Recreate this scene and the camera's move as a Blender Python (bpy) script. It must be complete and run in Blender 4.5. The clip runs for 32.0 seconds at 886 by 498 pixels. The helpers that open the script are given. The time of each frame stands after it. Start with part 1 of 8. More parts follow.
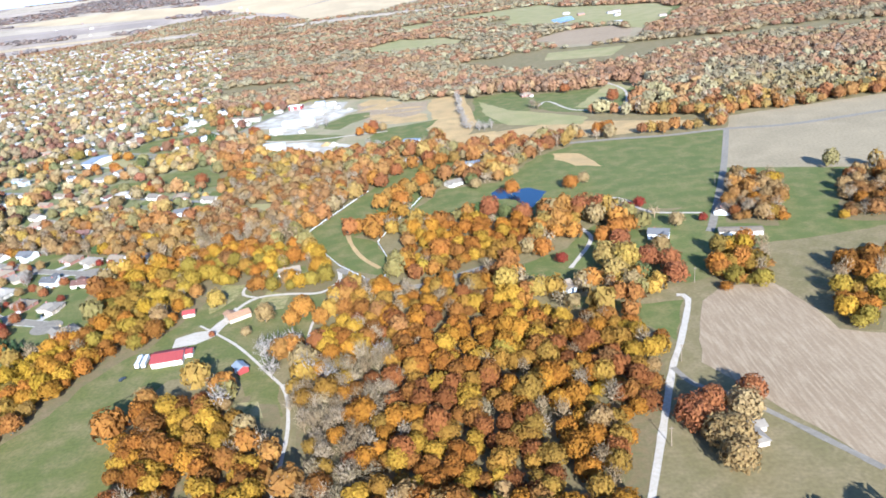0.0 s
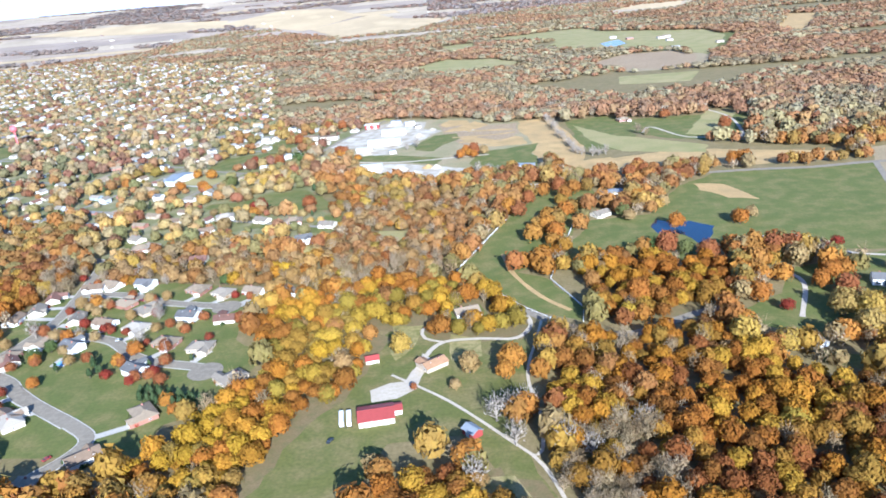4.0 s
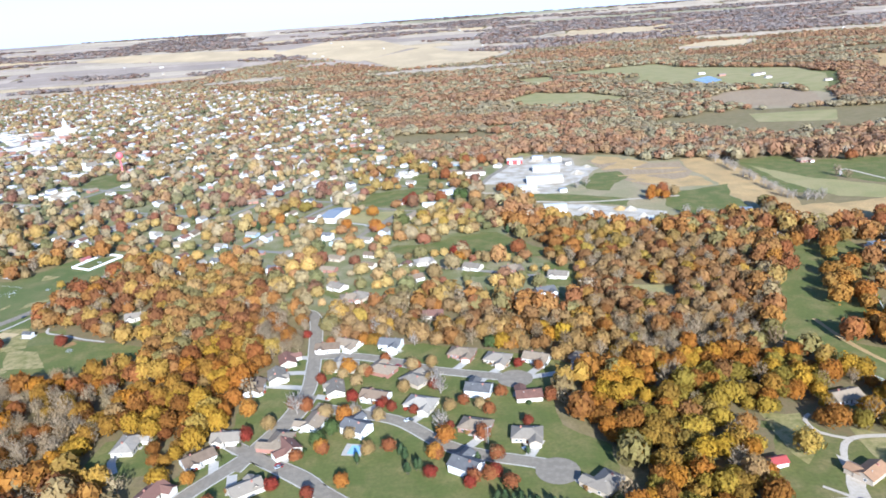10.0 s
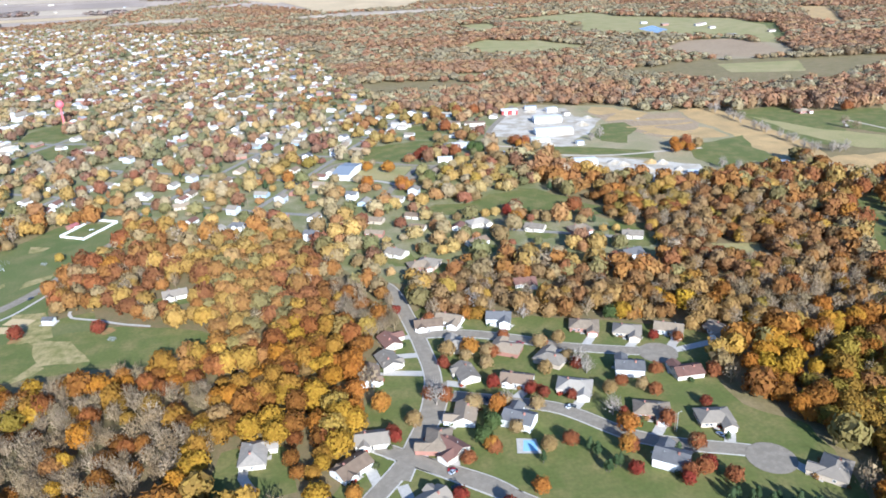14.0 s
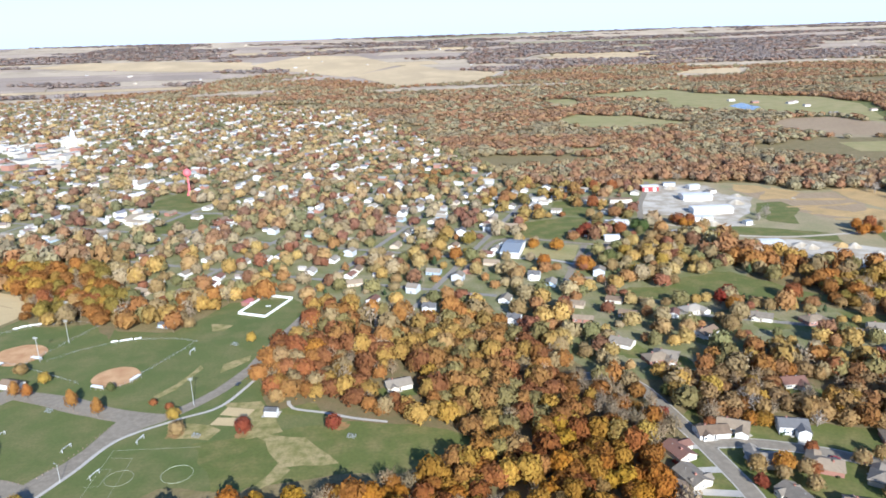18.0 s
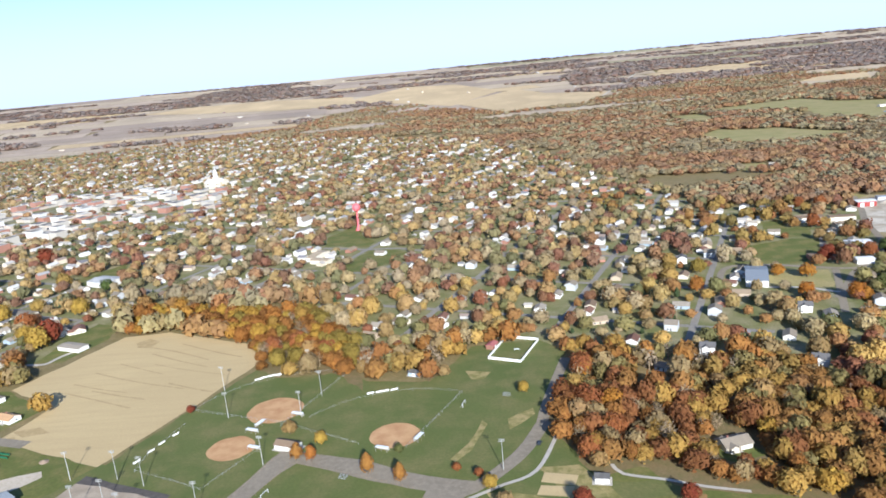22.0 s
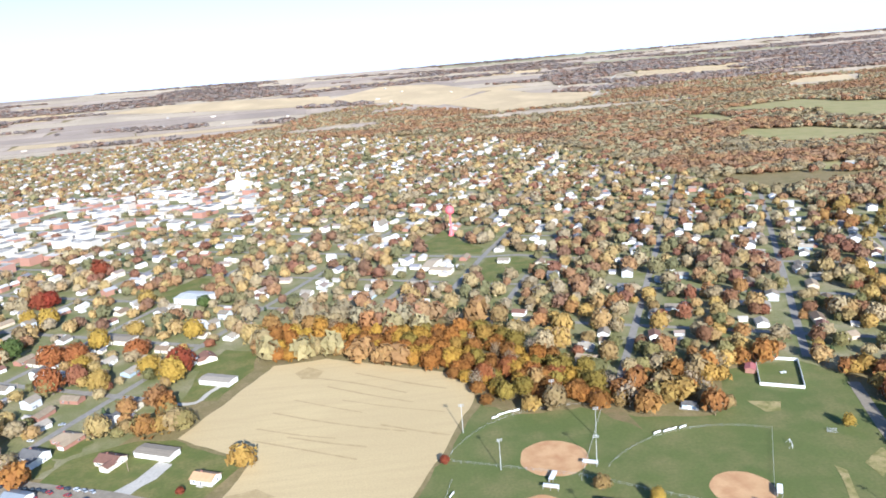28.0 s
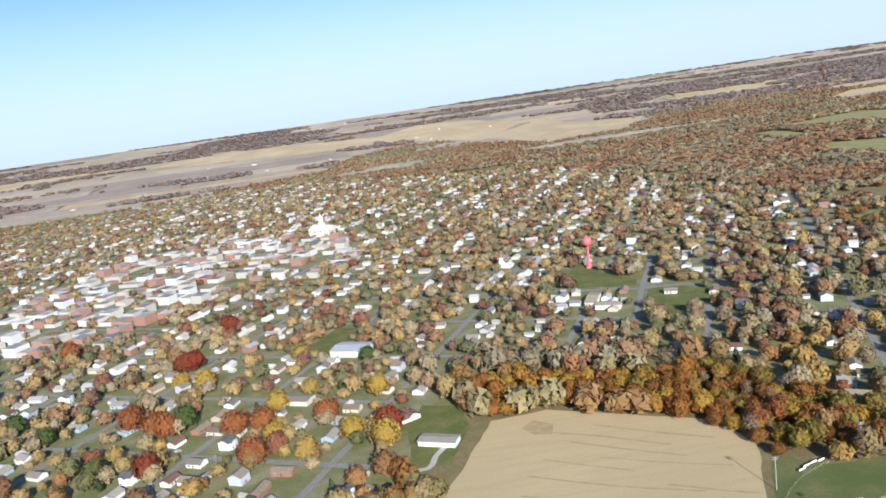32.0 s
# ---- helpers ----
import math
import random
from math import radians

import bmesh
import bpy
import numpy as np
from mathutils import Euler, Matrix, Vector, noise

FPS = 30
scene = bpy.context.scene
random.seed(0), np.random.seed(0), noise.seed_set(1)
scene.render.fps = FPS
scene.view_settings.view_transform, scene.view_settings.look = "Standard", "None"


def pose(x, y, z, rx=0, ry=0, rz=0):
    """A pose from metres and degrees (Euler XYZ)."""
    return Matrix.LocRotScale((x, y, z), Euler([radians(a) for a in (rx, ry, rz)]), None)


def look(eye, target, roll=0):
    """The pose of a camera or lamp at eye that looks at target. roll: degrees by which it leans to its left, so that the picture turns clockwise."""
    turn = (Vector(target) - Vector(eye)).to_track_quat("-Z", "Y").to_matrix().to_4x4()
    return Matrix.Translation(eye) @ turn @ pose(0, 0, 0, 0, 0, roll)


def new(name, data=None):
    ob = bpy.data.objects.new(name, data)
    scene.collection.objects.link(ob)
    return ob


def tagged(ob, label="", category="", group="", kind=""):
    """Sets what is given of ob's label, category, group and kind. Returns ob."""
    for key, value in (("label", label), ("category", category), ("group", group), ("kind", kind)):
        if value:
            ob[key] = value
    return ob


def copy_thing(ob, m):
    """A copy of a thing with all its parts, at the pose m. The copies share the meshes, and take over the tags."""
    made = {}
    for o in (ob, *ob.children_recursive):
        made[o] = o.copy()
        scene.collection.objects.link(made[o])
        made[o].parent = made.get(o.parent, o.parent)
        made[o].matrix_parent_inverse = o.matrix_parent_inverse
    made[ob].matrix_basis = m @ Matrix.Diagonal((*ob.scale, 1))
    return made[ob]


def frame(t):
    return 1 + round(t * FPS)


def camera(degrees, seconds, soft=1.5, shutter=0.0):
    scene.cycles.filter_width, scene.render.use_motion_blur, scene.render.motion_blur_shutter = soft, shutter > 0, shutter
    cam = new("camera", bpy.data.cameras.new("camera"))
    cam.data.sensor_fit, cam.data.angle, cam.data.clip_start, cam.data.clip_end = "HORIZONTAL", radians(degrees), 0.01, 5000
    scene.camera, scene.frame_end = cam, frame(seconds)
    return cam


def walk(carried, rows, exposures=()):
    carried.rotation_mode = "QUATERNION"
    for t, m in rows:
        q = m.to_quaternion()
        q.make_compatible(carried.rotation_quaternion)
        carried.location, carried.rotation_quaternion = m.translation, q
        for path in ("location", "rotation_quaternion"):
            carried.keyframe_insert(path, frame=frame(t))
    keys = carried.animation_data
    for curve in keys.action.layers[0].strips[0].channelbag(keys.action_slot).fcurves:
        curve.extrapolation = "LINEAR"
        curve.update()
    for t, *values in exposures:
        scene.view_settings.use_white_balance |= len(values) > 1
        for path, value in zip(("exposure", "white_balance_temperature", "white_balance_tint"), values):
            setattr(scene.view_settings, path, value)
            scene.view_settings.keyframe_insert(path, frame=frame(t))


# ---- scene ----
import itertools
from math import sin, cos, pi, atan2, hypot

cam = camera(62.6, 32.0, soft=1.75)
# seconds, place in metres, turn in degrees
ROWS = [
    (0.0, 0.68, -1.42, 215.13, 67.687, 6.375, -0.143),
    (0.5, -17.14, 5.94, 215.75, 68.502, 5.438, 0.748),
    (1.0, -34.89, 13.31, 216.31, 69.320, 4.809, 0.507),
    (1.5, -52.56, 20.70, 216.81, 69.484, 4.444, -0.358),
    (2.0, -70.16, 28.11, 217.26, 71.178, 3.375, -0.470),
    (2.5, -87.69, 35.54, 217.65, 72.831, 2.429, -0.459),
    (3.0, -105.15, 42.99, 218.00, 72.116, 3.161, -0.012),
    (3.5, -122.55, 50.46, 218.29, 69.741, 4.007, -0.641),
    (4.0, -139.88, 57.95, 218.54, 69.264, 4.919, -0.304),
    (4.5, -157.16, 65.45, 218.74, 69.614, 4.692, 0.150),
    (6.5, -225.72, 95.60, 219.14, 70.521, 2.853, -2.261),
    (7.0, -242.73, 103.17, 219.15, 70.202, 3.984, -1.280),
    (7.5, -259.70, 110.75, 219.12, 69.684, 3.956, -1.515),
    (8.0, -276.63, 118.34, 219.06, 70.780, 3.960, -0.494),
    (8.5, -293.53, 125.94, 218.98, 71.417, 3.497, 0.166),
    (9.0, -310.38, 133.55, 218.86, 72.568, 3.768, -0.032),
    (9.5, -327.20, 141.17, 218.72, 72.860, 3.257, 0.733),
    (10.0, -343.99, 148.79, 218.56, 71.896, 3.867, 0.556),
    (10.5, -360.75, 156.42, 218.38, 72.180, 3.221, -1.286),
    (11.0, -377.48, 164.06, 218.18, 72.303, 3.105, -1.689),
    (11.5, -394.19, 171.70, 217.96, 75.111, 2.094, -2.433),
    (12.0, -410.88, 179.35, 217.72, 74.994, 2.905, -2.568),
    (12.5, -427.55, 187.00, 217.47, 70.389, 2.365, -4.949),
    (13.0, -444.20, 194.65, 217.21, 69.890, 3.232, -5.870),
    (13.5, -460.84, 202.31, 216.95, 67.815, 0.892, -5.315),
    (14.0, -477.46, 209.96, 216.67, 67.573, 2.140, -7.411),
    (14.5, -494.08, 217.62, 216.39, 67.768, 0.302, -7.152),
    (15.0, -510.69, 225.28, 216.11, 71.271, -3.133, -7.408),
    (15.5, -527.30, 232.93, 215.82, 72.508, 0.036, -5.065),
    (17.5, -593.75, 263.52, 214.71, 74.569, 0.347, -5.481),
    (18.0, -610.38, 271.15, 214.45, 73.205, 1.684, -4.697),
    (18.5, -627.02, 278.78, 214.19, 75.335, 1.211, -5.432),
    (19.0, -643.68, 286.40, 213.96, 74.972, 1.261, -5.543),
    (19.5, -660.35, 294.02, 213.73, 75.074, 2.047, -4.525),
    (20.0, -677.04, 301.62, 213.53, 75.363, 2.238, -4.973),
    (20.5, -693.75, 309.22, 213.34, 74.807, 2.623, -3.837),
    (21.0, -710.48, 316.81, 213.17, 72.053, 3.704, -0.006),
    (21.5, -727.25, 324.38, 213.03, 71.760, 4.478, 0.263),
    (22.0, -744.04, 331.95, 212.91, 75.597, 5.202, 0.675),
    (22.5, -760.87, 339.50, 212.82, 77.773, 5.454, -0.003),
    (23.0, -777.72, 347.04, 212.75, 72.594, 5.141, -2.111),
    (23.5, -794.62, 354.56, 212.72, 65.483, 5.783, -4.977),
    (24.0, -811.56, 362.07, 212.72, 61.300, 4.602, -6.833),
    (24.5, -828.53, 369.57, 212.75, 60.178, 5.042, -7.158),
    (26.5, -896.92, 399.37, 213.28, 61.891, 2.395, -5.716),
    (27.0, -914.14, 406.77, 213.51, 65.636, 2.346, -4.393),
    (27.5, -931.43, 414.16, 213.80, 69.119, 2.576, -4.022),
    (28.0, -948.77, 421.52, 214.13, 75.367, 4.654, -4.161),
    (28.5, -966.18, 428.86, 214.51, 75.602, 4.234, -3.765),
    (29.0, -983.65, 436.18, 214.95, 74.319, 4.683, -3.341),
    (29.5, -1001.19, 443.47, 215.44, 73.411, 4.956, -3.908),
    (30.0, -1018.79, 450.74, 215.99, 74.105, 4.613, -3.206),
    (30.5, -1036.48, 457.99, 216.60, 75.031, 4.539, -2.662),
    (31.0, -1054.23, 465.21, 217.26, 76.564, 5.535, -3.026),
    (31.5, -1072.07, 472.40, 217.99, 77.594, 6.987, -3.513),
    (32.0, -1089.98, 479.56, 218.79, 78.289, 8.088, -3.803),
]

EXPOSURES = [(0.0, 1.48, 4850, 10), (4.0, 1.4, 4800, 10), (8.0, 1.31, 4880, 10), (9.0, 1.26, 4880, 10), (13.0, 1.11, 4980, 10), (14.2, 1.21, 4930, 10), (15.0, 1.32, 4880, 10), (17.5, 1.1, 5100, 10), (18.0, 1.0, 5150, 10), (19.0, 0.88, 5200, 10), (22.0, 0.85, 5350, 10), (23.0, 0.75, 5400, 10), (24.2, 0.83, 5760, 10), (26.5, 1.33, 5380, 10), (28.0, 1.2, 5200, 10), (30.0, 0.85, 5250, 10), (32.0, 0.65, 5350, 10)]
walk(cam, [(t, pose(x, y, z, rx, ry, rz)) for t, x, y, z, rx, ry, rz in ROWS], EXPOSURES)

# ---- sky and sun: a low afternoon sun behind the flight line ----
SUN_EL, SUN_AZ = radians(25), radians(168)
world = bpy.data.worlds.new("world")
scene.world = world
world.use_nodes = True
wn = world.node_tree
sky = wn.nodes.new("ShaderNodeTexSky")
sky.sky_type, sky.sun_disc, sky.sun_elevation, sky.sun_rotation = "NISHITA", False, SUN_EL, SUN_AZ
sky.air_density, sky.dust_density, sky.ozone_density = 1.0, 0.5, 2.2
tone = wn.nodes.new("ShaderNodeMix")
tone.data_type, tone.blend_type = "RGBA", "MULTIPLY"
tone.inputs[0].default_value = 1.0
tone.inputs[7].default_value = (1.02, 1.13, 1.29, 1)
wn.links.new(sky.outputs["Color"], tone.inputs[6])
# pale haze low over the whole horizon
way = wn.nodes.new("ShaderNodeTexCoord")
parts = wn.nodes.new("ShaderNodeSeparateXYZ")
wn.links.new(way.outputs["Generated"], parts.inputs["Vector"])
low = wn.nodes.new("ShaderNodeMapRange")
low.interpolation_type = "SMOOTHSTEP"
low.inputs["From Min"].default_value, low.inputs["From Max"].default_value = 0.0, 0.24
low.inputs["To Min"].default_value, low.inputs["To Max"].default_value = 0.85, 0.0
wn.links.new(parts.outputs["Z"], low.inputs["Value"])
veil = wn.nodes.new("ShaderNodeMix")
veil.data_type = "RGBA"
veil.inputs[7].default_value = (8.5, 9.2, 11.1, 1)
wn.links.new(low.outputs["Result"], veil.inputs[0])
wn.links.new(tone.outputs[2], veil.inputs[6])
wn.links.new(veil.outputs[2], wn.nodes["Background"].inputs["Color"])
wn.nodes["Background"].inputs["Strength"].default_value = 0.064
lamp = bpy.data.lights.new("sun", "SUN")
lamp.energy, lamp.angle, lamp.color = 5.0, radians(0.53), (1.0, 0.905, 0.75)
sun = new("sun", lamp)
sun.matrix_world = look((sin(SUN_AZ) * cos(SUN_EL), cos(SUN_AZ) * cos(SUN_EL), sin(SUN_EL)), (0, 0, 0))

# ---- materials ----
rng = random.Random(7)


def mat(name, rough=0.9, metal=0.0, spec=0.3):
    m = bpy.data.materials.new(name)
    m.use_nodes = True
    b = m.node_tree.nodes["Principled BSDF"]
    b.inputs["Roughness"].default_value = rough
    b.inputs["Metallic"].default_value = metal
    b.inputs["Specular IOR Level"].default_value = spec
    return m, m.node_tree, b


def node(nt, kind, **kw):
    n = nt.nodes.new(kind)
    for k, v in kw.items():
        n.inputs[k].default_value = v
    return n


def mix(nt, a, b, f, mode="MIX"):
    n = nt.nodes.new("ShaderNodeMix")
    n.data_type, n.blend_type = "RGBA", mode
    for sock, v in (("Factor", f), ("A", a), ("B", b)):
        i = [s for s in n.inputs if s.name == sock and s.enabled][0]
        if isinstance(v, (int, float)):
            i.default_value = v
        elif isinstance(v, tuple):
            i.default_value = (*v, 1)
        else:
            nt.links.new(v, i)
    return [s for s in n.outputs if s.enabled][0]


def noise_fac(nt, scale, lo=0.35, hi=0.65, detail=4, coord="Object", stretch=None):
    tc = nt.nodes.new("ShaderNodeTexCoord")
    src = tc.outputs[coord]
    if stretch:
        mp = nt.nodes.new("ShaderNodeMapping")
        mp.inputs["Scale"].default_value = stretch[:3]
        mp.inputs["Rotation"].default_value = (0, 0, stretch[3])
        nt.links.new(src, mp.inputs["Vector"])
        src = mp.outputs["Vector"]
    n = node(nt, "ShaderNodeTexNoise", Scale=scale, Detail=detail)
    nt.links.new(src, n.inputs["Vector"])
    r = nt.nodes.new("ShaderNodeMapRange")
    r.inputs["From Min"].default_value, r.inputs["From Max"].default_value = lo, hi
    nt.links.new(n.outputs["Fac"], r.inputs["Value"])
    return r.outputs["Result"]


def bump(nt, b, height, strength, dist):
    n = node(nt, "ShaderNodeBump", Strength=strength, Distance=dist)
    nt.links.new(height, n.inputs["Height"])
    nt.links.new(n.outputs["Normal"], b.inputs["Normal"])


def blotchy(name, c1, c2, c3, s1=0.02, s2=0.15, s3=1.2, rough=0.95, stretch=None, grain=0.5):
    """A surface with broad stains, patches and fine grain, in metres."""
    m, nt, b = mat(name, rough)
    base = mix(nt, c1, c2, noise_fac(nt, s1))
    base = mix(nt, base, c3, noise_fac(nt, s2, 0.42, 0.72, stretch=stretch))
    g = noise_fac(nt, s3, 0.3, 0.7, 3)
    base = mix(nt, base, tuple(v * 0.55 for v in c2), mix(nt, (0, 0, 0), (grain,) * 3, g))
    nt.links.new(base, b.inputs["Base Color"])
    bump(nt, b, g, 0.4, 0.06)
    return m


M_GROUND = blotchy("rough_grass", (0.19, 0.155, 0.055), (0.24, 0.18, 0.075), (0.29, 0.215, 0.10), 0.02, 0.09, 0.5, grain=0.6)
M_LAWN = blotchy("mown_grass", (0.112, 0.13, 0.027), (0.142, 0.15, 0.034), (0.225, 0.185, 0.062), 0.03, 0.07, 0.5, grain=0.5)
M_FARMGRASS = blotchy("worn_farm_grass", (0.16, 0.15, 0.036), (0.12, 0.132, 0.028), (0.27, 0.20, 0.08), 0.03, 0.06, 0.5, grain=0.5)
M_TURF = blotchy("sports_turf", (0.105, 0.128, 0.03), (0.13, 0.145, 0.038), (0.19, 0.168, 0.06), 0.02, 0.05, 0.6, grain=0.4)
M_WORN = blotchy("worn_turf", (0.42, 0.32, 0.145), (0.30, 0.25, 0.085), (0.15, 0.15, 0.035), 0.05, 0.2, 1.0)
M_ROUGH = blotchy("rough_dry_land", (0.27, 0.25, 0.11), (0.34, 0.27, 0.14), (0.42, 0.32, 0.18), 0.012, 0.03, 0.4)
M_LITTER = blotchy("leaf_litter", (0.20, 0.145, 0.06), (0.23, 0.165, 0.075), (0.155, 0.14, 0.05), 0.03, 0.2, 0.8)
M_STUBBLE = blotchy("corn_stubble", (0.56, 0.42, 0.21), (0.51, 0.38, 0.19), (0.50, 0.37, 0.185), 0.012, 0.02, 0.9, stretch=(1, 9, 1, 0.42), grain=0.25)
M_TILLED = blotchy("tilled_soil", (0.34, 0.24, 0.135), (0.29, 0.20, 0.11), (0.43, 0.315, 0.185), 0.01, 0.06, 0.6, stretch=(9, 1, 1, 0.35), grain=0.25)
M_TAN = blotchy("dry_grass_bank", (0.56, 0.37, 0.15), (0.49, 0.32, 0.13), (0.37, 0.26, 0.11), 0.02, 0.05, 0.5)
M_GREYFIELD = blotchy("harvested_field", (0.37, 0.285, 0.16), (0.32, 0.245, 0.135), (0.42, 0.32, 0.18), 0.008, 0.03, 0.4)
M_ASPHALT = blotchy("worn_asphalt", (0.27, 0.225, 0.162), (0.23, 0.19, 0.136), (0.315, 0.262, 0.19), 0.04, 0.3, 2.0, rough=0.95, grain=0.25)
M_STREET = blotchy("old_street_asphalt", (0.27, 0.24, 0.20), (0.23, 0.205, 0.17), (0.31, 0.28, 0.235), 0.04, 0.3, 2.0, rough=0.95, grain=0.2)
M_GRAVEL = blotchy("pale_gravel", (0.58, 0.49, 0.37), (0.52, 0.435, 0.325), (0.46, 0.375, 0.265), 0.06, 0.5, 2.0, grain=0.2)
M_CONCRETE = blotchy("pale_concrete", (0.54, 0.485, 0.40), (0.46, 0.415, 0.345), (0.41, 0.365, 0.30), 0.08, 0.5, 3.0, rough=0.85, grain=0.15)
M_DIRT = blotchy("infield_clay", (0.56, 0.335, 0.16), (0.50, 0.295, 0.135), (0.42, 0.215, 0.095), 0.06, 0.12, 0.9, grain=0.15)
M_WHITEYARD = blotchy("white_stone_yard", (0.60, 0.53, 0.42), (0.48, 0.41, 0.31), (0.33, 0.26, 0.17), 0.03, 0.06, 0.4, grain=0.25)


def plain(name, col, rough=0.7, metal=0.0, vary=0.25, scale=0.6, spec=0.3):
    """Painted or built surface with slight weathering, each object a little apart."""
    m, nt, b = mat(name, rough, metal, spec)
    oi = nt.nodes.new("ShaderNodeObjectInfo")
    c = mix(nt, tuple(v * (1 - vary) for v in col), tuple(min(1, v * (1 + vary * 0.6)) for v in col), oi.outputs["Random"])
    f = noise_fac(nt, scale, 0.3, 0.75)
    c = mix(nt, c, tuple(v * 0.7 for v in col), mix(nt, (0, 0, 0), (0.5, 0.5, 0.5), f))
    nt.links.new(c, b.inputs["Base Color"])
    return m


def shingle(name, col):
    m, nt, b = mat(name, 0.9)
    oi = nt.nodes.new("ShaderNodeObjectInfo")
    c = mix(nt, tuple(v * 0.75 for v in col), tuple(v * 1.2 for v in col), oi.outputs["Random"])
    tc = nt.nodes.new("ShaderNodeTexCoord")
    wv = node(nt, "ShaderNodeTexWave", Scale=1.1, Distortion=1.5, Detail=2.0)
    wv.bands_direction = "Z"
    nt.links.new(tc.outputs["Object"], wv.inputs["Vector"])
    c = mix(nt, c, tuple(v * 0.6 for v in col), mix(nt, (0, 0, 0), (0.35,) * 3, wv.outputs["Fac"]))
    c = mix(nt, c, tuple(v * 1.25 for v in col), mix(nt, (0, 0, 0), (0.5,) * 3, noise_fac(nt, 0.35)))
    nt.links.new(c, b.inputs["Base Color"])
    bump(nt, b, wv.outputs["Fac"], 0.4, 0.05)
    return m


ROOFS = [shingle("shingle_" + n, c) for n, c in (("grey", (0.235, 0.195, 0.145)), ("brown", (0.20, 0.14, 0.09)), ("tan", (0.27, 0.205, 0.135)), ("slate", (0.13, 0.122, 0.115)), ("red_brown", (0.17, 0.088, 0.062)), ("pale", (0.32, 0.275, 0.215)))]
WALLS = [plain("siding_" + n, c, 0.7, vary=0.1) for n, c in (("white", (0.76, 0.74, 0.69)), ("cream", (0.66, 0.59, 0.47)), ("tan", (0.52, 0.42, 0.31)), ("grey", (0.52, 0.53, 0.54)), ("brick", (0.34, 0.17, 0.12)), ("blue", (0.40, 0.48, 0.55)))]
M_WHITE = plain("white_paint", (0.82, 0.81, 0.78), 0.6, vary=0.06)
M_CHALK = plain("faded_chalk_line", (0.42, 0.43, 0.30), 0.95, vary=0.4)
M_TRIM = plain("dark_trim", (0.10, 0.09, 0.08), 0.6)
M_REDMETAL = plain("red_sheet_roof", (0.33, 0.065, 0.055), 0.5, vary=0.1)
M_GREYMETAL = plain("galvanised_roof", (0.285, 0.305, 0.325), 0.55, 0.1, vary=0.08)
M_PINK = plain("faded_red_paint", (0.78, 0.16, 0.17), 0.5, vary=0.05)
M_STONE = plain("cream_limestone", (0.74, 0.66, 0.52), 0.85, vary=0.08)
M_BRICK = plain("red_brick", (0.36, 0.17, 0.12), 0.9, vary=0.3)
M_FLATROOF = plain("flat_roof_membrane", (0.66, 0.65, 0.63), 0.8, vary=0.4, scale=0.2)
M_TANROOF = plain("cream_roof", (0.45, 0.355, 0.24), 0.85, vary=0.2)
M_BARK = plain("bark", (0.15, 0.12, 0.09), 0.95)
M_BARE = plain("bare_twigs", (0.33, 0.28, 0.23), 0.95)
M_POLE = plain("galvanised_pole", (0.55, 0.54, 0.50), 0.5, 0.3)
M_WOOD = plain("weathered_timber", (0.30, 0.22, 0.15), 0.9)
M_BLACK = plain("black_sheet", (0.03, 0.03, 0.032), 0.6)
M_GREEN = plain("green_paint", (0.03, 0.16, 0.075), 0.5)
M_MACHINE = plain("machine_green", (0.025, 0.115, 0.025), 0.45)
M_HUB = plain("hub_yellow", (0.55, 0.42, 0.05), 0.5)
M_CARS = [plain("car_paint_" + n, c, 0.3, 0.1, 0.1, spec=0.5) for n, c in (("white", (0.8, 0.8, 0.8)), ("dark", (0.04, 0.045, 0.05)), ("red", (0.35, 0.03, 0.03)), ("silver", (0.45, 0.46, 0.48)))]

M_FALLEN = blotchy("fallen_leaves", (0.40, 0.20, 0.075), (0.30, 0.19, 0.07), (0.16, 0.155, 0.045), 0.08, 0.25, 1.2)
M_TOWNLAWN = blotchy("town_lawn", (0.145, 0.16, 0.045), (0.22, 0.205, 0.08), (0.34, 0.285, 0.17), 0.03, 0.045, 0.6)
M_PALEGRASS = blotchy("pale_grass", (0.33, 0.285, 0.105), (0.39, 0.31, 0.135), (0.25, 0.24, 0.075), 0.004, 0.03, 0.4)

M_GLASS, nt_, b_ = mat("window_glass", 0.08, 0.0, 0.6)
b_.inputs["Base Color"].default_value = (0.05, 0.06, 0.07, 1)
M_WATER, nt_, b_ = mat("pond_water", 0.12, 0.0, 0.5)
b_.inputs["Base Color"].default_value = (0.011, 0.024, 0.047, 1)
bump(nt_, b_, noise_fac(nt_, 0.8, 0.2, 0.8), 0.15, 0.1)
M_POOL, nt_, b_ = mat("pool_water", 0.1, 0.0, 0.5)
b_.inputs["Base Color"].default_value = (0.30, 0.50, 0.62, 1)


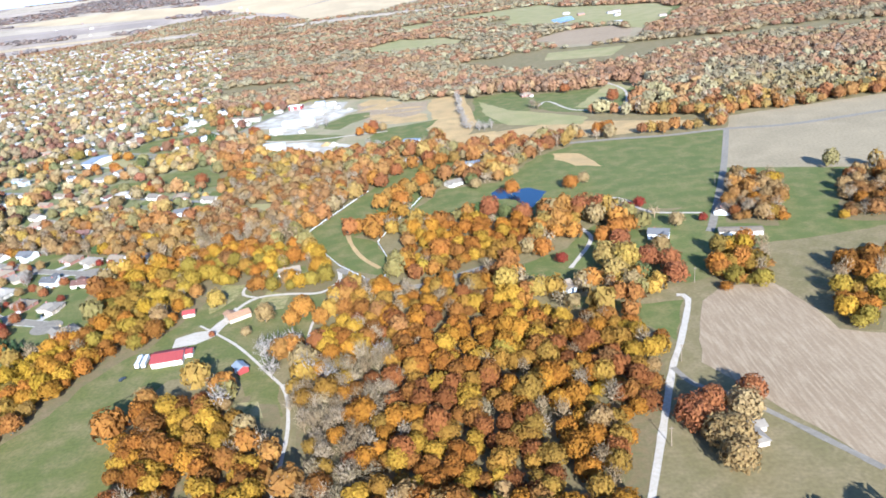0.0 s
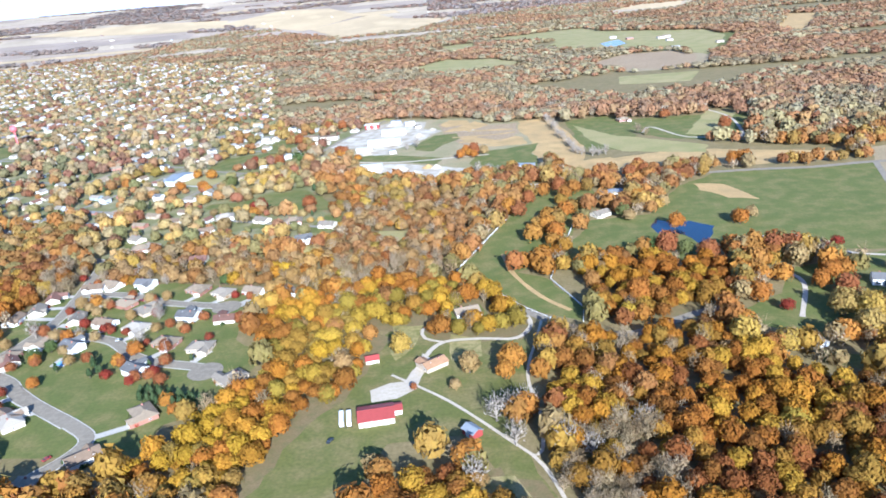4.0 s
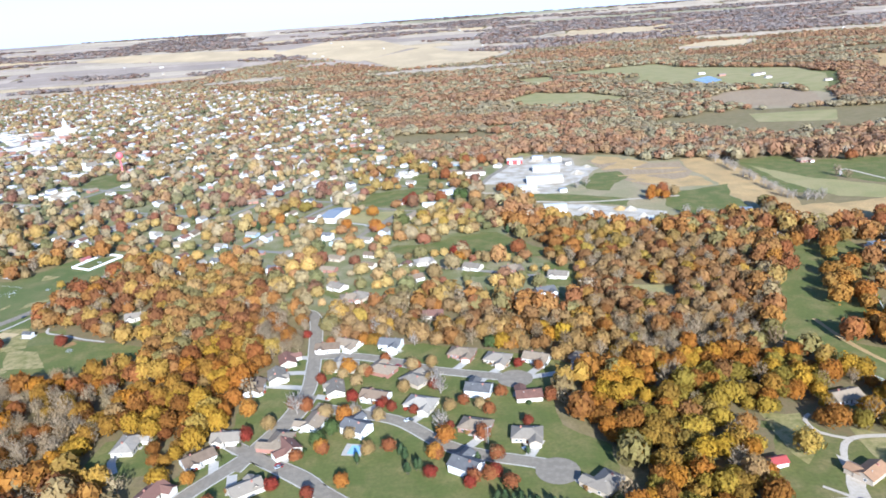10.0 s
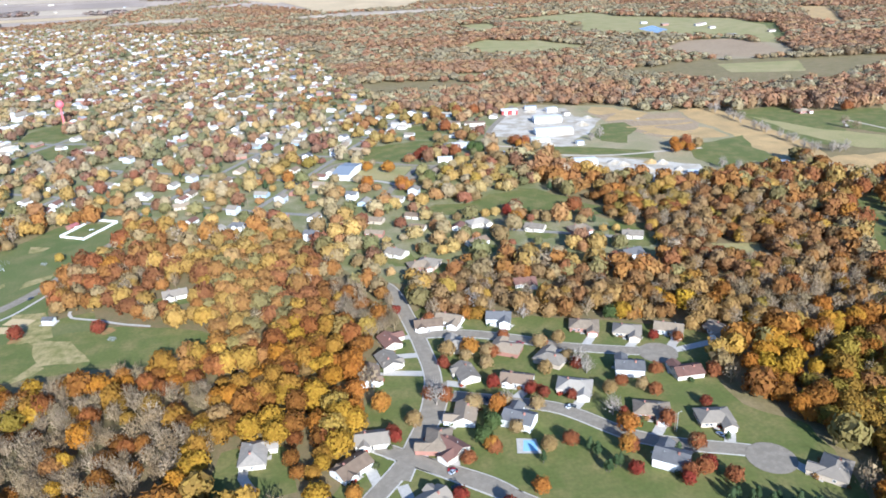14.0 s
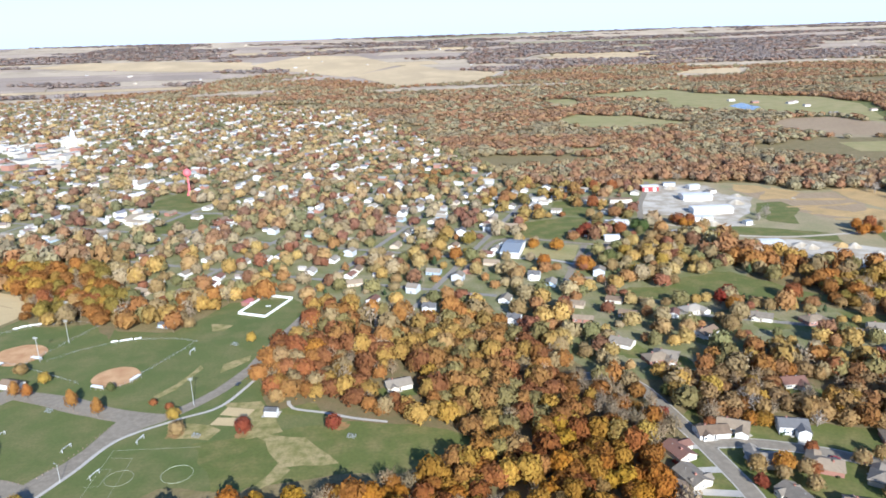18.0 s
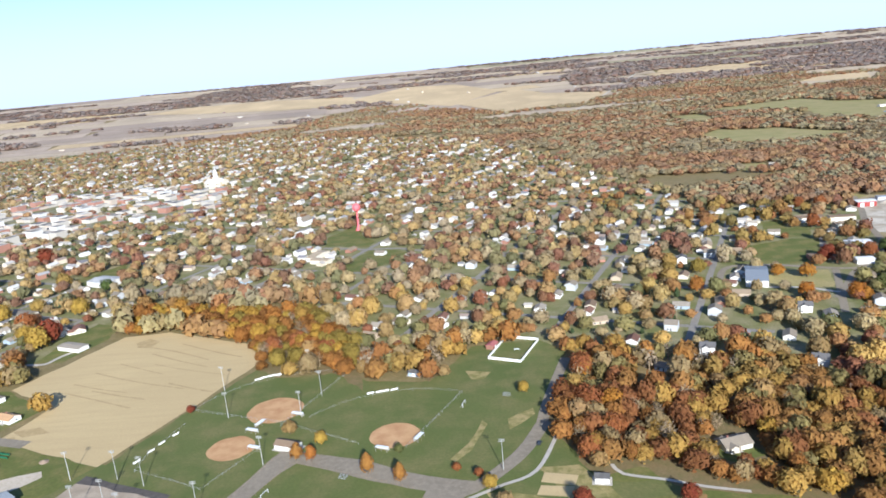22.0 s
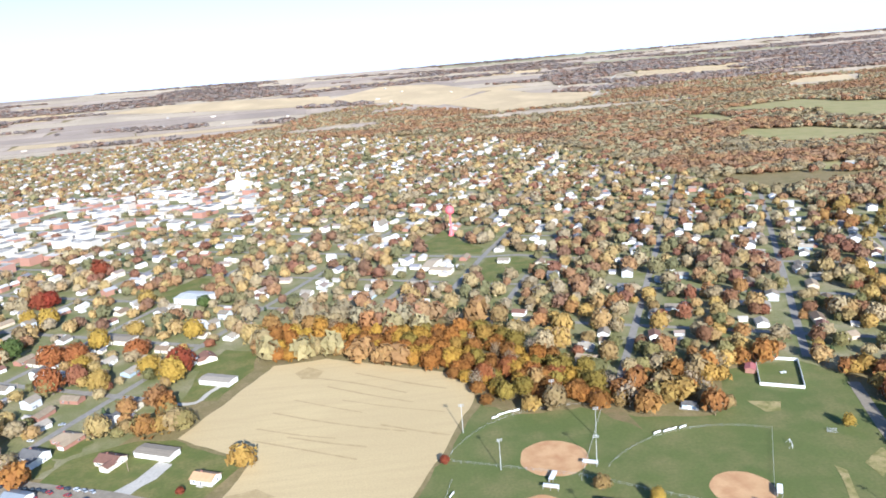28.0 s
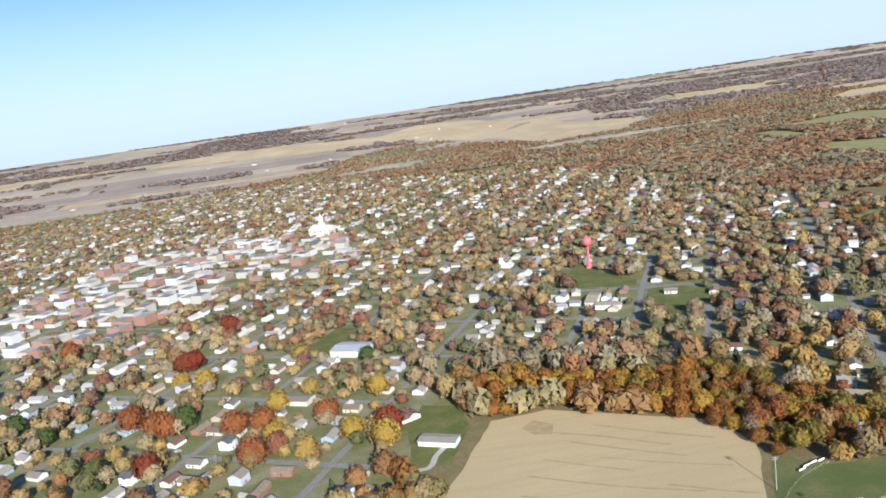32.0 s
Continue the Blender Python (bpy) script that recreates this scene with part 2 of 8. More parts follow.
def tinted(name, rough=0.85, spread=0.3, leafy=False):
    """Takes each plant's or house's own colour from its mesh, with small pieces varied; leafy adds fine darker
    mottling, bumps and translucency.
    """
    m, nt, b = mat(name, rough, 0, 0.15)
    at = nt.nodes.new("ShaderNodeAttribute")
    at.attribute_name = "tint"
    ge = nt.nodes.new("ShaderNodeNewGeometry")
    v = node(nt, "ShaderNodeHueSaturation")
    for sock, lo, hi in (("Value", 1 - spread, 1 + spread), ("Hue", 0.5 - 0.035 * spread, 0.5 + 0.035 * spread)):
        r = nt.nodes.new("ShaderNodeMapRange")
        r.inputs["To Min"].default_value, r.inputs["To Max"].default_value = lo, hi
        nt.links.new(ge.outputs["Random Per Island"], r.inputs["Value"])
        nt.links.new(r.outputs["Result"], v.inputs[sock])
    nt.links.new(at.outputs["Color"], v.inputs["Color"])
    col = v.outputs["Color"]
    if leafy:
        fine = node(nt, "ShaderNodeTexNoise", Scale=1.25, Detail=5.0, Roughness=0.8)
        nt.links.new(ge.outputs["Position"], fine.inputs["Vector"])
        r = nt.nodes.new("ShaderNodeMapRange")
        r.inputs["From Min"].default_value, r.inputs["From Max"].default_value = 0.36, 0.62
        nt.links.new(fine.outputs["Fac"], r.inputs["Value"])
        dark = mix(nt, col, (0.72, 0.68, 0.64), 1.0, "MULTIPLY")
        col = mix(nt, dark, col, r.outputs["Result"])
        bump(nt, b, fine.outputs["Fac"], 0.6, 0.9)
        thin = nt.nodes.new("ShaderNodeBsdfTranslucent")
        nt.links.new(col, thin.inputs["Color"])
        both = node(nt, "ShaderNodeMixShader", Fac=0.25)
        nt.links.new(b.outputs["BSDF"], both.inputs[1])
        nt.links.new(thin.outputs["BSDF"], both.inputs[2])
        nt.links.new(both.outputs["Shader"], nt.nodes["Material Output"].inputs["Surface"])
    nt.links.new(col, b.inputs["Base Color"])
    return m


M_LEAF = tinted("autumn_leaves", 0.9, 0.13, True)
M_FARHOUSE = tinted("painted_house", 0.8, 0.05)


# ---- mesh helpers ----
def finish(name, bm, material, parent=None, label=""):
    me = bpy.data.meshes.new(name)
    bm.to_mesh(me)
    bm.free()
    me.materials.append(material)
    ob = new(name, me)
    if parent:
        ob.parent = parent
    if label:
        ob["label"] = label
    return ob


def part(name, bm, material, parent, label=""):
    return finish(name, bm, material, parent, label)


def box(bm, x0, y0, z0, x1, y1, z1):
    v = [bm.verts.new(p) for p in ((x0, y0, z0), (x1, y0, z0), (x1, y1, z0), (x0, y1, z0), (x0, y0, z1), (x1, y0, z1), (x1, y1, z1), (x0, y1, z1))]
    for f in ((0, 3, 2, 1), (4, 5, 6, 7), (0, 1, 5, 4), (1, 2, 6, 5), (2, 3, 7, 6), (3, 0, 4, 7)):
        bm.faces.new([v[i] for i in f])
    return v


def boxes(*dims):
    bm = bmesh.new()
    for d in dims:
        box(bm, *d)
    return bm


def tube(bm, pts, radii, n=6, cap=True):
    rings = []
    for i, (p, r) in enumerate(zip(pts, radii)):
        p = Vector(p)
        d = (Vector(pts[min(i + 1, len(pts) - 1)]) - Vector(pts[max(i - 1, 0)])).normalized()
        a = d.orthogonal().normalized()
        b = d.cross(a)
        rings.append([bm.verts.new(p + r * (cos(2 * pi * k / n) * a + sin(2 * pi * k / n) * b)) for k in range(n)])
    for r0, r1 in zip(rings, rings[1:]):
        for k in range(n):
            bm.faces.new((r0[k], r0[(k + 1) % n], r1[(k + 1) % n], r1[k]))
    if cap:
        bm.faces.new(rings[-1])
        bm.faces.new(rings[0][::-1])
    return bm


def lathe(profile, n=20):
    bm = bmesh.new()
    rings = [[bm.verts.new((r * cos(2 * pi * k / n), r * sin(2 * pi * k / n), z)) for k in range(n)] for r, z in profile]
    for r0, r1 in zip(rings, rings[1:]):
        for k in range(n):
            bm.faces.new((r0[k], r0[(k + 1) % n], r1[(k + 1) % n], r1[k]))
    bm.faces.new(rings[-1])
    return bm


def rise(y):
    """Height of the plain, which lifts gently far off."""
    return 171.0 * np.clip((np.asarray(y, float) - 2900.0) / 1900.0, 0, 1.2) ** 1.35


def wobble(poly, step=9.0, amp=1.6, seed=1):
    """The outline with short uneven steps, as mown and grazed edges have."""
    out = []
    for (x0, y0), (x1, y1) in zip(poly, list(poly[1:]) + [poly[0]]):
        n = max(1, int(hypot(x1 - x0, y1 - y0) / step))
        for k in range(n):
            x, y = x0 + (x1 - x0) * k / n, y0 + (y1 - y0) * k / n
            q = noise.noise_vector(Vector((x * 0.07, y * 0.07, seed)))
            out.append((x + amp * q.x * 2, y + amp * q.y * 2))
    return out


LAYER = [0.0]


def lift():
    """A little more height for each flat sheet, so that no two share a plane."""
    LAYER[0] = (LAYER[0] + 0.0013) % 0.02
    return LAYER[0]


def patch(name, poly, z, material, label, amp=1.6, category="ground", kind="structure"):
    bm = bmesh.new()
    z += lift()
    pts = wobble(poly, amp=amp) if amp else list(poly)
    f = bm.faces.new([bm.verts.new((x, y, z + float(rise(y)))) for x, y in pts])
    bm.normal_update()
    if f.normal.z < 0:
        f.normal_flip()
        bm.normal_update()
    bmesh.ops.triangulate(bm, faces=bm.faces[:])
    return tagged(finish(name, bm, material), label, category, kind=kind)


def smooth_line(pts, step=5.0):
    """Catmull-Rom through the points."""
    p = [Vector((x, y)) for x, y in pts]
    p = [2 * p[0] - p[1]] + p + [2 * p[-1] - p[-2]]
    out = []
    for i in range(1, len(p) - 2):
        n = max(2, int((p[i + 1] - p[i]).length / step))
        for k in range(n):
            t = k / n
            out.append(0.5 * (2 * p[i] + (p[i + 1] - p[i - 1]) * t + (2 * p[i - 1] - 5 * p[i] + 4 * p[i + 1] - p[i + 2]) * t * t + (3 * p[i] - p[i - 1] - 3 * p[i + 1] + p[i + 2]) * t ** 3))
    return out + [p[-2]]


ROADLINES = []


def ribbon(name, pts, width, z, material, label, category="road", edge=0.0, thick=0.0, kerb=0.0):
    line = smooth_line(pts)
    z += lift()
    ROADLINES.append((line, width / 2 + 1.5))
    bm = bmesh.new()
    rows = []
    for i, p in enumerate(line):
        d = (line[min(i + 1, len(line) - 1)] - line[max(i - 1, 0)]).normalized()
        nrm = Vector((-d.y, d.x))
        w = width / 2 * (1 + edge * noise.noise(Vector((p.x * 0.1, p.y * 0.1, 3))))
        h = z + float(rise(p.y))
        if thick:
            rows.append([bm.verts.new((*(p + nrm * w), h)), bm.verts.new((*(p + nrm * w), h + thick)), bm.verts.new((*(p - nrm * w), h + thick)), bm.verts.new((*(p - nrm * w), h))])
        elif kerb:
            rows.append([bm.verts.new((*(p + nrm * (w + o)), h + k)) for o, k in ((0.35, 0), (0.35, kerb), (0, kerb), (0, 0.01), (-2 * w, 0.01), (-2 * w, kerb), (-2 * w - 0.35, kerb), (-2 * w - 0.35, 0))])
        else:
            rows.append([bm.verts.new((*(p + nrm * w), h)), bm.verts.new((*(p - nrm * w), h))])
    for a, b in zip(rows, rows[1:]):
        for k in range(len(a) - 1):
            bm.faces.new((a[k + 1], a[k], b[k], b[k + 1]))
    return tagged(finish(name, bm, material), label, category, kind="structure")


# ---- the ground sheet ----
xs = np.concatenate([np.arange(-9000, -3000, 500), np.arange(-3000, 3001, 250), np.arange(3500, 9001, 500)])
ys = np.concatenate([np.arange(-6000, 0, 500), np.arange(0, 2900, 250), np.arange(2900, 4851, 75)])
gx, gy = np.meshgrid(xs, ys)
gv = np.stack([gx, gy, rise(gy)], -1).reshape(-1, 3)
nx = len(xs)
gf = [(j * nx + i, j * nx + i + 1, (j + 1) * nx + i + 1, (j + 1) * nx + i) for j in range(len(ys) - 1) for i in range(nx - 1)]
me = bpy.data.meshes.new("ground")
me.from_pydata(gv.tolist(), [], gf)
me.materials.append(M_GROUND)
tagged(new("ground", me), "rolling rough grass and soil under the town and woods", "ground", kind="structure")

# ---- woodland floor, lawns, fields and yards ----
OPEN, WOODS, CLEARINGS = [], [], []


def open_land(name, poly, z, material, label, amp=1.6, category="field", clear=True):
    if clear:
        OPEN.append(poly)
    return patch(name, poly, z, material, label, amp, category)


def woods(poly, mixname, spacing=8.6):
    WOODS.append((poly, mixname, spacing))
    patch("wood_floor", poly, 0.075, M_LITTER, "brown leaf litter under the trees", 2.5, "ground")


SPORTS = [(-1159, 763), (-1057, 748), (-970, 717), (-910, 848), (-893, 824), (-839, 825), (-824, 807), (-777, 797), (-747, 855), (-695, 859), (-678, 831), (-705, 758), (-710, 730), (-702, 714), (-699, 694), (-685, 662), (-648, 658), (-618, 644), (-599, 634), (-618, 607), (-649, 606), (-671, 599), (-682, 598), (-691, 585), (-731, 595), (-749, 578), (-794, 585), (-794, 552), (-804, 535), (-1056, 584)]
open_land("sports_ground", SPORTS, 0.04, M_TURF, "mown green sports park grass beside the ball fields", category="lawn")
open_land("west_park", [(-685, 608), (-772, 801), (-744, 849), (-694, 851), (-677, 766), (-693, 716), (-694, 679), (-657, 671), (-564, 626), (-592, 610), (-628, 597)], 0.035, M_LAWN, "mown park meadow with worn dry patches", category="lawn")
open_land("stubble_field", [(-1102, 841), (-1057, 942), (-1018, 946), (-920, 893), (-913, 857), (-937, 797), (-974, 715), (-1061, 758), (-1049, 803)], 0.10, M_STUBBLE, "harvested tan corn stubble field", 1.0)
open_land("fairground", [(-1233, 807), (-1130, 792), (-1061, 758), (-974, 715), (-998, 676), (-1004, 615), (-1007, 594), (-1113, 609)], 0.06, M_LAWN, "grass round the fairground sheds", category="lawn")
open_land("house_lawn", [(-1113, 959), (-1103, 987), (-1073, 975), (-1073, 939), (-1089, 891), (-1114, 896)], 0.05, M_LAWN, "green lawn beside the stubble field", category="lawn")
open_land("town_green", [(-1216, 1157), (-1183, 1221), (-1158, 1209), (-1167, 1167), (-1192, 1129)], 0.05, M_LAWN, "small green playing lawn in the town", category="lawn")
open_land("tower_green", [(-928, 1278), (-900, 1331), (-888, 1305), (-879, 1265), (-860, 1231), (-866, 1204), (-885, 1211), (-924, 1230)], 0.05, M_LAWN, "green below the water tower", category="lawn")
open_land("roadside_green", [(-863, 1187), (-831, 1180), (-800, 1151), (-810, 1120), (-830, 1120), (-864, 1094), (-892, 1099)], 0.05, M_LAWN, "roadside lawn with two houses", category="lawn")
open_land("meadow", [(-420, 826), (-339, 837), (-281, 812), (-308, 788), (-345, 802), (-406, 809)], 0.05, M_LAWN, "narrow green meadow among trees", category="lawn")
open_land("farmyard_grass", [(-263, 331), (-244, 367), (-232, 396), (-210, 421), (-205, 468), (-189, 500), (-165, 484), (-126, 469), (-103, 466), (-109, 401), (-124, 371), (-107, 318), (-131, 317), (-132, 341), (-144, 369), (-170, 368), (-192, 366), (-194, 324)], 0.05, M_FARMGRASS, "farm lawn with bare worn spots", category="lawn")
patch("pasture_grass", [(-140, 585), (-97, 696), (-66, 772), (-48, 784), (-2, 784), (-2, 730), (-30, 690), (-50, 630), (-64, 590), (-100, 575)], 0.08, M_LAWN, "green grazed pasture under spreading oaks", 1.0, "lawn")
open_land("fenced_pasture", [(-144, 583), (-97, 696), (-93, 682), (-107, 614), (-103, 577), (-81, 561), (-76, 553), (-61, 503), (-66, 484), (-89, 500), (-108, 526), (-128, 560)], 0.06, M_LAWN, "bright green pasture inside a white fence", category="lawn")
open_land("lane_grass", [(-49, 627), (-29, 659), (-9, 615), (60, 590), (55, 562), (26, 567), (0, 587), (-26, 591), (-54, 572), (-62, 583)], 0.05, M_LAWN, "green grass verge between the lane and the wood", category="lawn")
open_land("pasture", [(-40, 625), (-25, 680), (32, 682), (81, 760), (143, 806), (194, 789), (302, 787), (428, 778), (256, 543), (174, 562), (99, 580), (59, 589), (28, 602), (-9, 615)], 0.05, M_LAWN, "broad green pasture round a pond", category="lawn")
open_land("east_lawn", [(58, 427), (99, 402), (126, 404), (110, 357), (89, 389), (55, 412)], 0.05, M_LAWN, "green slope at the wood's edge", category="lawn")
open_land("house_meadow", [(13, 470), (70, 502), (98, 542), (134, 507), (158, 489), (117, 431), (64, 439), (39, 459)], 0.05, M_LAWN, "lawn round a gravel lane", category="lawn")
patch("east_gardens", [(80, 470), (100, 540), (180, 562), (232, 640), (330, 622), (420, 560), (300, 484), (205, 474), (160, 434), (137, 425), (120, 440)], 0.045, M_LAWN, "green gardens and verges round scattered houses", 2.0, "lawn")
open_land("east_yard", [(102, 323), (124, 289), (150, 252), (148, 218), (139, 202), (56, 212), (81, 278)], 0.05, M_GROUND, "rough grass yard by the gravel road", category="lawn")
open_land("tilled_field", [(115, 331), (121, 354), (138, 400), (155, 415), (187, 415), (195, 380), (197, 351), (218, 342), (300, 300), (235, 190), (159, 239), (150, 261), (129, 302)], 0.08, M_TILLED, "bare brown tilled field with curved rows", 1.0)
open_land("south_grass", [(-258, 316), (-224, 364), (-214, 393), (-185, 369), (-195, 342), (-194, 302), (-176, 266), (-169, 238), (-272, 250)], 0.045, M_FARMGRASS, "open green hillside grass", category="lawn")
open_land("subdivision_lawns", [(-520, 440), (-494, 503), (-466, 573), (-453, 627), (-442, 636), (-401, 624), (-355, 601), (-297, 588), (-270, 570), (-297, 533), (-297, 498), (-274, 476), (-280, 411), (-312, 401), (-312, 372), (-545, 392), (-539, 424)], 0.055, M_LAWN, "mown lawns between the suburban houses", category="lawn")
open_land("north_field", [(315, 845), (509, 870), (661, 869), (451, 575), (364, 609), (241, 654)], 0.08, M_GREYFIELD, "grey-brown harvested field by the highway", 1.0)
open_land("quarry_land", [(-318, 1076), (-277, 1194), (-247, 1265), (-174, 1233), (-145, 1224), (-103, 1211), (-82, 1157), (-20, 1157), (26, 1008), (-47, 864), (-139, 852), (-159, 848), (-194, 851), (-218, 874), (-260, 912), (-275, 969), (-301, 976), (-317, 1016)], 0.045, M_ROUGH, "rough ground round the stone yards", category="ground")
for n, poly in enumerate(([(-216, 1838), (-136, 2022), (-21, 2013), (71, 1831), (-4, 1768), (-129, 1789)], [(131, 2123), (266, 2373), (660, 2122), (504, 1783), (352, 1890), (223, 2011)], [(170, 1717), (317, 1789), (464, 1749), (384, 1543), (236, 1557)], [(88, 1099), (184, 1097), (279, 1074), (216, 916), (130, 967), (89, 1037)])):
    open_land("far_meadow", poly, 0.05, (M_PALEGRASS, M_LAWN, M_GREYFIELD, M_LAWN)[n], "distant open meadow between woods")

MEADOWS = [
        (M_PALEGRASS, [(-219, 1949), (-137, 2079), (17, 1909), (-20, 1773), (-182, 1778)]),
        (M_PALEGRASS, [(2, 2578), (330, 2684), (371, 2494), (619, 2272), (612, 2082), (444, 1720), (405, 1867), (254, 2024), (175, 2064), (121, 2115), (192, 2304), (7, 2446)]),
        (M_TILLED, [(198, 1757), (285, 1855), (397, 1846), (420, 1735), (355, 1544), (219, 1616), (180, 1675)]),
        (M_PALEGRASS, [(195, 1510), (347, 1497), (296, 1389), (228, 1400), (174, 1417)]),
        (M_LAWN, [(28, 1129), (108, 1134), (92, 1066), (101, 999), (71, 934), (41, 989), (23, 1085)]),]
MEADOWS += [
        (M_TAN, [(525, 3183), (844, 3405), (923, 3294), (794, 3100), (582, 3089)]),
        (M_PALEGRASS, [(-296, 1562), (-234, 1564), (-242, 1477), (-291, 1497)]),
        (M_PALEGRASS, [(231, 1117), (266, 1092), (187, 955), (159, 982)]),
        (M_TAN, [(986, 2547), (1055, 2464), (764, 1958), (748, 2097)]),
        (M_PALEGRASS, [(-157, 2451), (-44, 2486), (-43, 2313), (-124, 2219)])]
for material, poly in MEADOWS:
    open_land("far_meadow", poly, 0.06, material, "distant open field between brown woods")

for q in ([(-552, 504), (-533, 511), (-523, 501), (-516, 471), (-555, 460), (-556, 490)], [(-1163, 830), (-1130, 843), (-1103, 840), (-1074, 816), (-1052, 805), (-1070, 768), (-1135, 779), (-1169, 806)], [(-630, 684), (-605, 693), (-595, 675), (-616, 669)], [(-154, 521), (-130, 521), (-120, 493), (-150, 490)], [(-274, 764), (-245, 749), (-261, 701), (-289, 714)]):
    patch("garden_lawn", q, 0.10, M_LAWN, "green lawn round a house at the wood's edge", 1.5, "lawn")
    CLEARINGS.append(q)
ribbon("garden_drive", [(-1121, 893), (-1103, 891), (-1097, 906), (-1089, 918)], 4.0, 0.13, M_CONCRETE, "pale gravel drive to a long white house", "driveway")
CLEARINGS.append([(-1119, 885), (-1127, 959), (-1109, 1007), (-1076, 989), (-1069, 904), (-1101, 873)])
ribbon("garden_drive", [(-535, 473), (-541, 484), (-540, 494), (-536, 496)], 4.5, 0.13, M_CONCRETE, "pale concrete garden drive", "driveway")
OPEN.append([(100, 240), (110, 400), (135, 520), (230, 640), (330, 620), (420, 560), (300, 250), (200, 150)])
OPEN.append([(-779, 590), (-757, 632), (-699, 667), (-649, 677), (-576, 637), (-625, 566), (-642, 568), (-664, 566), (-681, 561), (-699, 561), (-718, 560), (-735, 557), (-752, 551), (-769, 550), (-786, 549), (-794, 526)])
OPEN.append([(-1074, 616), (-803, 560), (-812, 511), (-1037, 553)])
OPEN.append([(-862, 644), (-775, 698), (-650, 720), (-558, 668), (-551, 627), (-584, 609), (-626, 588), (-664, 579), (-708, 574), (-818, 565)])
OPEN.append([(-1106, 842), (-1058, 950), (-916, 897), (-909, 852), (-932, 796), (-969, 705), (-1064, 753), (-1052, 803)])
patch("dry_bank", [(-24, 1151), (12, 1144), (25, 962), (11, 888), (40, 890), (133, 907), (281, 841), (281, 811), (183, 814), (75, 831), (-11, 821), (-24, 890), (-20, 985)], 0.10, M_TAN, "tan dry grass along the creek", category="field")
patch("creek_field", [(32, 1096), (71, 1011), (164, 918), (150, 882), (63, 919), (38, 991)], 0.14, M_PALEGRASS, "pale harvested field by the creek", category="field")
patch("bare_soil", [(-160, 1189), (-102, 1181), (-52, 1095), (-59, 1017), (-122, 1021), (-150, 1080)], 0.11, M_TILLED, "bare stripped soil", category="field")
patch("stone_yard", [(-317, 1081), (-278, 1183), (-235, 1241), (-179, 1214), (-182, 1159), (-156, 1134), (-191, 1065), (-223, 1031), (-260, 1054), (-297, 1073)], 0.12, M_WHITEYARD, "white crushed stone industrial yard", category="yard")
patch("stone_yard", [(-258, 922), (-244, 962), (-208, 954), (-160, 922), (-128, 903), (-135, 863), (-192, 857), (-216, 881), (-240, 903)], 0.12, M_WHITEYARD, "white crushed stone storage yard with heaps", category="yard")
patch("stone_yard", [(-271, 1046), (-243, 1042), (-220, 1028), (-214, 1009), (-244, 1008), (-275, 1023)], 0.12, M_WHITEYARD, "small white stone yard beside a shed", category="yard")
patch("sand_pit", [(-157, 1177), (-144, 1213), (-114, 1198), (-114, 1166), (-148, 1156)], 0.12, M_TAN, "tan sand pit at the wood edge", category="yard")
patch("stone_strip", [(-136, 1146), (-122, 1145), (-103, 1119), (-112, 1109), (-135, 1125)], 0.12, M_WHITEYARD, "pale stone strip", category="yard")
patch("yard_grass", [(-165, 1104), (-133, 1108), (-128, 1070), (-152, 1040), (-167, 1004), (-191, 1020), (-193, 1048)], 0.12, M_LAWN, "green grass between the stone yards", category="lawn")
patch("yard_grass", [(-294, 1020), (-261, 1015), (-217, 1001), (-152, 963), (-162, 932), (-206, 960), (-261, 980), (-297, 981)], 0.12, M_LAWN, "green grass between the stone yards", category="lawn")
patch("yard_grass", [(-312, 1296), (-244, 1286), (-233, 1251), (-271, 1232), (-311, 1264)], 0.12, M_PALEGRASS, "dry grass beyond the stone yards", category="lawn")
open_land("meadow", [(-327, 870), (-310, 862), (-286, 824), (-282, 800), (-297, 791), (-333, 799), (-379, 818), (-420, 830), (-413, 841), (-366, 832), (-357, 851), (-329, 849)], 0.055, M_LAWN, "narrow green meadow among trees", category="lawn")
open_land("village_green", [(-459, 1066), (-404, 1083), (-382, 1072), (-409, 999), (-435, 992), (-474, 1010)], 0.055, M_LAWN, "green lawn beside small houses", category="lawn")
open_land("village_green", [(-403, 1162), (-378, 1168), (-389, 1123), (-362, 1128), (-383, 1083), (-403, 1088), (-413, 1129)], 0.055, M_LAWN, "green lawn beside small houses", category="lawn")
open_land("village_green", [(-471, 980), (-421, 969), (-438, 922), (-484, 939)], 0.055, M_PALEGRASS, "worn yard grass beside a long shed", category="lawn")
ribbon("yard_road", [(-449, 896), (-425, 927), (-405, 955), (-378, 982), (-351, 1012), (-332, 1039), (-304, 1123), (-277, 1183), (-248, 1255)], 7.0, 0.16, M_ASPHALT, "grey road past the stone yards", "road")
ribbon("yard_road", [(-332, 1039), (-294, 1020), (-267, 981), (-206, 960), (-147, 960), (-96, 962)], 5.0, 0.17, M_GRAVEL, "pale lane between the stone yards", "road")
ribbon("village_road", [(-530, 941), (-502, 999), (-466, 999), (-434, 984), (-407, 970), (-368, 965)], 6.0, 0.18, M_ASPHALT, "grey village street", "road")
ribbon("village_road", [(-460, 864), (-435, 921), (-415, 968)], 6.0, 0.19, M_ASPHALT, "grey village street", "road")
ribbon("village_road", [(-491, 936), (-462, 927), (-441, 909)], 4.0, 0.2, M_CONCRETE, "pale concrete lane", "road")
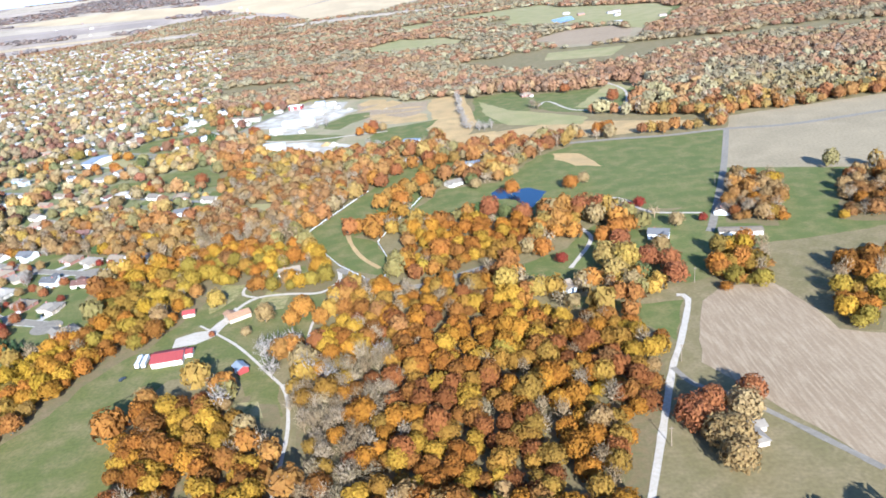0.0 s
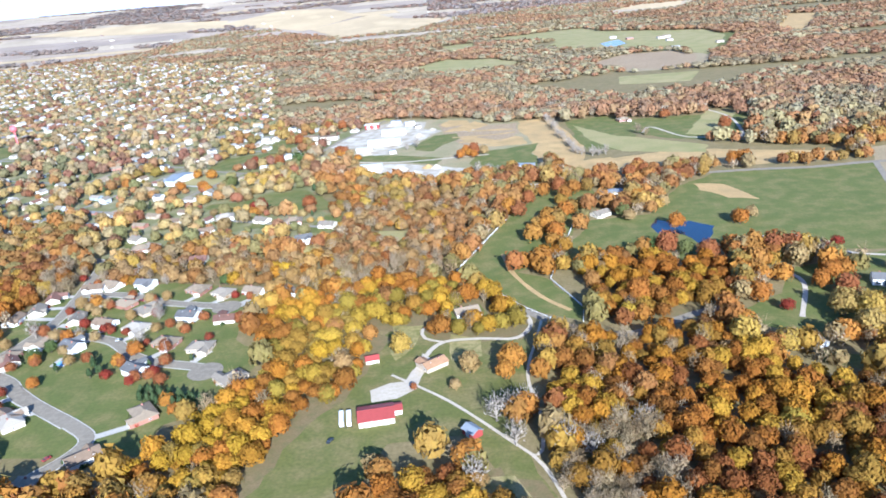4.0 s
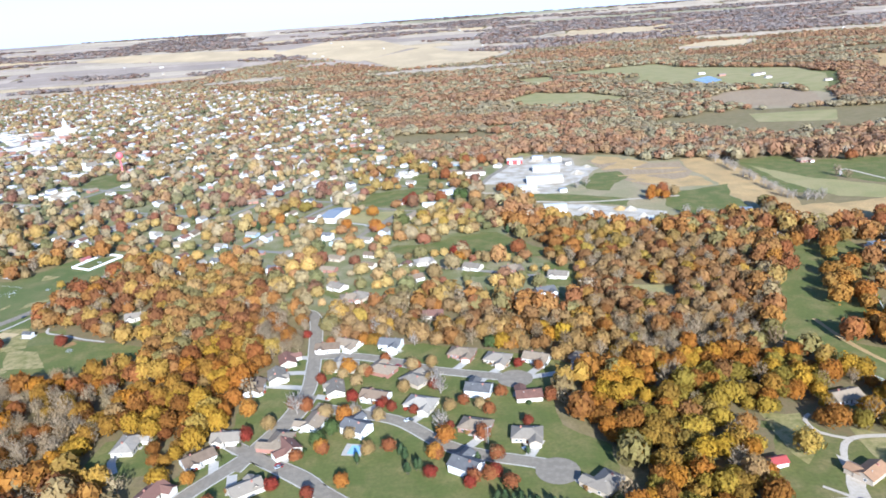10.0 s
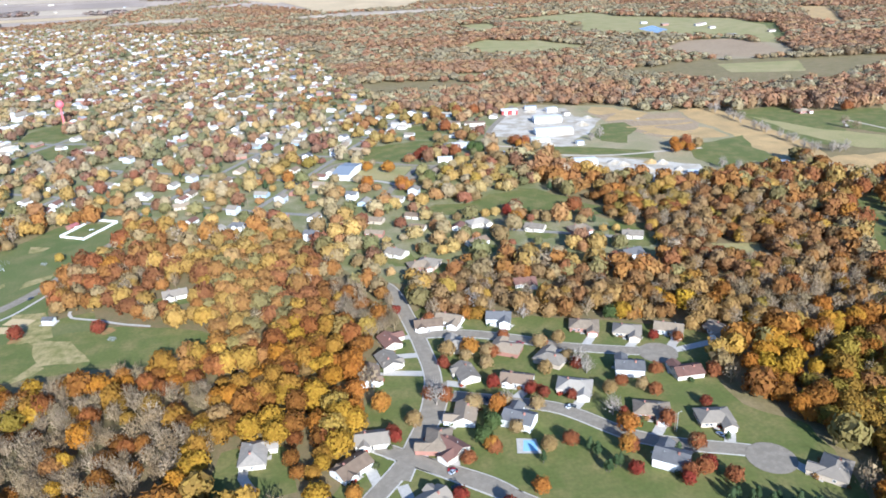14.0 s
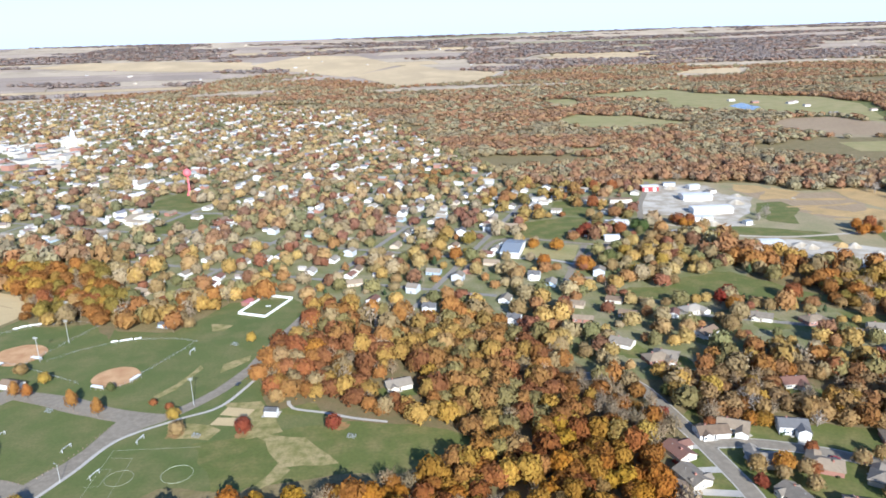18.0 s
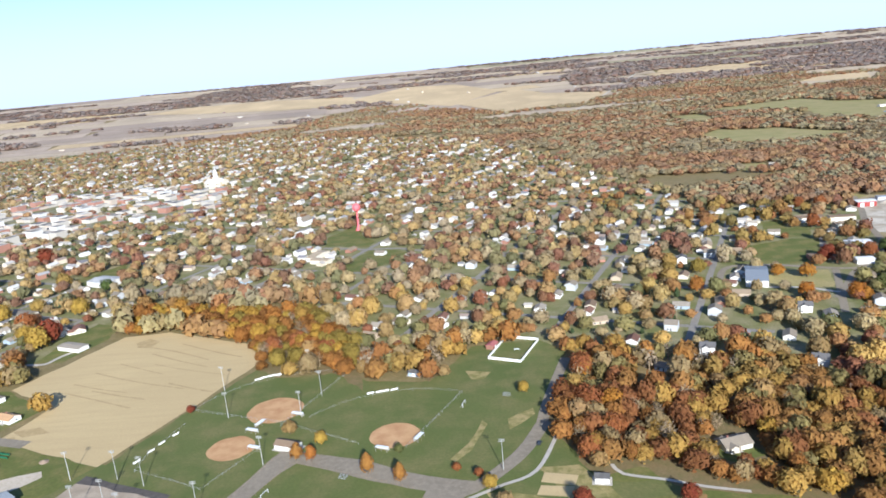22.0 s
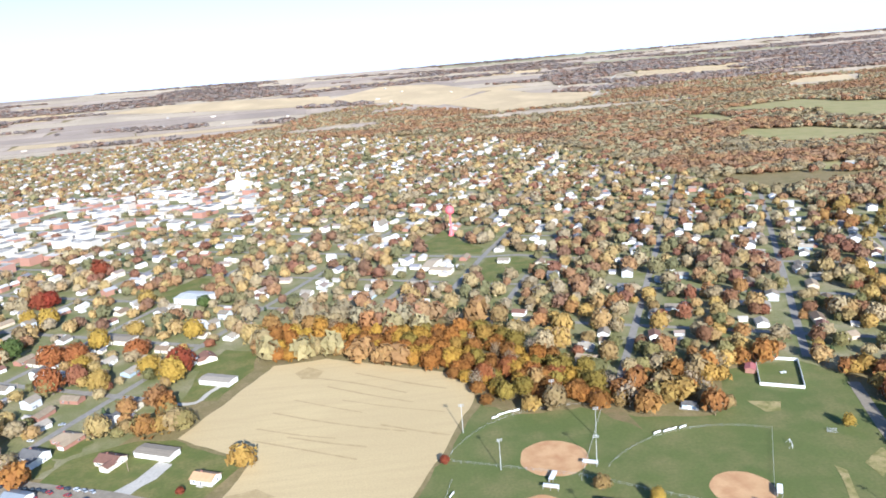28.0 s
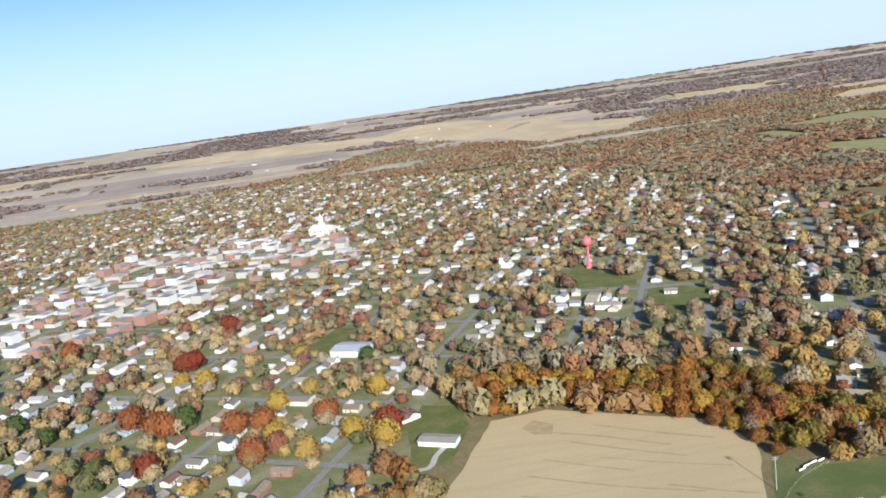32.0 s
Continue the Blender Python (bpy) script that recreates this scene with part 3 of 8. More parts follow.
patch("dry_bank", [(-40, 1156), (-1, 1160), (2, 1076), (1, 1013), (9, 965), (-13, 917), (-37, 911), (-40, 962), (-35, 1017), (-44, 1080)], 0.13, M_TAN, "tan dry grass creek bank", 2.5, category="field")
patch("dry_bank", [(-29, 867), (-9, 891), (42, 896), (48, 884), (34, 853), (-7, 833), (-27, 826)], 0.13, M_TAN, "tan dry grass creek bank", 2.5, category="field")
patch("dry_bank", [(-130, 1068), (-79, 1087), (-45, 1042), (-43, 1004), (-88, 1013), (-118, 1034)], 0.13, M_TAN, "tan stripped ground", 2.5, category="field")
patch("bare_soil", [(-106, 1141), (-45, 1145), (-44, 1077), (-75, 1032), (-106, 1071)], 0.13, M_TILLED, "bare stripped soil", 2.5, category="field")
patch("rough_meadow", [(-108, 977), (-68, 988), (-28, 1003), (-40, 950), (-38, 868), (-24, 822), (-65, 823), (-99, 857), (-122, 923)], 0.128, M_LAWN, "green mown meadow by the creek", 2.5, category="field")
patch("stone_strip", [(-156, 1122), (-103, 1186), (-84, 1146), (-115, 1117)], 0.15, M_TAN, "pale sandy strip at the wood's edge", 2.0, category="yard")
for q in ([(-140, 1083), (-85, 1079), (-52, 1085), (-54, 1077), (-90, 1072), (-140, 1076)], [(-132, 1050), (-95, 1040), (-60, 1046), (-60, 1040), (-95, 1033), (-130, 1043)], [(-120, 1020), (-80, 1010), (-48, 1006), (-50, 1000), (-85, 1003), (-120, 1014)], [(-118, 1120), (-70, 1112), (-50, 1106), (-55, 1100), (-90, 1104), (-118, 1112)]):
    patch("stone_strip", q, 0.16, M_TAN, "pale scraped strip across bare soil", 1.2, category="yard")
patch("rough_meadow", [(30, 1120), (81, 1140), (109, 1130), (86, 1057), (98, 997), (66, 928), (25, 947), (21, 1004)], 0.13, M_LAWN, "green meadow beyond the creek", 2.5, category="field")
ribbon("village_road", [(-909, 1087), (-889, 1136), (-865, 1196), (-835, 1264), (-811, 1320)], 6.0, 0.18, M_STREET, "grey street past the water tower green", "road")
ribbon("village_road", [(-925, 1218), (-886, 1202), (-866, 1192), (-829, 1186), (-790, 1157)], 6.0, 0.19, M_STREET, "grey street below the water tower", "road")
patch("dry_spot", [(99, 764), (124, 757), (138, 700), (113, 711), (97, 741)], 0.13, M_TAN, "dry tan spot in the pasture", category="field")
OPEN.append([(-24, 1151), (12, 1144), (73, 1030), (166, 930), (296, 855), (278, 804), (182, 809), (75, 825), (-11, 821), (-24, 890)])
patch("pond", [(46, 654), (58, 656), (74, 640), (63, 614), (53, 595), (48, 604), (45, 625), (37, 631), (25, 632), (24, 652), (32, 666)], 0.11, M_WATER, "dark blue farm pond in the pasture", category="pond")
patch("far_pond", [(286, 2135), (352, 2203), (347, 2087), (290, 2020)], 0.2, M_WATER, "distant blue pond", category="pond")
patch("bare_ground", [(-140, 335), (-130, 337), (-112, 328), (-105, 307), (-106, 294), (-116, 304), (-126, 310)], 0.12, M_LITTER, "bare brown ground beside the lane", 2.0, "ground")
CLEARINGS.append([(-140, 335), (-131, 342), (-109, 330), (-99, 306), (-96, 264), (-100, 260), (-108, 294), (-116, 304), (-126, 310)])
patch("farm_gravel", [(-197, 419), (-188, 425), (-178, 425), (-172, 445), (-168, 457), (-162, 446), (-168, 431), (-172, 416), (-182, 408), (-196, 405)], 0.13, M_GRAVEL, "white gravel farmyard", category="yard")

# ---- roads and lanes ----
LANES = [
    ([(-187, 434), (-173, 421), (-155, 403), (-139, 383), (-123, 361), (-114, 349)], 2.6, M_GRAVEL, "pale gravel farm lane"), ([(-173, 427), (-167, 454), (-156, 470), (-133, 471), (-110, 468), (-99, 485), (-102, 508)], 4.4, M_GRAVEL, "pale gravel farm drive"),
    ([(-156, 470), (-168, 477), (-170, 489), (-165, 495)], 3.2, M_GRAVEL, "gravel turning loop"), ([(-114, 349), (-109, 352), (-106, 380), (-108, 423), (-98, 464), (-91, 491)], 2.4, M_GRAVEL, "gravel track through the trees"),
    ([(-114, 349), (-108, 335), (-102, 307), (-100, 280), (-99, 256), (-97, 230)], 2.8, M_GRAVEL, "two-rut gravel lane"), ([(54, 212), (63, 235), (83, 287), (99, 329), (112, 357), (130, 403), (125, 410)], 5.0, M_GRAVEL, "white gravel country road"),]
LANES += [
    ([(99, 329), (105, 312), (122, 297), (148, 258), (159, 240)], 5.0, M_ASPHALT, "narrow grey side road"), ([(186, 545), (148, 560), (137, 590), (125, 604), (79, 609)], 4.5, M_GRAVEL, "curved white gravel drive"),
    ([(133, 583), (134, 551), (136, 531)], 7.0, M_CONCRETE, "broad pale drive"), ([(68, 466), (91, 513), (89, 538)], 4.5, M_GRAVEL, "gravel lane across a lawn"),
    ([(110, 1009), (130, 1038), (157, 964), (221, 947), (313, 896)], 5.0, M_GRAVEL, "distant gravel farm lane"), ([(221, 947), (243, 1058), (231, 1139)], 5.0, M_GRAVEL, "distant gravel farm lane")]
for nm, w, m, lab in LANES:
    ribbon("gravel_road" if m is M_GRAVEL else "side_road", nm, w * 0.72, 0.15, m, lab, edge=0.25)
for pts, w, lab in (
    ([(467, 794), (358, 779), (292, 789), (227, 788), (167, 797), (66, 803), (-11, 803)], 8, "grey country highway"), ([(292, 789), (239, 649), (188, 527), (178, 506)], 6, "straight grey country road"), ([(-102, 508), (-82, 484), (-65, 471), (-38, 462), (7, 482), (27, 487)], 7, "asphalt road through the woods"),
    ([(-711, 718), (-701, 757), (-681, 820)], 7, "asphalt street along the park edge"), ([(-1164, 798), (-1127, 785), (-1088, 767), (-1037, 750)], 9, "asphalt main road with parked cars")):
    ribbon("road", pts, w, 0.16, M_ASPHALT, lab)
SUB_FROM = len(ROADLINES)
for k, (pts, w) in enumerate((([(-493, 685), (-472, 679), (-462, 664), (-454, 619), (-449, 581), (-447, 549), (-453, 517), (-463, 491), (-471, 470)], 8.6), ([(-444, 545), (-449, 520), (-466, 484), (-486, 456), (-503, 431), (-522, 413)], 8.6), ([(-448, 599), (-424, 596), (-394, 584), (-372, 571), (-347, 562), (-324, 555), (-313, 552)], 8.0), ([(-439, 531), (-410, 520), (-386, 509), (-361, 484), (-341, 473), (-315, 464), (-301, 458)], 8.0), ([(-466, 484), (-432, 461), (-417, 443), (-395, 427), (-368, 407)], 8.0), ([(-482, 497), (-434, 460), (-402, 433), (-364, 405), (-350, 391), (-353, 376), (-364, 361), (-374, 350)], 8.0))):
    street = ribbon("street", pts, w, 0.16 + 0.012 * k, M_ASPHALT, "grey subdivision street with pale concrete kerbs")
    ln = smooth_line(pts)
    for side in (-1, 1):
        bm = bmesh.new()
        rows = []
        for i_, p in enumerate(ln):
            d = (ln[min(i_ + 1, len(ln) - 1)] - ln[max(i_ - 1, 0)]).normalized()
            nrm = Vector((-d.y, d.x)) * side
            rows.append([bm.verts.new((*(p + nrm * o), z_)) for o, z_ in ((w / 2 - 0.1, 0.10), (w / 2 - 0.05, 0.152), (w / 2 + 0.75, 0.152), (w / 2 + 0.8, 0.02))])
        for a, c in zip(rows, rows[1:]):
            for q in range(3):
                bm.faces.new((a[q], a[q + 1], c[q + 1], c[q]))
        part("kerb", bm, M_CONCRETE, street, "pale concrete kerb and gutter")
SUB_TO = len(ROADLINES)


def disc(name, x, y, r, z, material, label, category, sx=1.0, rot=0.0, amp=0.0):
    pts = []
    for k in range(40):
        a = 2 * pi * k / 40
        q = r * (1 + amp * noise.noise(Vector((cos(a) * 2, sin(a) * 2, x))))
        px_, py_ = q * cos(a) * sx, q * sin(a)
        pts.append((x + px_ * cos(rot) - py_ * sin(rot), y + px_ * sin(rot) + py_ * cos(rot)))
    return patch(name, pts, z, material, label, 0, category)


disc("cul_de_sac", -318, 552, 11, 0.25, M_ASPHALT, "round asphalt turning circle", "road")
disc("cul_de_sac", -305, 456, 11, 0.26, M_ASPHALT, "round asphalt turning circle", "road")
ribbon("park_road", [(-820, 557), (-806, 578), (-794, 595), (-786, 615), (-777, 646), (-761, 659), (-747, 668), (-724, 695), (-707, 729)], 8.5, 0.14, M_ASPHALT, "grey asphalt park road")
patch("parking_lot", [(-867, 710), (-862, 718), (-850, 714), (-813, 700), (-775, 678), (-747, 669), (-754, 659), (-768, 644), (-780, 621), (-790, 597), (-798, 589), (-813, 592), (-841, 600), (-872, 614), (-898, 631), (-900, 637), (-897, 647), (-882, 672)], 0.17, M_ASPHALT, "grey asphalt parking loop round a lawn", 0.5, "road")
patch("inner_lawn", [(-852, 701), (-832, 692), (-804, 677), (-777, 664), (-780, 647), (-790, 623), (-802, 606), (-823, 615), (-852, 627), (-878, 641), (-880, 647), (-871, 667), (-859, 693)], 0.20, M_TURF, "green practice lawn inside the parking loop", 0.8, "lawn")
ribbon("park_walk", [(-793, 589), (-781, 614), (-768, 644), (-740, 663), (-718, 676), (-701, 714)], 2.3, 0.2, M_CONCRETE, "white concrete footpath", "path")
ribbon("park_walk", [(-678, 677), (-674, 667), (-654, 659), (-638, 651), (-618, 644)], 2.2, 0.2, M_CONCRETE, "white concrete footpath", "path")

# ---- trees ----
PALETTE = {}
PALETTE["oak"] = [(0.37, 0.155, 0.016), (0.41, 0.195, 0.018), (0.32, 0.125, 0.018), (0.43, 0.25, 0.024), (0.27, 0.115, 0.022), (0.34, 0.18, 0.026), (0.25, 0.092, 0.024), (0.39, 0.17, 0.017), (0.3, 0.175, 0.028)]
PALETTE["gold"] = [(0.46, 0.28, 0.02), (0.42, 0.21, 0.02), (0.36, 0.145, 0.02), (0.44, 0.255, 0.022), (0.3, 0.13, 0.022), (0.29, 0.21, 0.03), (0.38, 0.155, 0.02), (0.34, 0.2, 0.03), (0.4, 0.265, 0.03), (0.27, 0.18, 0.035)]
PALETTE["town"] = [(0.468, 0.338, 0.114), (0.52, 0.357, 0.094), (0.429, 0.227, 0.067), (0.306, 0.26, 0.087), (0.227, 0.214, 0.074), (0.325, 0.13, 0.06), (0.441, 0.338, 0.175), (0.545, 0.351, 0.081), (0.403, 0.202, 0.067), (0.494, 0.318, 0.114), (0.39, 0.286, 0.121), (0.338, 0.227, 0.081), (0.468, 0.357, 0.161), (0.286, 0.143, 0.067)]
# next three, for distant woods: lightened so the colour stands in for haze
PALETTE["far"] = [(0.388, 0.217, 0.074), (0.424, 0.244, 0.08), (0.416, 0.198, 0.066), (0.381, 0.287, 0.114), (0.416, 0.34, 0.143), (0.388, 0.321, 0.155), (0.381, 0.174, 0.066)]
PALETTE["maroon"] = [(0.384, 0.188, 0.069), (0.412, 0.197, 0.063), (0.359, 0.201, 0.087), (0.429, 0.244, 0.075)]
PALETTE["dun"] = [(0.371, 0.296, 0.13), (0.347, 0.267, 0.122), (0.363, 0.26, 0.094), (0.322, 0.252, 0.122), (0.354, 0.224, 0.084)]
PALETTE["grey"] = [(0.481, 0.365, 0.224), (0.441, 0.33, 0.194), (0.422, 0.306, 0.166), (0.401, 0.306, 0.166), (0.451, 0.345, 0.214), (0.381, 0.267, 0.138)]
PALETTE["brown"] = [(0.353, 0.181, 0.05), (0.319, 0.164, 0.05), (0.361, 0.223, 0.071), (0.33, 0.205, 0.075), (0.31, 0.15, 0.045), (0.35, 0.22, 0.085), (0.353, 0.176, 0.042)]
PALETTE["park"] = [(0.396, 0.181, 0.031), (0.327, 0.142, 0.034), (0.387, 0.245, 0.052), (0.258, 0.206, 0.065), (0.353, 0.176, 0.039), (0.43, 0.258, 0.043), (0.292, 0.116, 0.034), (0.327, 0.232, 0.095), (0.37, 0.163, 0.03)]
PALETTE["fir"] = [(0.07, 0.105, 0.04), (0.09, 0.125, 0.05)]
PALETTE["red"] = [(0.662, 0.112, 0.0393), (0.69, 0.195, 0.0393)]


def ico(sub=1):
    bm = bmesh.new()
    bmesh.ops.create_icosphere(bm, subdivisions=sub, radius=1)
    v = np.array([p.co[:] for p in bm.verts])
    f = np.array([[q.index for q in p.verts] for p in bm.faces])
    bm.free()
    return v, f


ICO0, ICO1 = ico(0), ico(1)
OCT = (np.array([(1, 0, 0), (-1, 0, 0), (0, 1, 0), (0, -1, 0), (0, 0, 1), (0, 0, -1)], float), np.array([(0, 2, 4), (2, 1, 4), (1, 3, 4), (3, 0, 4), (2, 0, 5), (1, 2, 5), (3, 1, 5), (0, 3, 5)]))


def crown(seed, leaves, leaf, base=OCT, shape="round", sparse=False):
    """Vertices and triangles of a crown one unit in radius, its foot at z 0: an inner mass under an uneven shell of leaf sprays."""
    r = np.random.RandomState(seed)
    V, T, n = [], [], 0
    lean = r.normal(0, 0.06, 2)
    tall, wide = (1.12, 0.78) if shape == "pear" else (1.3, 0.66) if shape == "cone" else (0.86, 0.98)
    mid = 0.15 + tall if shape != "round" else 1.0

    def shell(d):
        """The crown's edge that way: lumps of several sizes, narrowing upwards for pointed trees."""
        p = Vector(d) * 1.9 + Vector((seed * 3.1, 0, 0))
        q = 1 + 0.34 * noise.noise(p) + 0.16 * noise.noise(p * 2.3)
        if shape != "round":
            q *= 1 - (0.34 if shape == "pear" else 0.5) * max(0, d[2]) + 0.25 * max(0, -d[2])
        return np.array([d[0] * wide * q + lean[0], d[1] * wide * q + lean[1], mid + d[2] * tall * (q if shape == "round" else 1)])

    if not sparse:
        v = np.array([shell(d / np.linalg.norm(d)) for d in base[0]])
        c = v.mean(0)
        V.append(c + (v - c) * 0.74)
        T.append(base[1])
        n = len(v)
    for k in range(leaves):
        z = 1 - 1.62 * (k + 0.5) / leaves
        a = 2.39996 * k + r.uniform(-0.3, 0.3)
        w = np.sqrt(max(0.0, 1 - z * z))
        d = np.array([w * cos(a), w * sin(a), z])
        p = shell(d)
        p = p + (p - np.array([lean[0], lean[1], mid])) * (r.uniform(-0.16, 0.1) if not sparse else r.uniform(-0.5, 0.05))
        nrm = d + r.normal(0, 0.3, 3)
        nrm /= np.linalg.norm(nrm)
        e = np.cross(nrm, r.normal(0, 1, 3))
        e /= np.linalg.norm(e)
        f = np.cross(nrm, e)
        q = leaf * r.uniform(0.65, 1.45)
        V.append(np.array([p + e * q, p - e * q * 0.5 + f * q * 0.8, p - e * q * 0.6 - f * q * 0.9]))
        T.append(np.array([(0, 1, 2)]) + n)
        n += 3
    return np.concatenate(V), np.concatenate(T)


def bare_crown(seed, limbs, twigs, sprays=64):
    """Limbs and twigs of a leafless tree, one unit in radius."""
    r = np.random.RandomState(seed)
    V, T, n = [], [], 0

    def spike(p, q, w):
        nonlocal n
        d = q - p
        a = np.cross(d, r.normal(0, 1, 3))
        a *= w / np.linalg.norm(a)
        b = np.cross(d, a)
        b *= w / np.linalg.norm(b)
        V.append(np.array([p + a, p - a * 0.5 + b, p - a * 0.5 - b, q]))
        T.append(np.array([(0, 1, 3), (1, 2, 3), (2, 0, 3)]) + n)
        n += 4

    for k in range(limbs):
        a, h = 2.4 * k, 0.25 + 0.9 * k / limbs
        p = np.array([0, 0, h])
        q = np.array([cos(a) * (1.1 - 0.55 * h), sin(a) * (1.1 - 0.55 * h), h + r.uniform(0.5, 0.9)])
        spike(p, q, 0.05)
        for j in range(twigs):
            s = p + (q - p) * r.uniform(0.3, 1)
            spike(s, s + r.normal(0, 0.22, 3) + np.array([0, 0, 0.2]), 0.03)
    for k in range(sprays):
        d = r.normal(0, 1, 3)
        d /= np.linalg.norm(d)
        p = np.array([0, 0, 1.15]) + d * np.array([0.8, 0.8, 0.75]) * r.uniform(0.5, 1.05)
        spike(p, p + (d * 0.3 + np.array([0, 0, 0.22])) * r.uniform(0.7, 1.4), 0.022)
    spike(np.zeros(3), np.array([0, 0, 1.9]), 0.07)
    return np.concatenate(V), np.concatenate(T)


HI = [crown(s, 540, 0.132, ICO0) for s in range(8)]
MID = [crown(20 + s, 120, 0.27, ICO0) for s in range(6)]
FINE = [crown(120 + s, 260, 0.19, ICO0) for s in range(6)]
LOW = [crown(40 + s, 52, 0.38) for s in range(5)]
TINY = [crown(60 + s, 20, 0.52) for s in range(5)]


def half_bare(seed, limbs, twigs, sprays, leaves, leaf):
    """A tree that has lost most of its leaves."""
    (v0, t0), (v1, t1) = bare_crown(seed, limbs, twigs, sprays), crown(seed, leaves, leaf, sparse=True)
    return np.concatenate([v0, v1]), np.concatenate([t0, t1 + len(v0)])


BARE = [half_bare(80 + s, 12, 7, 60, (24, 70, 140, 40)[s], 0.085) for s in range(4)]
BARE_FAR = [half_bare(86 + s, 8, 3, 26, 40, 0.16) for s in range(4)]
FIRS = [crown(90 + s, 160, 0.17, ICO0, "cone") for s in range(2)]


def raw_mesh(name, V, T, tint, material):
    me = bpy.data.meshes.new(name)
    me.vertices.add(len(V))
    me.vertices.foreach_set("co", np.ascontiguousarray(V, np.float32).ravel())
    me.loops.add(len(T) * 3)
    me.loops.foreach_set("vertex_index", np.ascontiguousarray(T, np.int32).ravel())
    me.polygons.add(len(T))
    me.polygons.foreach_set("loop_start", np.arange(0, len(T) * 3, 3, dtype=np.int32))
    at = me.attributes.new("tint", "FLOAT_COLOR", "POINT")
    at.data.foreach_set("color", np.ascontiguousarray(np.concatenate([tint, np.ones((len(tint), 1))], 1), np.float32).ravel())
    me.update(calc_edges=True)
    me.materials.append(material)
    return me


def scatter(name, spots, label, category="trees"):
    """One joined mesh of trees. spots: rows of (prototype, x, y, radius, height factor, colour)."""
    V, T, C, n = [], [], [], 0
    for (v, t), x, y, rad, hf, col in spots:
        a = rng.uniform(0, 2 * pi)
        c, s = cos(a), sin(a)
        w = np.empty_like(v)
        w[:, 0], w[:, 1] = (v[:, 0] * c - v[:, 1] * s) * rad + x, (v[:, 0] * s + v[:, 1] * c) * rad + y
        w[:, 2] = v[:, 2] * rad * hf + float(rise(y))
        V.append(w), T.append(t + n)
        # with distance, haze is put into the leaf colour: greyer, less varied crowns
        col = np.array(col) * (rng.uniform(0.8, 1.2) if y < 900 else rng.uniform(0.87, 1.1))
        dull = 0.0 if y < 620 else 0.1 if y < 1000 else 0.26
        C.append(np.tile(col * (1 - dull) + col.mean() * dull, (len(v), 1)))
        n += len(v)
    if not V:
        return
    return tagged(new(name, raw_mesh(name, np.concatenate(V), np.concatenate(T), np.concatenate(C), M_LEAF)), label, category, kind="stuff")


# coarse map of what stands where
CELL, X0, Y0, NX, NY = 4.0, -4200.0, 100.0, 1750, 800
LAND = np.zeros((NY, NX), np.int8)


def inside(poly, px_, py_):
    r = np.zeros(px_.shape, bool)
    for (x0, y0), (x1, y1) in zip(poly, list(poly[1:]) + [poly[0]]):
        if y0 != y1:
            r ^= ((y0 > py_) != (y1 > py_)) & (px_ < (x1 - x0) * (py_ - y0) / (y1 - y0) + x0)
    return r


def stamp(poly, value):
    xs_, ys_ = [p[0] for p in poly], [p[1] for p in poly]
    i0, i1 = max(0, int((min(xs_) - X0) / CELL)), min(NX, int((max(xs_) - X0) / CELL) + 2)
    j0, j1 = max(0, int((min(ys_) - Y0) / CELL)), min(NY, int((max(ys_) - Y0) / CELL) + 2)
    if i1 <= i0 or j1 <= j0:
        return
    cx, cy = np.meshgrid(X0 + CELL * (np.arange(i0, i1) + 0.5), Y0 + CELL * (np.arange(j0, j1) + 0.5))
    LAND[j0:j1, i0:i1][inside(poly, cx, cy)] = value


def stamp_disc(x, y, r, value):
    i0, i1, j0, j1 = int((x - r - X0) / CELL), int((x + r - X0) / CELL) + 1, int((y - r - Y0) / CELL), int((y + r - Y0) / CELL) + 1
    if i0 >= 0 and j0 >= 0 and i1 <= NX and j1 <= NY:
        LAND[j0:j1, i0:i1] = value


def land(x, y):
    i, j = int((x - X0) / CELL), int((y - Y0) / CELL)
    return int(LAND[j, i]) if 0 <= i < NX and 0 <= j < NY else 0


TOWN = [(-614, 806), (-422, 864), (-288, 921), (-403, 1161), (-460, 1440), (-537, 1824), (-672, 2304), (-1152, 2784), (-1536, 3024), (-2208, 3024), (-2880, 2928), (-3264, 2208), (-2400, 1248), (-1440, 796), (-1152, 811), (-1046, 1036), (-912, 1017), (-825, 844), (-729, 864)]
stamp(TOWN, 1)
patch("town_lawns", TOWN, 0.028, M_TOWNLAWN, "worn pale town lawns and yards between the streets", 3.0, "lawn")
woods([(-345, 331), (-317, 352), (-304, 394), (-280, 419), (-264, 448), (-291, 516), (-264, 539), (-211, 501), (-190, 481), (-204, 439), (-214, 409), (-230, 389), (-241, 356), (-253, 321)], "gold")
woods([(-291, 516), (-249, 551), (-196, 566), (-153, 568), (-121, 535), (-101, 494), (-104, 466), (-150, 466), (-168, 485), (-187, 488), (-211, 501)], "gold")
woods([(-102, 407), (-90, 424), (-74, 460), (-31, 468), (16, 456), (31, 409), (57, 399), (88, 381), (103, 344), (90, 302), (75, 268), (58, 226), (44, 205), (-90, 221), (-89, 264), (-95, 295), (-99, 330), (-94, 358)], "oak")
woods([(-186, 327), (-163, 340), (-141, 337), (-129, 341), (-125, 319), (-130, 300), (-105, 275), (-98, 247), (-109, 223), (-162, 229), (-189, 295)], "oak")
woods([(-52, 558), (-25, 587), (20, 577), (56, 557), (38, 499), (8, 465), (-23, 479), (-54, 485)], "oak")
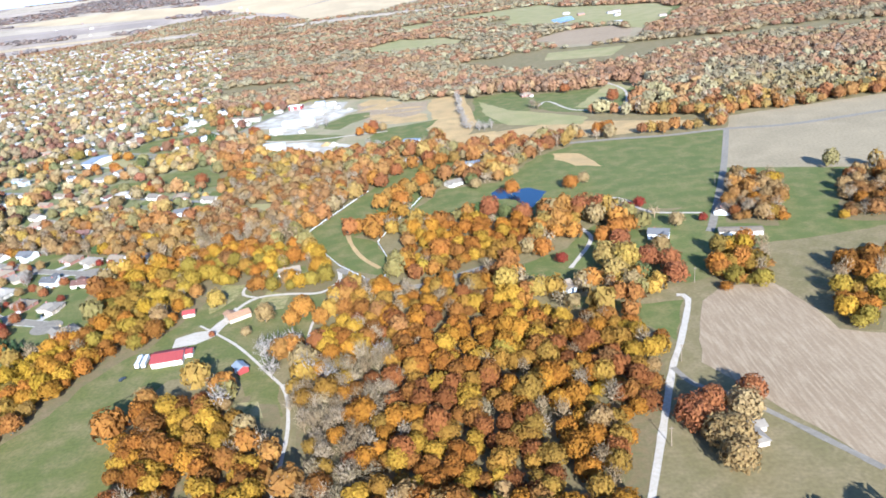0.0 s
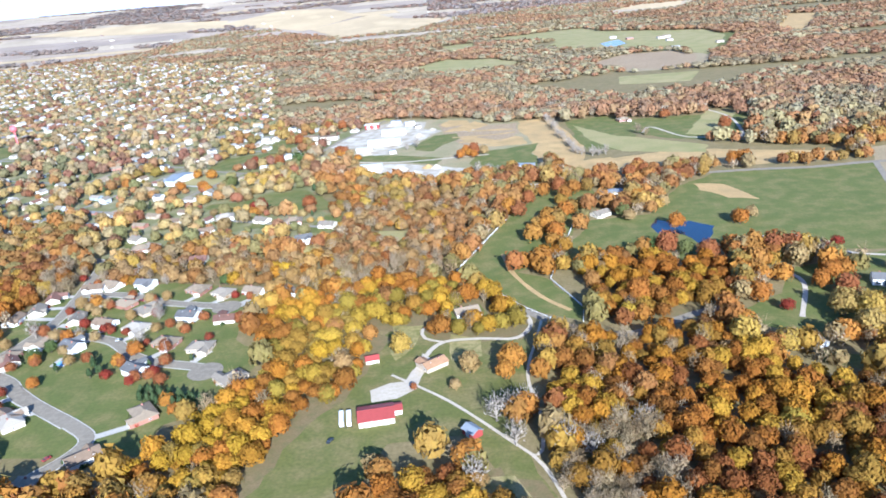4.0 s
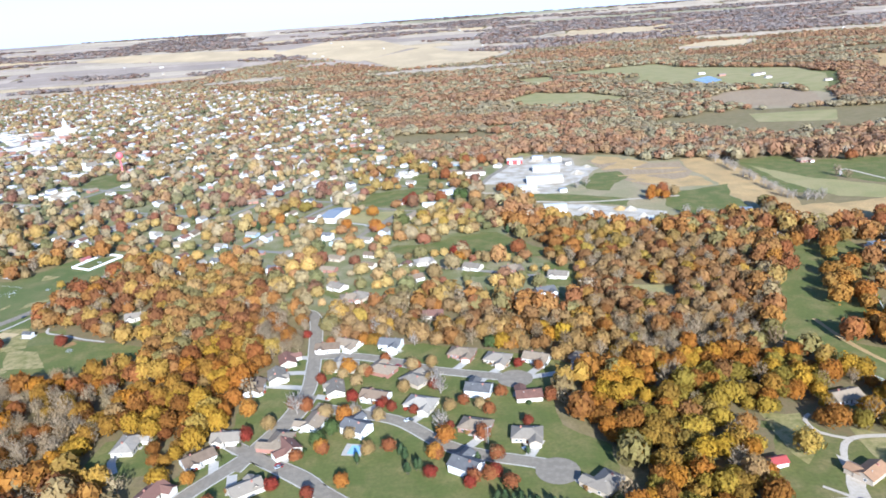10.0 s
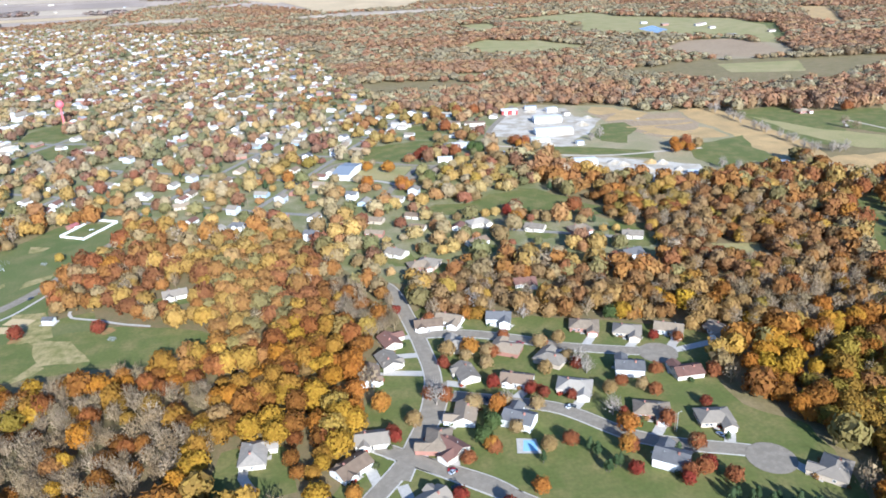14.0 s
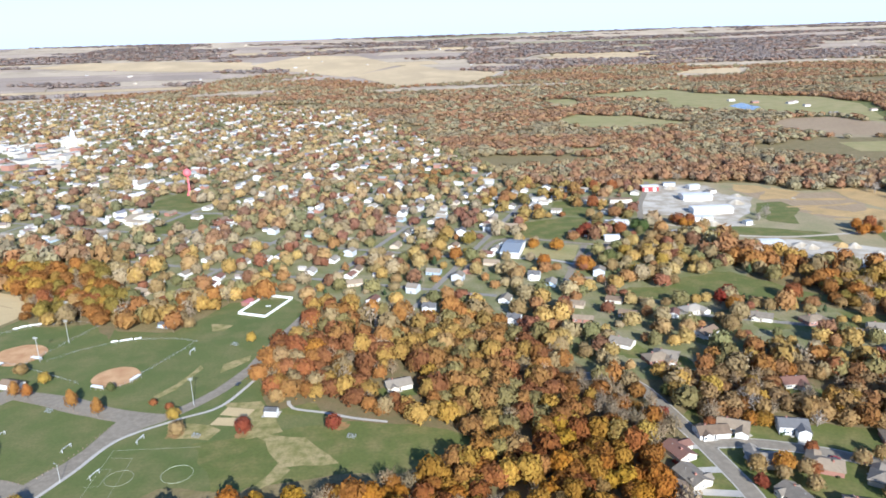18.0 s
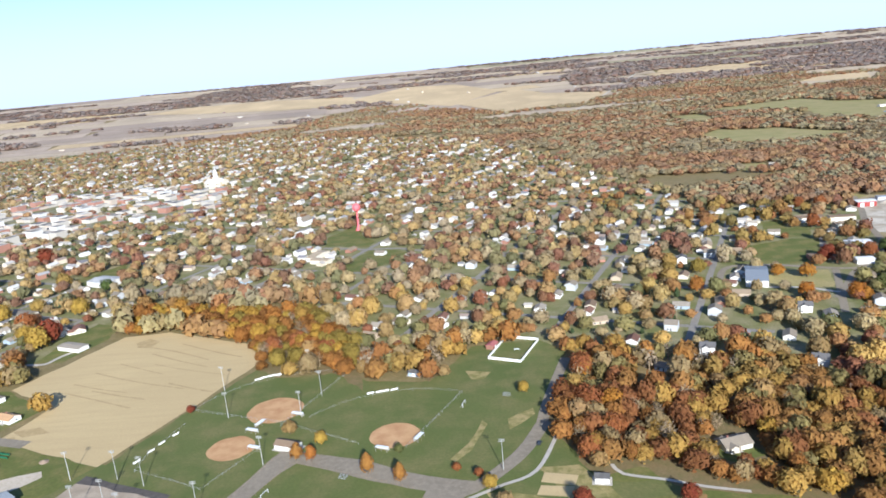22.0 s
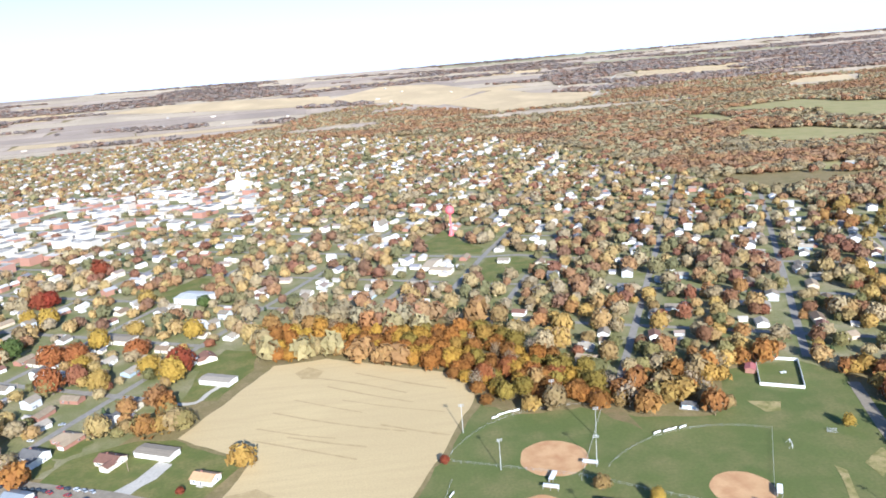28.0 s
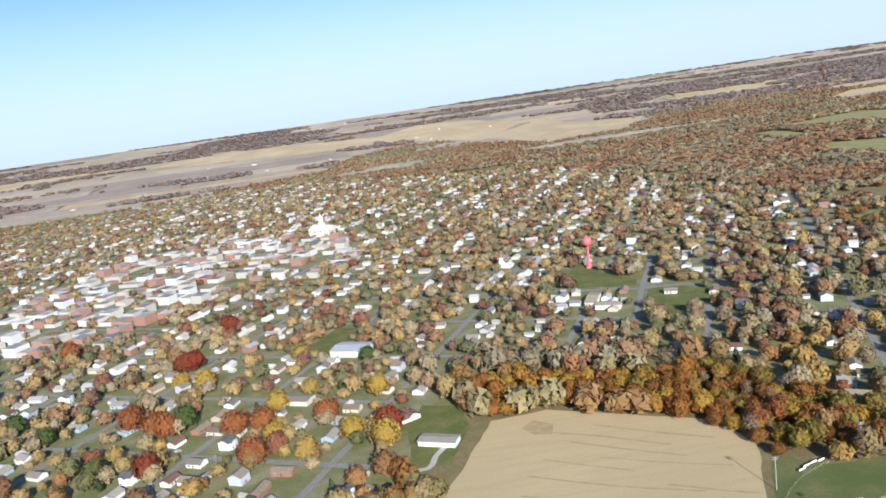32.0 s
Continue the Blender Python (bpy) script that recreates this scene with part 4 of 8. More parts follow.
PASTURE_OAKS = [(-84, 706), (-67, 757), (-54, 763), (-78, 635), (-74, 600), (-67, 592), (-70, 662), (-58, 644), (-57, 606), (-36, 702), (-23, 716), (-8, 769), (-23, 764), (-34, 747), (-47, 696), (-52, 672), (-64, 625), (-60, 690), (-40, 730), (-79, 770), (-94, 765)]
woods([(-311, 614), (-264, 643), (-249, 683), (-286, 822), (-234, 836), (-150, 792), (-104, 745), (-120, 684), (-143, 614), (-162, 570), (-191, 565), (-250, 556), (-293, 575)], "brown", 8.2)
woods([(-287, 782), (-235, 760), (-209, 760), (-190, 796), (-211, 826), (-258, 830)], "gold", 8.4)
woods([(-672, 583), (-620, 577), (-584, 598), (-552, 609), (-593, 649), (-648, 661), (-684, 696), (-696, 752), (-633, 700), (-588, 675), (-547, 666), (-515, 698), (-489, 662), (-465, 638), (-458, 597), (-472, 585), (-478, 566), (-486, 538), (-482, 516), (-491, 485), (-504, 460), (-519, 462), (-527, 496), (-548, 495), (-564, 470), (-633, 448), (-701, 579)], "oak", 8.8)
woods([(-707, 732), (-701, 766), (-677, 782), (-655, 749), (-624, 727), (-610, 770), (-571, 783), (-533, 787), (-511, 733), (-492, 704), (-537, 594), (-551, 563), (-584, 568), (-596, 618), (-622, 633), (-650, 654), (-664, 674), (-686, 665), (-699, 701)], "park", 9.4)
woods([(-1050, 938), (-1023, 957), (-968, 933), (-916, 874), (-908, 839), (-871, 832), (-840, 818), (-826, 791), (-831, 825), (-839, 874), (-864, 923), (-906, 984), (-952, 967), (-1022, 1010), (-1082, 1023)], "gold", 9.4)
woods([(-443, 615), (-422, 614), (-386, 611), (-351, 602), (-319, 588), (-291, 576), (-272, 556), (-252, 600), (-287, 640), (-360, 667), (-433, 674)], "brown", 8.4)
woods([(-737, 550), (-721, 552), (-704, 553), (-686, 554), (-670, 558), (-648, 560), (-632, 558), (-586, 549), (-650, 474), (-798, 501), (-787, 542), (-771, 543), (-754, 543)], "oak", 8.8)
woods([(197, 354), (216, 345), (262, 421), (330, 400), (345, 440), (238, 434)], "gold", 9.0)
woods([(195, 520), (230, 503), (273, 604), (250, 625), (226, 621)], "brown", 8.6)
woods([(273, 502), (300, 493), (400, 560), (346, 590), (316, 592)], "brown", 8.6)
woods([(171, 476), (205, 466), (180, 402), (155, 404), (151, 422)], "gold", 9.0)
for poly in OPEN:
    stamp(poly, 3)
for k, (poly, _, _) in enumerate(WOODS):
    stamp(poly, 10 + k)
BARE_AREAS = [[(-651, 565), (-616, 556), (-566, 555), (-558, 527), (-564, 506), (-572, 483), (-582, 467), (-626, 475), (-628, 501), (-647, 532)], [(-89, 264), (-102, 330), (-67, 353), (-47, 337), (-57, 280), (-58, 217), (-90, 221)], [(-229, 555), (-167, 581), (-168, 546), (-186, 584), (-198, 606), (-243, 566)], [(-662, 556), (-624, 559), (-571, 542), (-553, 521), (-567, 484), (-635, 470), (-686, 545)], [(-506, 674), (-466, 665), (-457, 597), (-479, 587), (-497, 620)], [(-254, 575), (-242, 619), (-148, 617), (-149, 587), (-198, 586)], [(-103, 359), (-52, 372), (-55, 332), (-81, 308), (-114, 312)]]
CLEARINGS += [[(-401, 397), (-373, 409), (-347, 395), (-320, 379), (-319, 360), (-339, 346), (-351, 337), (-386, 341)], [(-144, 583), (-97, 696), (-93, 682), (-107, 614), (-103, 577), (-81, 561), (-76, 553), (-61, 503), (-66, 484), (-89, 500), (-108, 526), (-128, 560)], [(-263, 331), (-244, 367), (-232, 396), (-210, 421), (-205, 468), (-189, 500), (-165, 484), (-126, 469), (-103, 466), (-109, 401), (-124, 371), (-107, 318), (-131, 317), (-132, 341), (-144, 369), (-170, 368), (-192, 366), (-194, 324)], [(-221, 405), (-177, 413), (-137, 397), (-113, 354), (-105, 331), (-124, 332), (-141, 351), (-169, 356), (-191, 350), (-206, 366)]]
CLEARINGS += [[(-1092, 770), (-1085, 800), (-1060, 805), (-1050, 780), (-1062, 762)], [(-690, 575), (-614, 580), (-578, 598), (-550, 613), (-552, 626), (-568, 624), (-603, 638), (-636, 650), (-655, 675), (-695, 640)], [(-49, 627), (-29, 659), (-9, 615), (60, 590), (55, 562), (26, 567), (0, 587), (-26, 591), (-54, 572), (-62, 583)], [(-64, 566), (-50, 545), (-54, 508), (-60, 488), (-76, 484), (-100, 510), (-80, 560)], [(29, 488), (60, 502), (88, 500), (112, 500), (100, 440), (62, 445), (45, 430), (32, 449)]]
for poly in CLEARINGS:
    stamp(poly, 3)
for line, hw in ROADLINES:
    for p in line:
        stamp_disc(p.x, p.y, hw, 5)
HOUSES = []
# ---- town streets on their grid ----
GA = radians(24)
UX, UY, VX, VY = sin(GA), cos(GA), cos(GA), -sin(GA)


def grid_xy(u, v):
    return u * UX + v * VX, u * UY + v * VY


DOWNTOWN = [(-1687, 1509), (-1657, 1725), (-1641, 1899), (-1462, 1931), (-1214, 1784), (-1161, 1569), (-1234, 1480), (-1342, 1506), (-1406, 1372), (-1453, 1277), (-1557, 1261)]
# gardens and a meadow in the woods behind the subdivision
GARDENS = [(-393, 804), (-343, 794), (-289, 782), (-252, 755), (-245, 727), (-268, 677), (-299, 672), (-334, 688), (-372, 700), (-398, 699)]
patch("wood_gardens", GARDENS, 0.082, M_TOWNLAWN, "worn lawns of gardens among autumn trees", 2.5, "lawn")
stamp(GARDENS, 1)
WOOD_GREEN = [(-725, 635), (-688, 640), (-643, 649), (-594, 635), (-567, 619), (-586, 609), (-611, 593), (-644, 596), (-670, 591), (-704, 587)]
patch("park_meadow", WOOD_GREEN, 0.092, M_LAWN, "green meadow between the park woods", 2.0, "lawn")
stamp(WOOD_GREEN, 3)
LONG_MEADOW = [(-393, 820), (-358, 856), (-312, 865), (-280, 814), (-250, 778), (-285, 781), (-343, 799)]
patch("meadow", LONG_MEADOW, 0.088, M_LAWN, "long green meadow among trees", 2.0, "lawn")
stamp(LONG_MEADOW, 3)
for q in ([(-215, 697), (-182, 691), (-189, 654), (-218, 664)], [(-200, 578), (-174, 586), (-147, 598), (-136, 616), (-142, 621), (-152, 608), (-176, 595), (-202, 587)]):
    patch("rough_clearing", q, 0.09, M_PALEGRASS, "dry brown grass clearing in the wood", 2.0, "field")
    stamp(q, 3)
patch("stone_yard", [(-70, 811), (-47, 809), (-48, 784), (-70, 784)], 0.15, M_WHITEYARD, "small white gravel lot at the pasture gate", 1.0, "yard")
stamp([(-74, 811), (-44, 811), (-44, 770), (-60, 770)], 3)
stamp([(-140, 583), (-97, 700), (-72, 780), (0, 784), (-2, 740), (-28, 690), (-50, 630), (-64, 590)], 3)
stamp(DOWNTOWN, 2)
V_LINES = [-1437.0 - 113 * k for k in range(15)] + [-1324.0, -1211.0, -1095.0] + [-978.0, -877.0, -780.0, -680.0]
U_LINES = [363.0 + 94 * k for k in range(8)] + [1115.0 + 188 * k for k in range(9)]


def street_runs(fixed, along, lo, hi):
    """Stretches of a straight street that lie in the town."""
    run = []
    s = lo
    while s <= hi:
        x, y = grid_xy(s, fixed) if along == "u" else grid_xy(fixed, s)
        ok = land(x, y) in (1, 2) and -1180 - 0.68 * max(y - 430, 0) < x < 60 + 0.66 * y and y < 2980
        if ok:
            run.append((x, y))
        if run and (not ok or s + 12 > hi):
            if len(run) > 7:
                yield run
            run = []
        s += 12


town_streets = []
for v in V_LINES:
    town_streets += [("u", v, r) for r in street_runs(v, "u", 280, 3200)]
for u in U_LINES:
    town_streets += [("v", u, r) for r in street_runs(u, "v", -3400, -380)]
for along, _, r in town_streets:
    d = 0.0 if along == "u" else 0.03
    ribbon("town_street", [r[0], *r[6:-6:6], r[-1]], 5.6, 0.1 + d, M_STREET, "grey asphalt street between rows of houses")
for line, hw in ROADLINES[-len(town_streets):]:
    for p in line:
        stamp_disc(p.x, p.y, 2.5, 5)


EAST = [(-681, 1002), (-627, 1198), (-537, 1421), (-462, 1232), (-382, 1265), (-268, 1214), (-376, 909), (-324, 900), (-291, 871), (-371, 710), (-434, 673), (-481, 680), (-503, 729), (-551, 793), (-625, 838)]
keep = LAND != 0
held = LAND[keep]
stamp(EAST, 1)
stamp([(-1492, 1035), (-1225, 973), (-1183, 863), (-1196, 805), (-1231, 791), (-1333, 808)], 1)
LAND[keep] = held
patch("village_lawns", EAST, 0.029, M_TOWNLAWN, "pale lawns and yards between scattered houses", 3.0, "lawn")


# ---- houses ----
def gable(bm_w, bm_r, x0, x1, y0, y1, h, pitch, over=0.5, along="x", z0=0.0):
    """Walls with gable ends into bm_w and a thick overhanging roof into bm_r."""
    if along == "x":
        ym, run = (y0 + y1) / 2, (y1 - y0) / 2
        top = h + run * pitch
        v = [bm_w.verts.new(p) for p in ((x0, y0, z0), (x1, y0, z0), (x1, y1, z0), (x0, y1, z0), (x0, y0, h), (x1, y0, h), (x1, y1, h), (x0, y1, h), (x0, ym, top), (x1, ym, top))]
        ridge, eaves = ((x0 - over, ym), (x1 + over, ym)), (((x0 - over, y0 - over), (x1 + over, y0 - over)), ((x0 - over, y1 + over), (x1 + over, y1 + over)))
    else:
        xm, run = (x0 + x1) / 2, (x1 - x0) / 2
        top = h + run * pitch
        v = [bm_w.verts.new(p) for p in ((x0, y0, z0), (x0, y1, z0), (x1, y1, z0), (x1, y0, z0), (x0, y0, h), (x0, y1, h), (x1, y1, h), (x1, y0, h), (xm, y0, top), (xm, y1, top))]
        ridge, eaves = ((xm, y0 - over), (xm, y1 + over)), (((x0 - over, y0 - over), (x0 - over, y1 + over)), ((x1 + over, y0 - over), (x1 + over, y1 + over)))
    for f in ((0, 1, 5, 4), (2, 3, 7, 6), (1, 2, 6, 9, 5), (3, 0, 4, 8, 7)):
        bm_w.faces.new([v[i] for i in f])
    low = h - over * pitch
    for e in eaves:
        a, b = [bm_r.verts.new((*p, low + 0.02)) for p in e], [bm_r.verts.new((*p, top + 0.02)) for p in ridge]
        c, d = [bm_r.verts.new((*p, low + 0.26)) for p in e], [bm_r.verts.new((*p, top + 0.26)) for p in ridge]
        for f in ((a[0], a[1], b[1], b[0]), (c[0], d[0], d[1], c[1]), (a[0], c[0], c[1], a[1]), (a[0], b[0], d[0], c[0]), (a[1], c[1], d[1], b[1])):
            bm_r.faces.new(f)


def hip(bm_w, bm_r, x0, x1, y0, y1, h, pitch, over=0.6):
    v = box(bm_w, x0, y0, 0, x1, y1, h)
    run = (y1 - y0) / 2 + over
    top, low = h + run * pitch, h - 0.05
    a = [bm_r.verts.new(p) for p in ((x0 - over, y0 - over, low), (x1 + over, y0 - over, low), (x1 + over, y1 + over, low), (x0 - over, y1 + over, low))]
    c = [bm_r.verts.new((p.co.x, p.co.y, low + 0.25)) for p in a]
    r0, r1 = bm_r.verts.new((x0 - over + run, (y0 + y1) / 2, top)), bm_r.verts.new((x1 + over - run, (y0 + y1) / 2, top))
    for f in ((a[3], a[2], a[1], a[0]), (c[0], c[1], r1, r0), (c[2], c[3], r0, r1), (c[1], c[2], r1), (c[3], c[0], r0), *((a[k], a[(k + 1) % 4], c[(k + 1) % 4], c[k]) for k in range(4))):
        bm_r.faces.new(f)


def window(parent, x, y, z, w, h, face):
    """A framed window proud of a wall; face: the side it looks to."""
    t = 0.06
    dims = {"s": (x - w / 2, y - t, z, x + w / 2, y, z + h), "n": (x - w / 2, y, z, x + w / 2, y + t, z + h), "e": (x, y - w / 2, z, x + t, y + w / 2, z + h), "w": (x - t, y - w / 2, z, x, y + w / 2, z + h)}[face]
    fr = part("window", boxes(dims), M_WHITE, parent, "white window frame")
    g = 0.12
    a = list(dims)
    if face in "sn":
        a[0], a[3] = a[0] + g, a[3] - g
        a[1], a[4] = (a[1] - 0.02, a[1] + 0.01) if face == "s" else (a[4] - 0.01, a[4] + 0.02)
    else:
        a[1], a[4] = a[1] + g, a[4] - g
        a[0], a[3] = (a[3] - 0.01, a[3] + 0.02) if face == "e" else (a[0] - 0.02, a[0] + 0.01)
    a[2], a[5] = a[2] + g, a[5] - g
    part("pane", boxes(a), M_GLASS, fr)


def make_house(w, d, h, style, roof, wall, label, pitch=0.45, rich=True, garage=True):
    """A house centred on its origin with its front towards -y."""
    ob = new("house")
    tagged(ob, label, "house")
    bw, br = bmesh.new(), bmesh.new()
    x0, x1, y0, y1 = -w / 2, w / 2, -d / 2, d / 2
    if style == "hip":
        hip(bw, br, x0, x1, y0, y1, h, pitch)
    else:
        gable(bw, br, x0, x1, y0, y1, h, pitch)
    gx0, gx1, gy0 = x1 - 6.6, x1 - 0.3, y0 - 4.5
    if style in ("ell", "hip"):
        gable(bw, br, gx0, gx1, gy0, y0 + 2.5, h, pitch * 1.05, along="y")
    if style == "cross":
        gable(bw, br, x0 + 1.5, x0 + 6.5, y0 - 1.6, y1 - 1, h, pitch * 1.2, along="y")
    part("wall", bw, wall, ob)
    part("roof", br, roof, ob)
    front = gy0 if style in ("ell", "hip") else y0
    if garage:
        part("garage_door", boxes(((gx0 + gx1) / 2 - 2.4, front - 0.07, 0.05, (gx0 + gx1) / 2 + 2.4, front, 2.3)), M_WHITE, ob, "white panelled garage door")
    part("front_door", boxes((-0.6, y0 - 0.07, 0.15, 0.4, y0, 2.2)), M_TRIM, ob, "dark front door")
    window(ob, x0 + 2.6, y0 - (1.6 if style == "cross" else 0), 0.9, 1.8, 1.3, "s")
    if rich:
        window(ob, -1.9 if w < 15 else -3.2, y0, 0.9, 1.5, 1.3, "s")
        window(ob, x0, 0.0, 0.9, 1.4, 1.2, "w")
        window(ob, x1, 1.0, 0.9, 1.4, 1.2, "e")
        if h > 4.5:
            for xx in (x0 + 2.6, 0.0, x1 - 2.4):
                window(ob, xx, y0 if xx != x0 + 2.6 or style != "cross" else y0 - 1.6, h - 2.2, 1.3, 1.3, "s")
        part("porch_slab", boxes((-2.2, y0 - 1.9, 0.0, 0.9 if garage else 2.2, y0 - 0.01, 0.18)), M_CONCRETE, ob, "concrete porch slab")
        cx = x0 + w * 0.3
        part("chimney", boxes((cx - 0.45, 0.6, h * 0.7, cx + 0.45, 1.5, h + d / 2 * pitch + 0.7)), M_BRICK, ob, "brick chimney")
        part("vent_pipe", boxes((w * 0.2, 1.5, h, w * 0.2 + 0.25, 1.75, h + d / 2 * pitch + 0.1)), M_POLE, ob)
    return ob


def hide_away(ob):
    """Drop a pattern that was only there to be copied."""
    for o in (*ob.children_recursive, ob):
        bpy.data.objects.remove(o)


NAMES_R, NAMES_W = ("grey", "brown", "tan", "slate", "red-brown", "pale grey"), ("white", "cream", "tan", "grey", "brick", "pale blue")
SUBURB = []
for w, d, h, st, r, wl in ((16.5, 11, 2.9, "ell", 2, 0), (16, 11, 2.9, "cross", 0, 1), (17, 11.5, 2.9, "hip", 2, 4), (15, 11, 4.6, "ell", 3, 0), (17, 10.5, 2.9, "cross", 1, 0), (16, 11.5, 2.9, "hip", 0, 2), (15, 10.5, 2.9, "ell", 4, 1), (17.5, 12, 2.9, "hip", 5, 1)):
    SUBURB.append(make_house(w, d, h, st, ROOFS[r], WALLS[wl], f"{'two-storey' if h > 4.5 else 'one-storey'} {NAMES_W[wl]} house with a {NAMES_R[r]} shingle roof and garage"))
TOWNIES = []
for w, d, h, st, r, wl in ((12, 8.5, 3.0, "plain", 0, 0), (11, 9, 3.0, "plain", 5, 0), (10, 9, 5.6, "cross", 3, 0), (13, 8.5, 3.0, "plain", 1, 1), (14, 9, 3.0, "plain", 2, 2), (12, 9, 3.0, "cross", 5, 0), (11, 8, 3.0, "plain", 4, 0), (9.5, 10, 5.4, "plain", 0, 3), (13, 9, 3.0, "plain", 5, 5), (15, 8, 3.0, "plain", 2, 4)):
    TOWNIES.append(make_house(w, d, h, st, ROOFS[r], WALLS[wl], f"{'two-storey' if h > 4.5 else 'small'} {NAMES_W[wl]} town house with a {NAMES_R[r]} roof", rich=False, garage=False))


def nearest_road(x, y, names_from=0, names_to=None):
    best = None
    for line, hw in ROADLINES[names_from:names_to]:
        for p in line[::2]:
            d = (p.x - x) ** 2 + (p.y - y) ** 2
            if best is None or d < best[0]:
                best = (d, p.x, p.y)
    return best[1], best[2]


def place_house(protos, k, x, y, ang, group, drive=None):
    ob = copy_thing(protos[k % len(protos)], pose(x, y, 0.16, 0, 0, math.degrees(ang)))
    tagged(ob, group=group)
    HOUSES.append((x, y))
    stamp_disc(x, y, 7, 4)
    if drive:
        c, s = cos(ang), sin(ang)
        gx, gy_ = x + 5 * c + 8 * s, y + 5 * s - 8 * c
        dx, dy = drive[0] - gx, drive[1] - gy_
        n = hypot(dx, dy)
        if 4 < n < 45:
            nx_, ny_ = -dy / n * 2.6, dx / n * 2.6
            bx, by = gx - dx / n * 6, gy_ - dy / n * 6
            ex, ey = drive[0] - dx / n * 3.6, drive[1] - dy / n * 3.6
            patch("driveway", [(bx + nx_, by + ny_), (ex + nx_, ey + ny_), (ex - nx_, ey - ny_), (bx - nx_, by - ny_)], 0.13, M_CONCRETE, "pale concrete driveway", 0, "driveway")
    return ob


subdivision = [*[(-429, 612), (-399, 606), (-468, 591), (-470, 569), (-481, 555), (-428, 578), (-402, 570), (-380, 554), (-429, 548), (-403, 537), (-375, 525), (-350, 588), (-327, 577), (-302, 575)]]
subdivision += [*[(-341, 536), (-312, 528), (-344, 498), (-317, 487), (-435, 511), (-410, 501), (-446, 487), (-482, 499), (-492, 480), (-537, 497), (-350, 460)]]
subdivision += [*[(-506, 452), (-459, 452), (-409, 417), (-452, 415), (-326, 410), (-284, 442), (-274, 566)]]
subdivision += [*[(-343, 372), (-404, 412), (-451, 492), (-363, 350)]]
shrubs = []
for k, (x, y) in enumerate(subdivision):
    rx_, ry_ = nearest_road(x, y, SUB_FROM, SUB_TO)
    ang = atan2(ry_ - y, rx_ - x) + pi / 2
    place_house(SUBURB, k * 3 + k // 8, x, y, ang, "subdivision houses", (rx_, ry_))
    for q in range(4):
        ox, oy = rng.choice((-6.5, -3.5, 1.5, 7.5)) + rng.uniform(-1, 1), rng.choice((-6.2, -5.6, 6.5))
        shrubs.append((x + ox * cos(ang) - oy * sin(ang), y + ox * sin(ang) + oy * cos(ang)))

# houses that stand out on their own
lone = [(0, *[(55, 435)][0], 20), (3, *[(140, 505)][0], -20), (7, *[(9, 745)][0], 10), (1, *[(-11, 690)][0], 30), (4, *[(201, 543)][0], 60), (5, *[(114, 267)][0], 100),
        (0, *[(-140, 508)][0], 15), (6, *[(-1134, 820)][0], -25), (3, *[(-1184, 833)][0], -25), (1, *[(-1226, 815)][0], -25), (2, *[(-1173, 854)][0], -25), (6, *[(-1113, 970)][0], -60)]
lone += [(1, *[(-267, 725)][0], -20), (2, *[(-304, 746)][0], 10), (7, *[(-382, 779)][0], 20), (1, *[(-338, 757)][0], -30), (4, *[(-390, 736)][0], 30), (6, *[(-371, 656)][0], 0), (3, *[(-283, 686)][0], 15), (5, *[(-432, 703)][0], -30), (1, *[(-454, 727)][0], -40),
        (2, *[(-439, 700)][0], 10), (4, *[(-443, 608)][0], 0), (7, *[(214, 933)][0], 0), (2, *[(105, 1094)][0], 10),
        (1, *[(-611, 686)][0], 15), (6, *[(117, 473)][0], 40)]
for k, x, y, a in lone:
    if x < -250 and y > 640:
        disc("garden_lawn", x + 2, y - 9, 13, 0.085, M_LAWN, "green garden lawn before a house among trees", "lawn", amp=0.4)
        stamp_disc(x + 2, y - 9, 12, 3)
    place_house(SUBURB, k, x, y, radians(a), "houses among the trees")

for k, (x, y) in enumerate(itertools.chain([(-460, 1141), (-503, 1042), (-493, 1078), (-397, 1231), (-358, 1161), (-321, 1146), (-329, 1114), (-357, 1049), (-421, 1004), (-383, 985), (-379, 1096), (-411, 1108), (-350, 1214), (-290, 1183), (-486, 874), (-444, 858), (-427, 875), (-401, 938), (-521, 777), (-469, 773), (-461, 766), (-467, 804), (-457, 724), (-438, 702), (-385, 787), (-434, 808), (-520, 824), (-527, 836)], [(-601, 811), (-583, 810), (-619, 788), (-594, 858), (-606, 995), (-598, 801), (-613, 1056), (-628, 839), (-645, 884), (-552, 946), (-573, 903), (-399, 773), (-433, 778), (-429, 766), (-475, 856), (-417, 1154), (-378, 1213), (-357, 1091), (-446, 1206), (-497, 1521), (-564, 1493), (-536, 1531), (-473, 1623), (-600, 1469), (-632, 1177), (-233, 1531), (-216, 1520), (-447, 886)])):
    if land(x, y) in (0, 1):
        place_house(TOWNIES, k * 7 + k // 3, x, y, radians(rng.choice((-25, -20, 65, 70, 10))), "houses beside the town")
        stamp_disc(x, y - 8, 9, 4)

for k, (x, y) in enumerate([(-1269, 873), (-1249, 846), (-1223, 913), (-1259, 947), (-1257, 996), (-1271, 927), (-1271, 1005), (-1301, 938), (-1195, 982), (-1239, 874), (-1300, 905)]):
    if land(x, y) in (0, 1):
        place_house(TOWNIES, k * 3 + 1, x, y, -GA + rng.choice((0, pi / 2)), "houses beside the town")
        stamp_disc(x, y - 8, 8, 4)

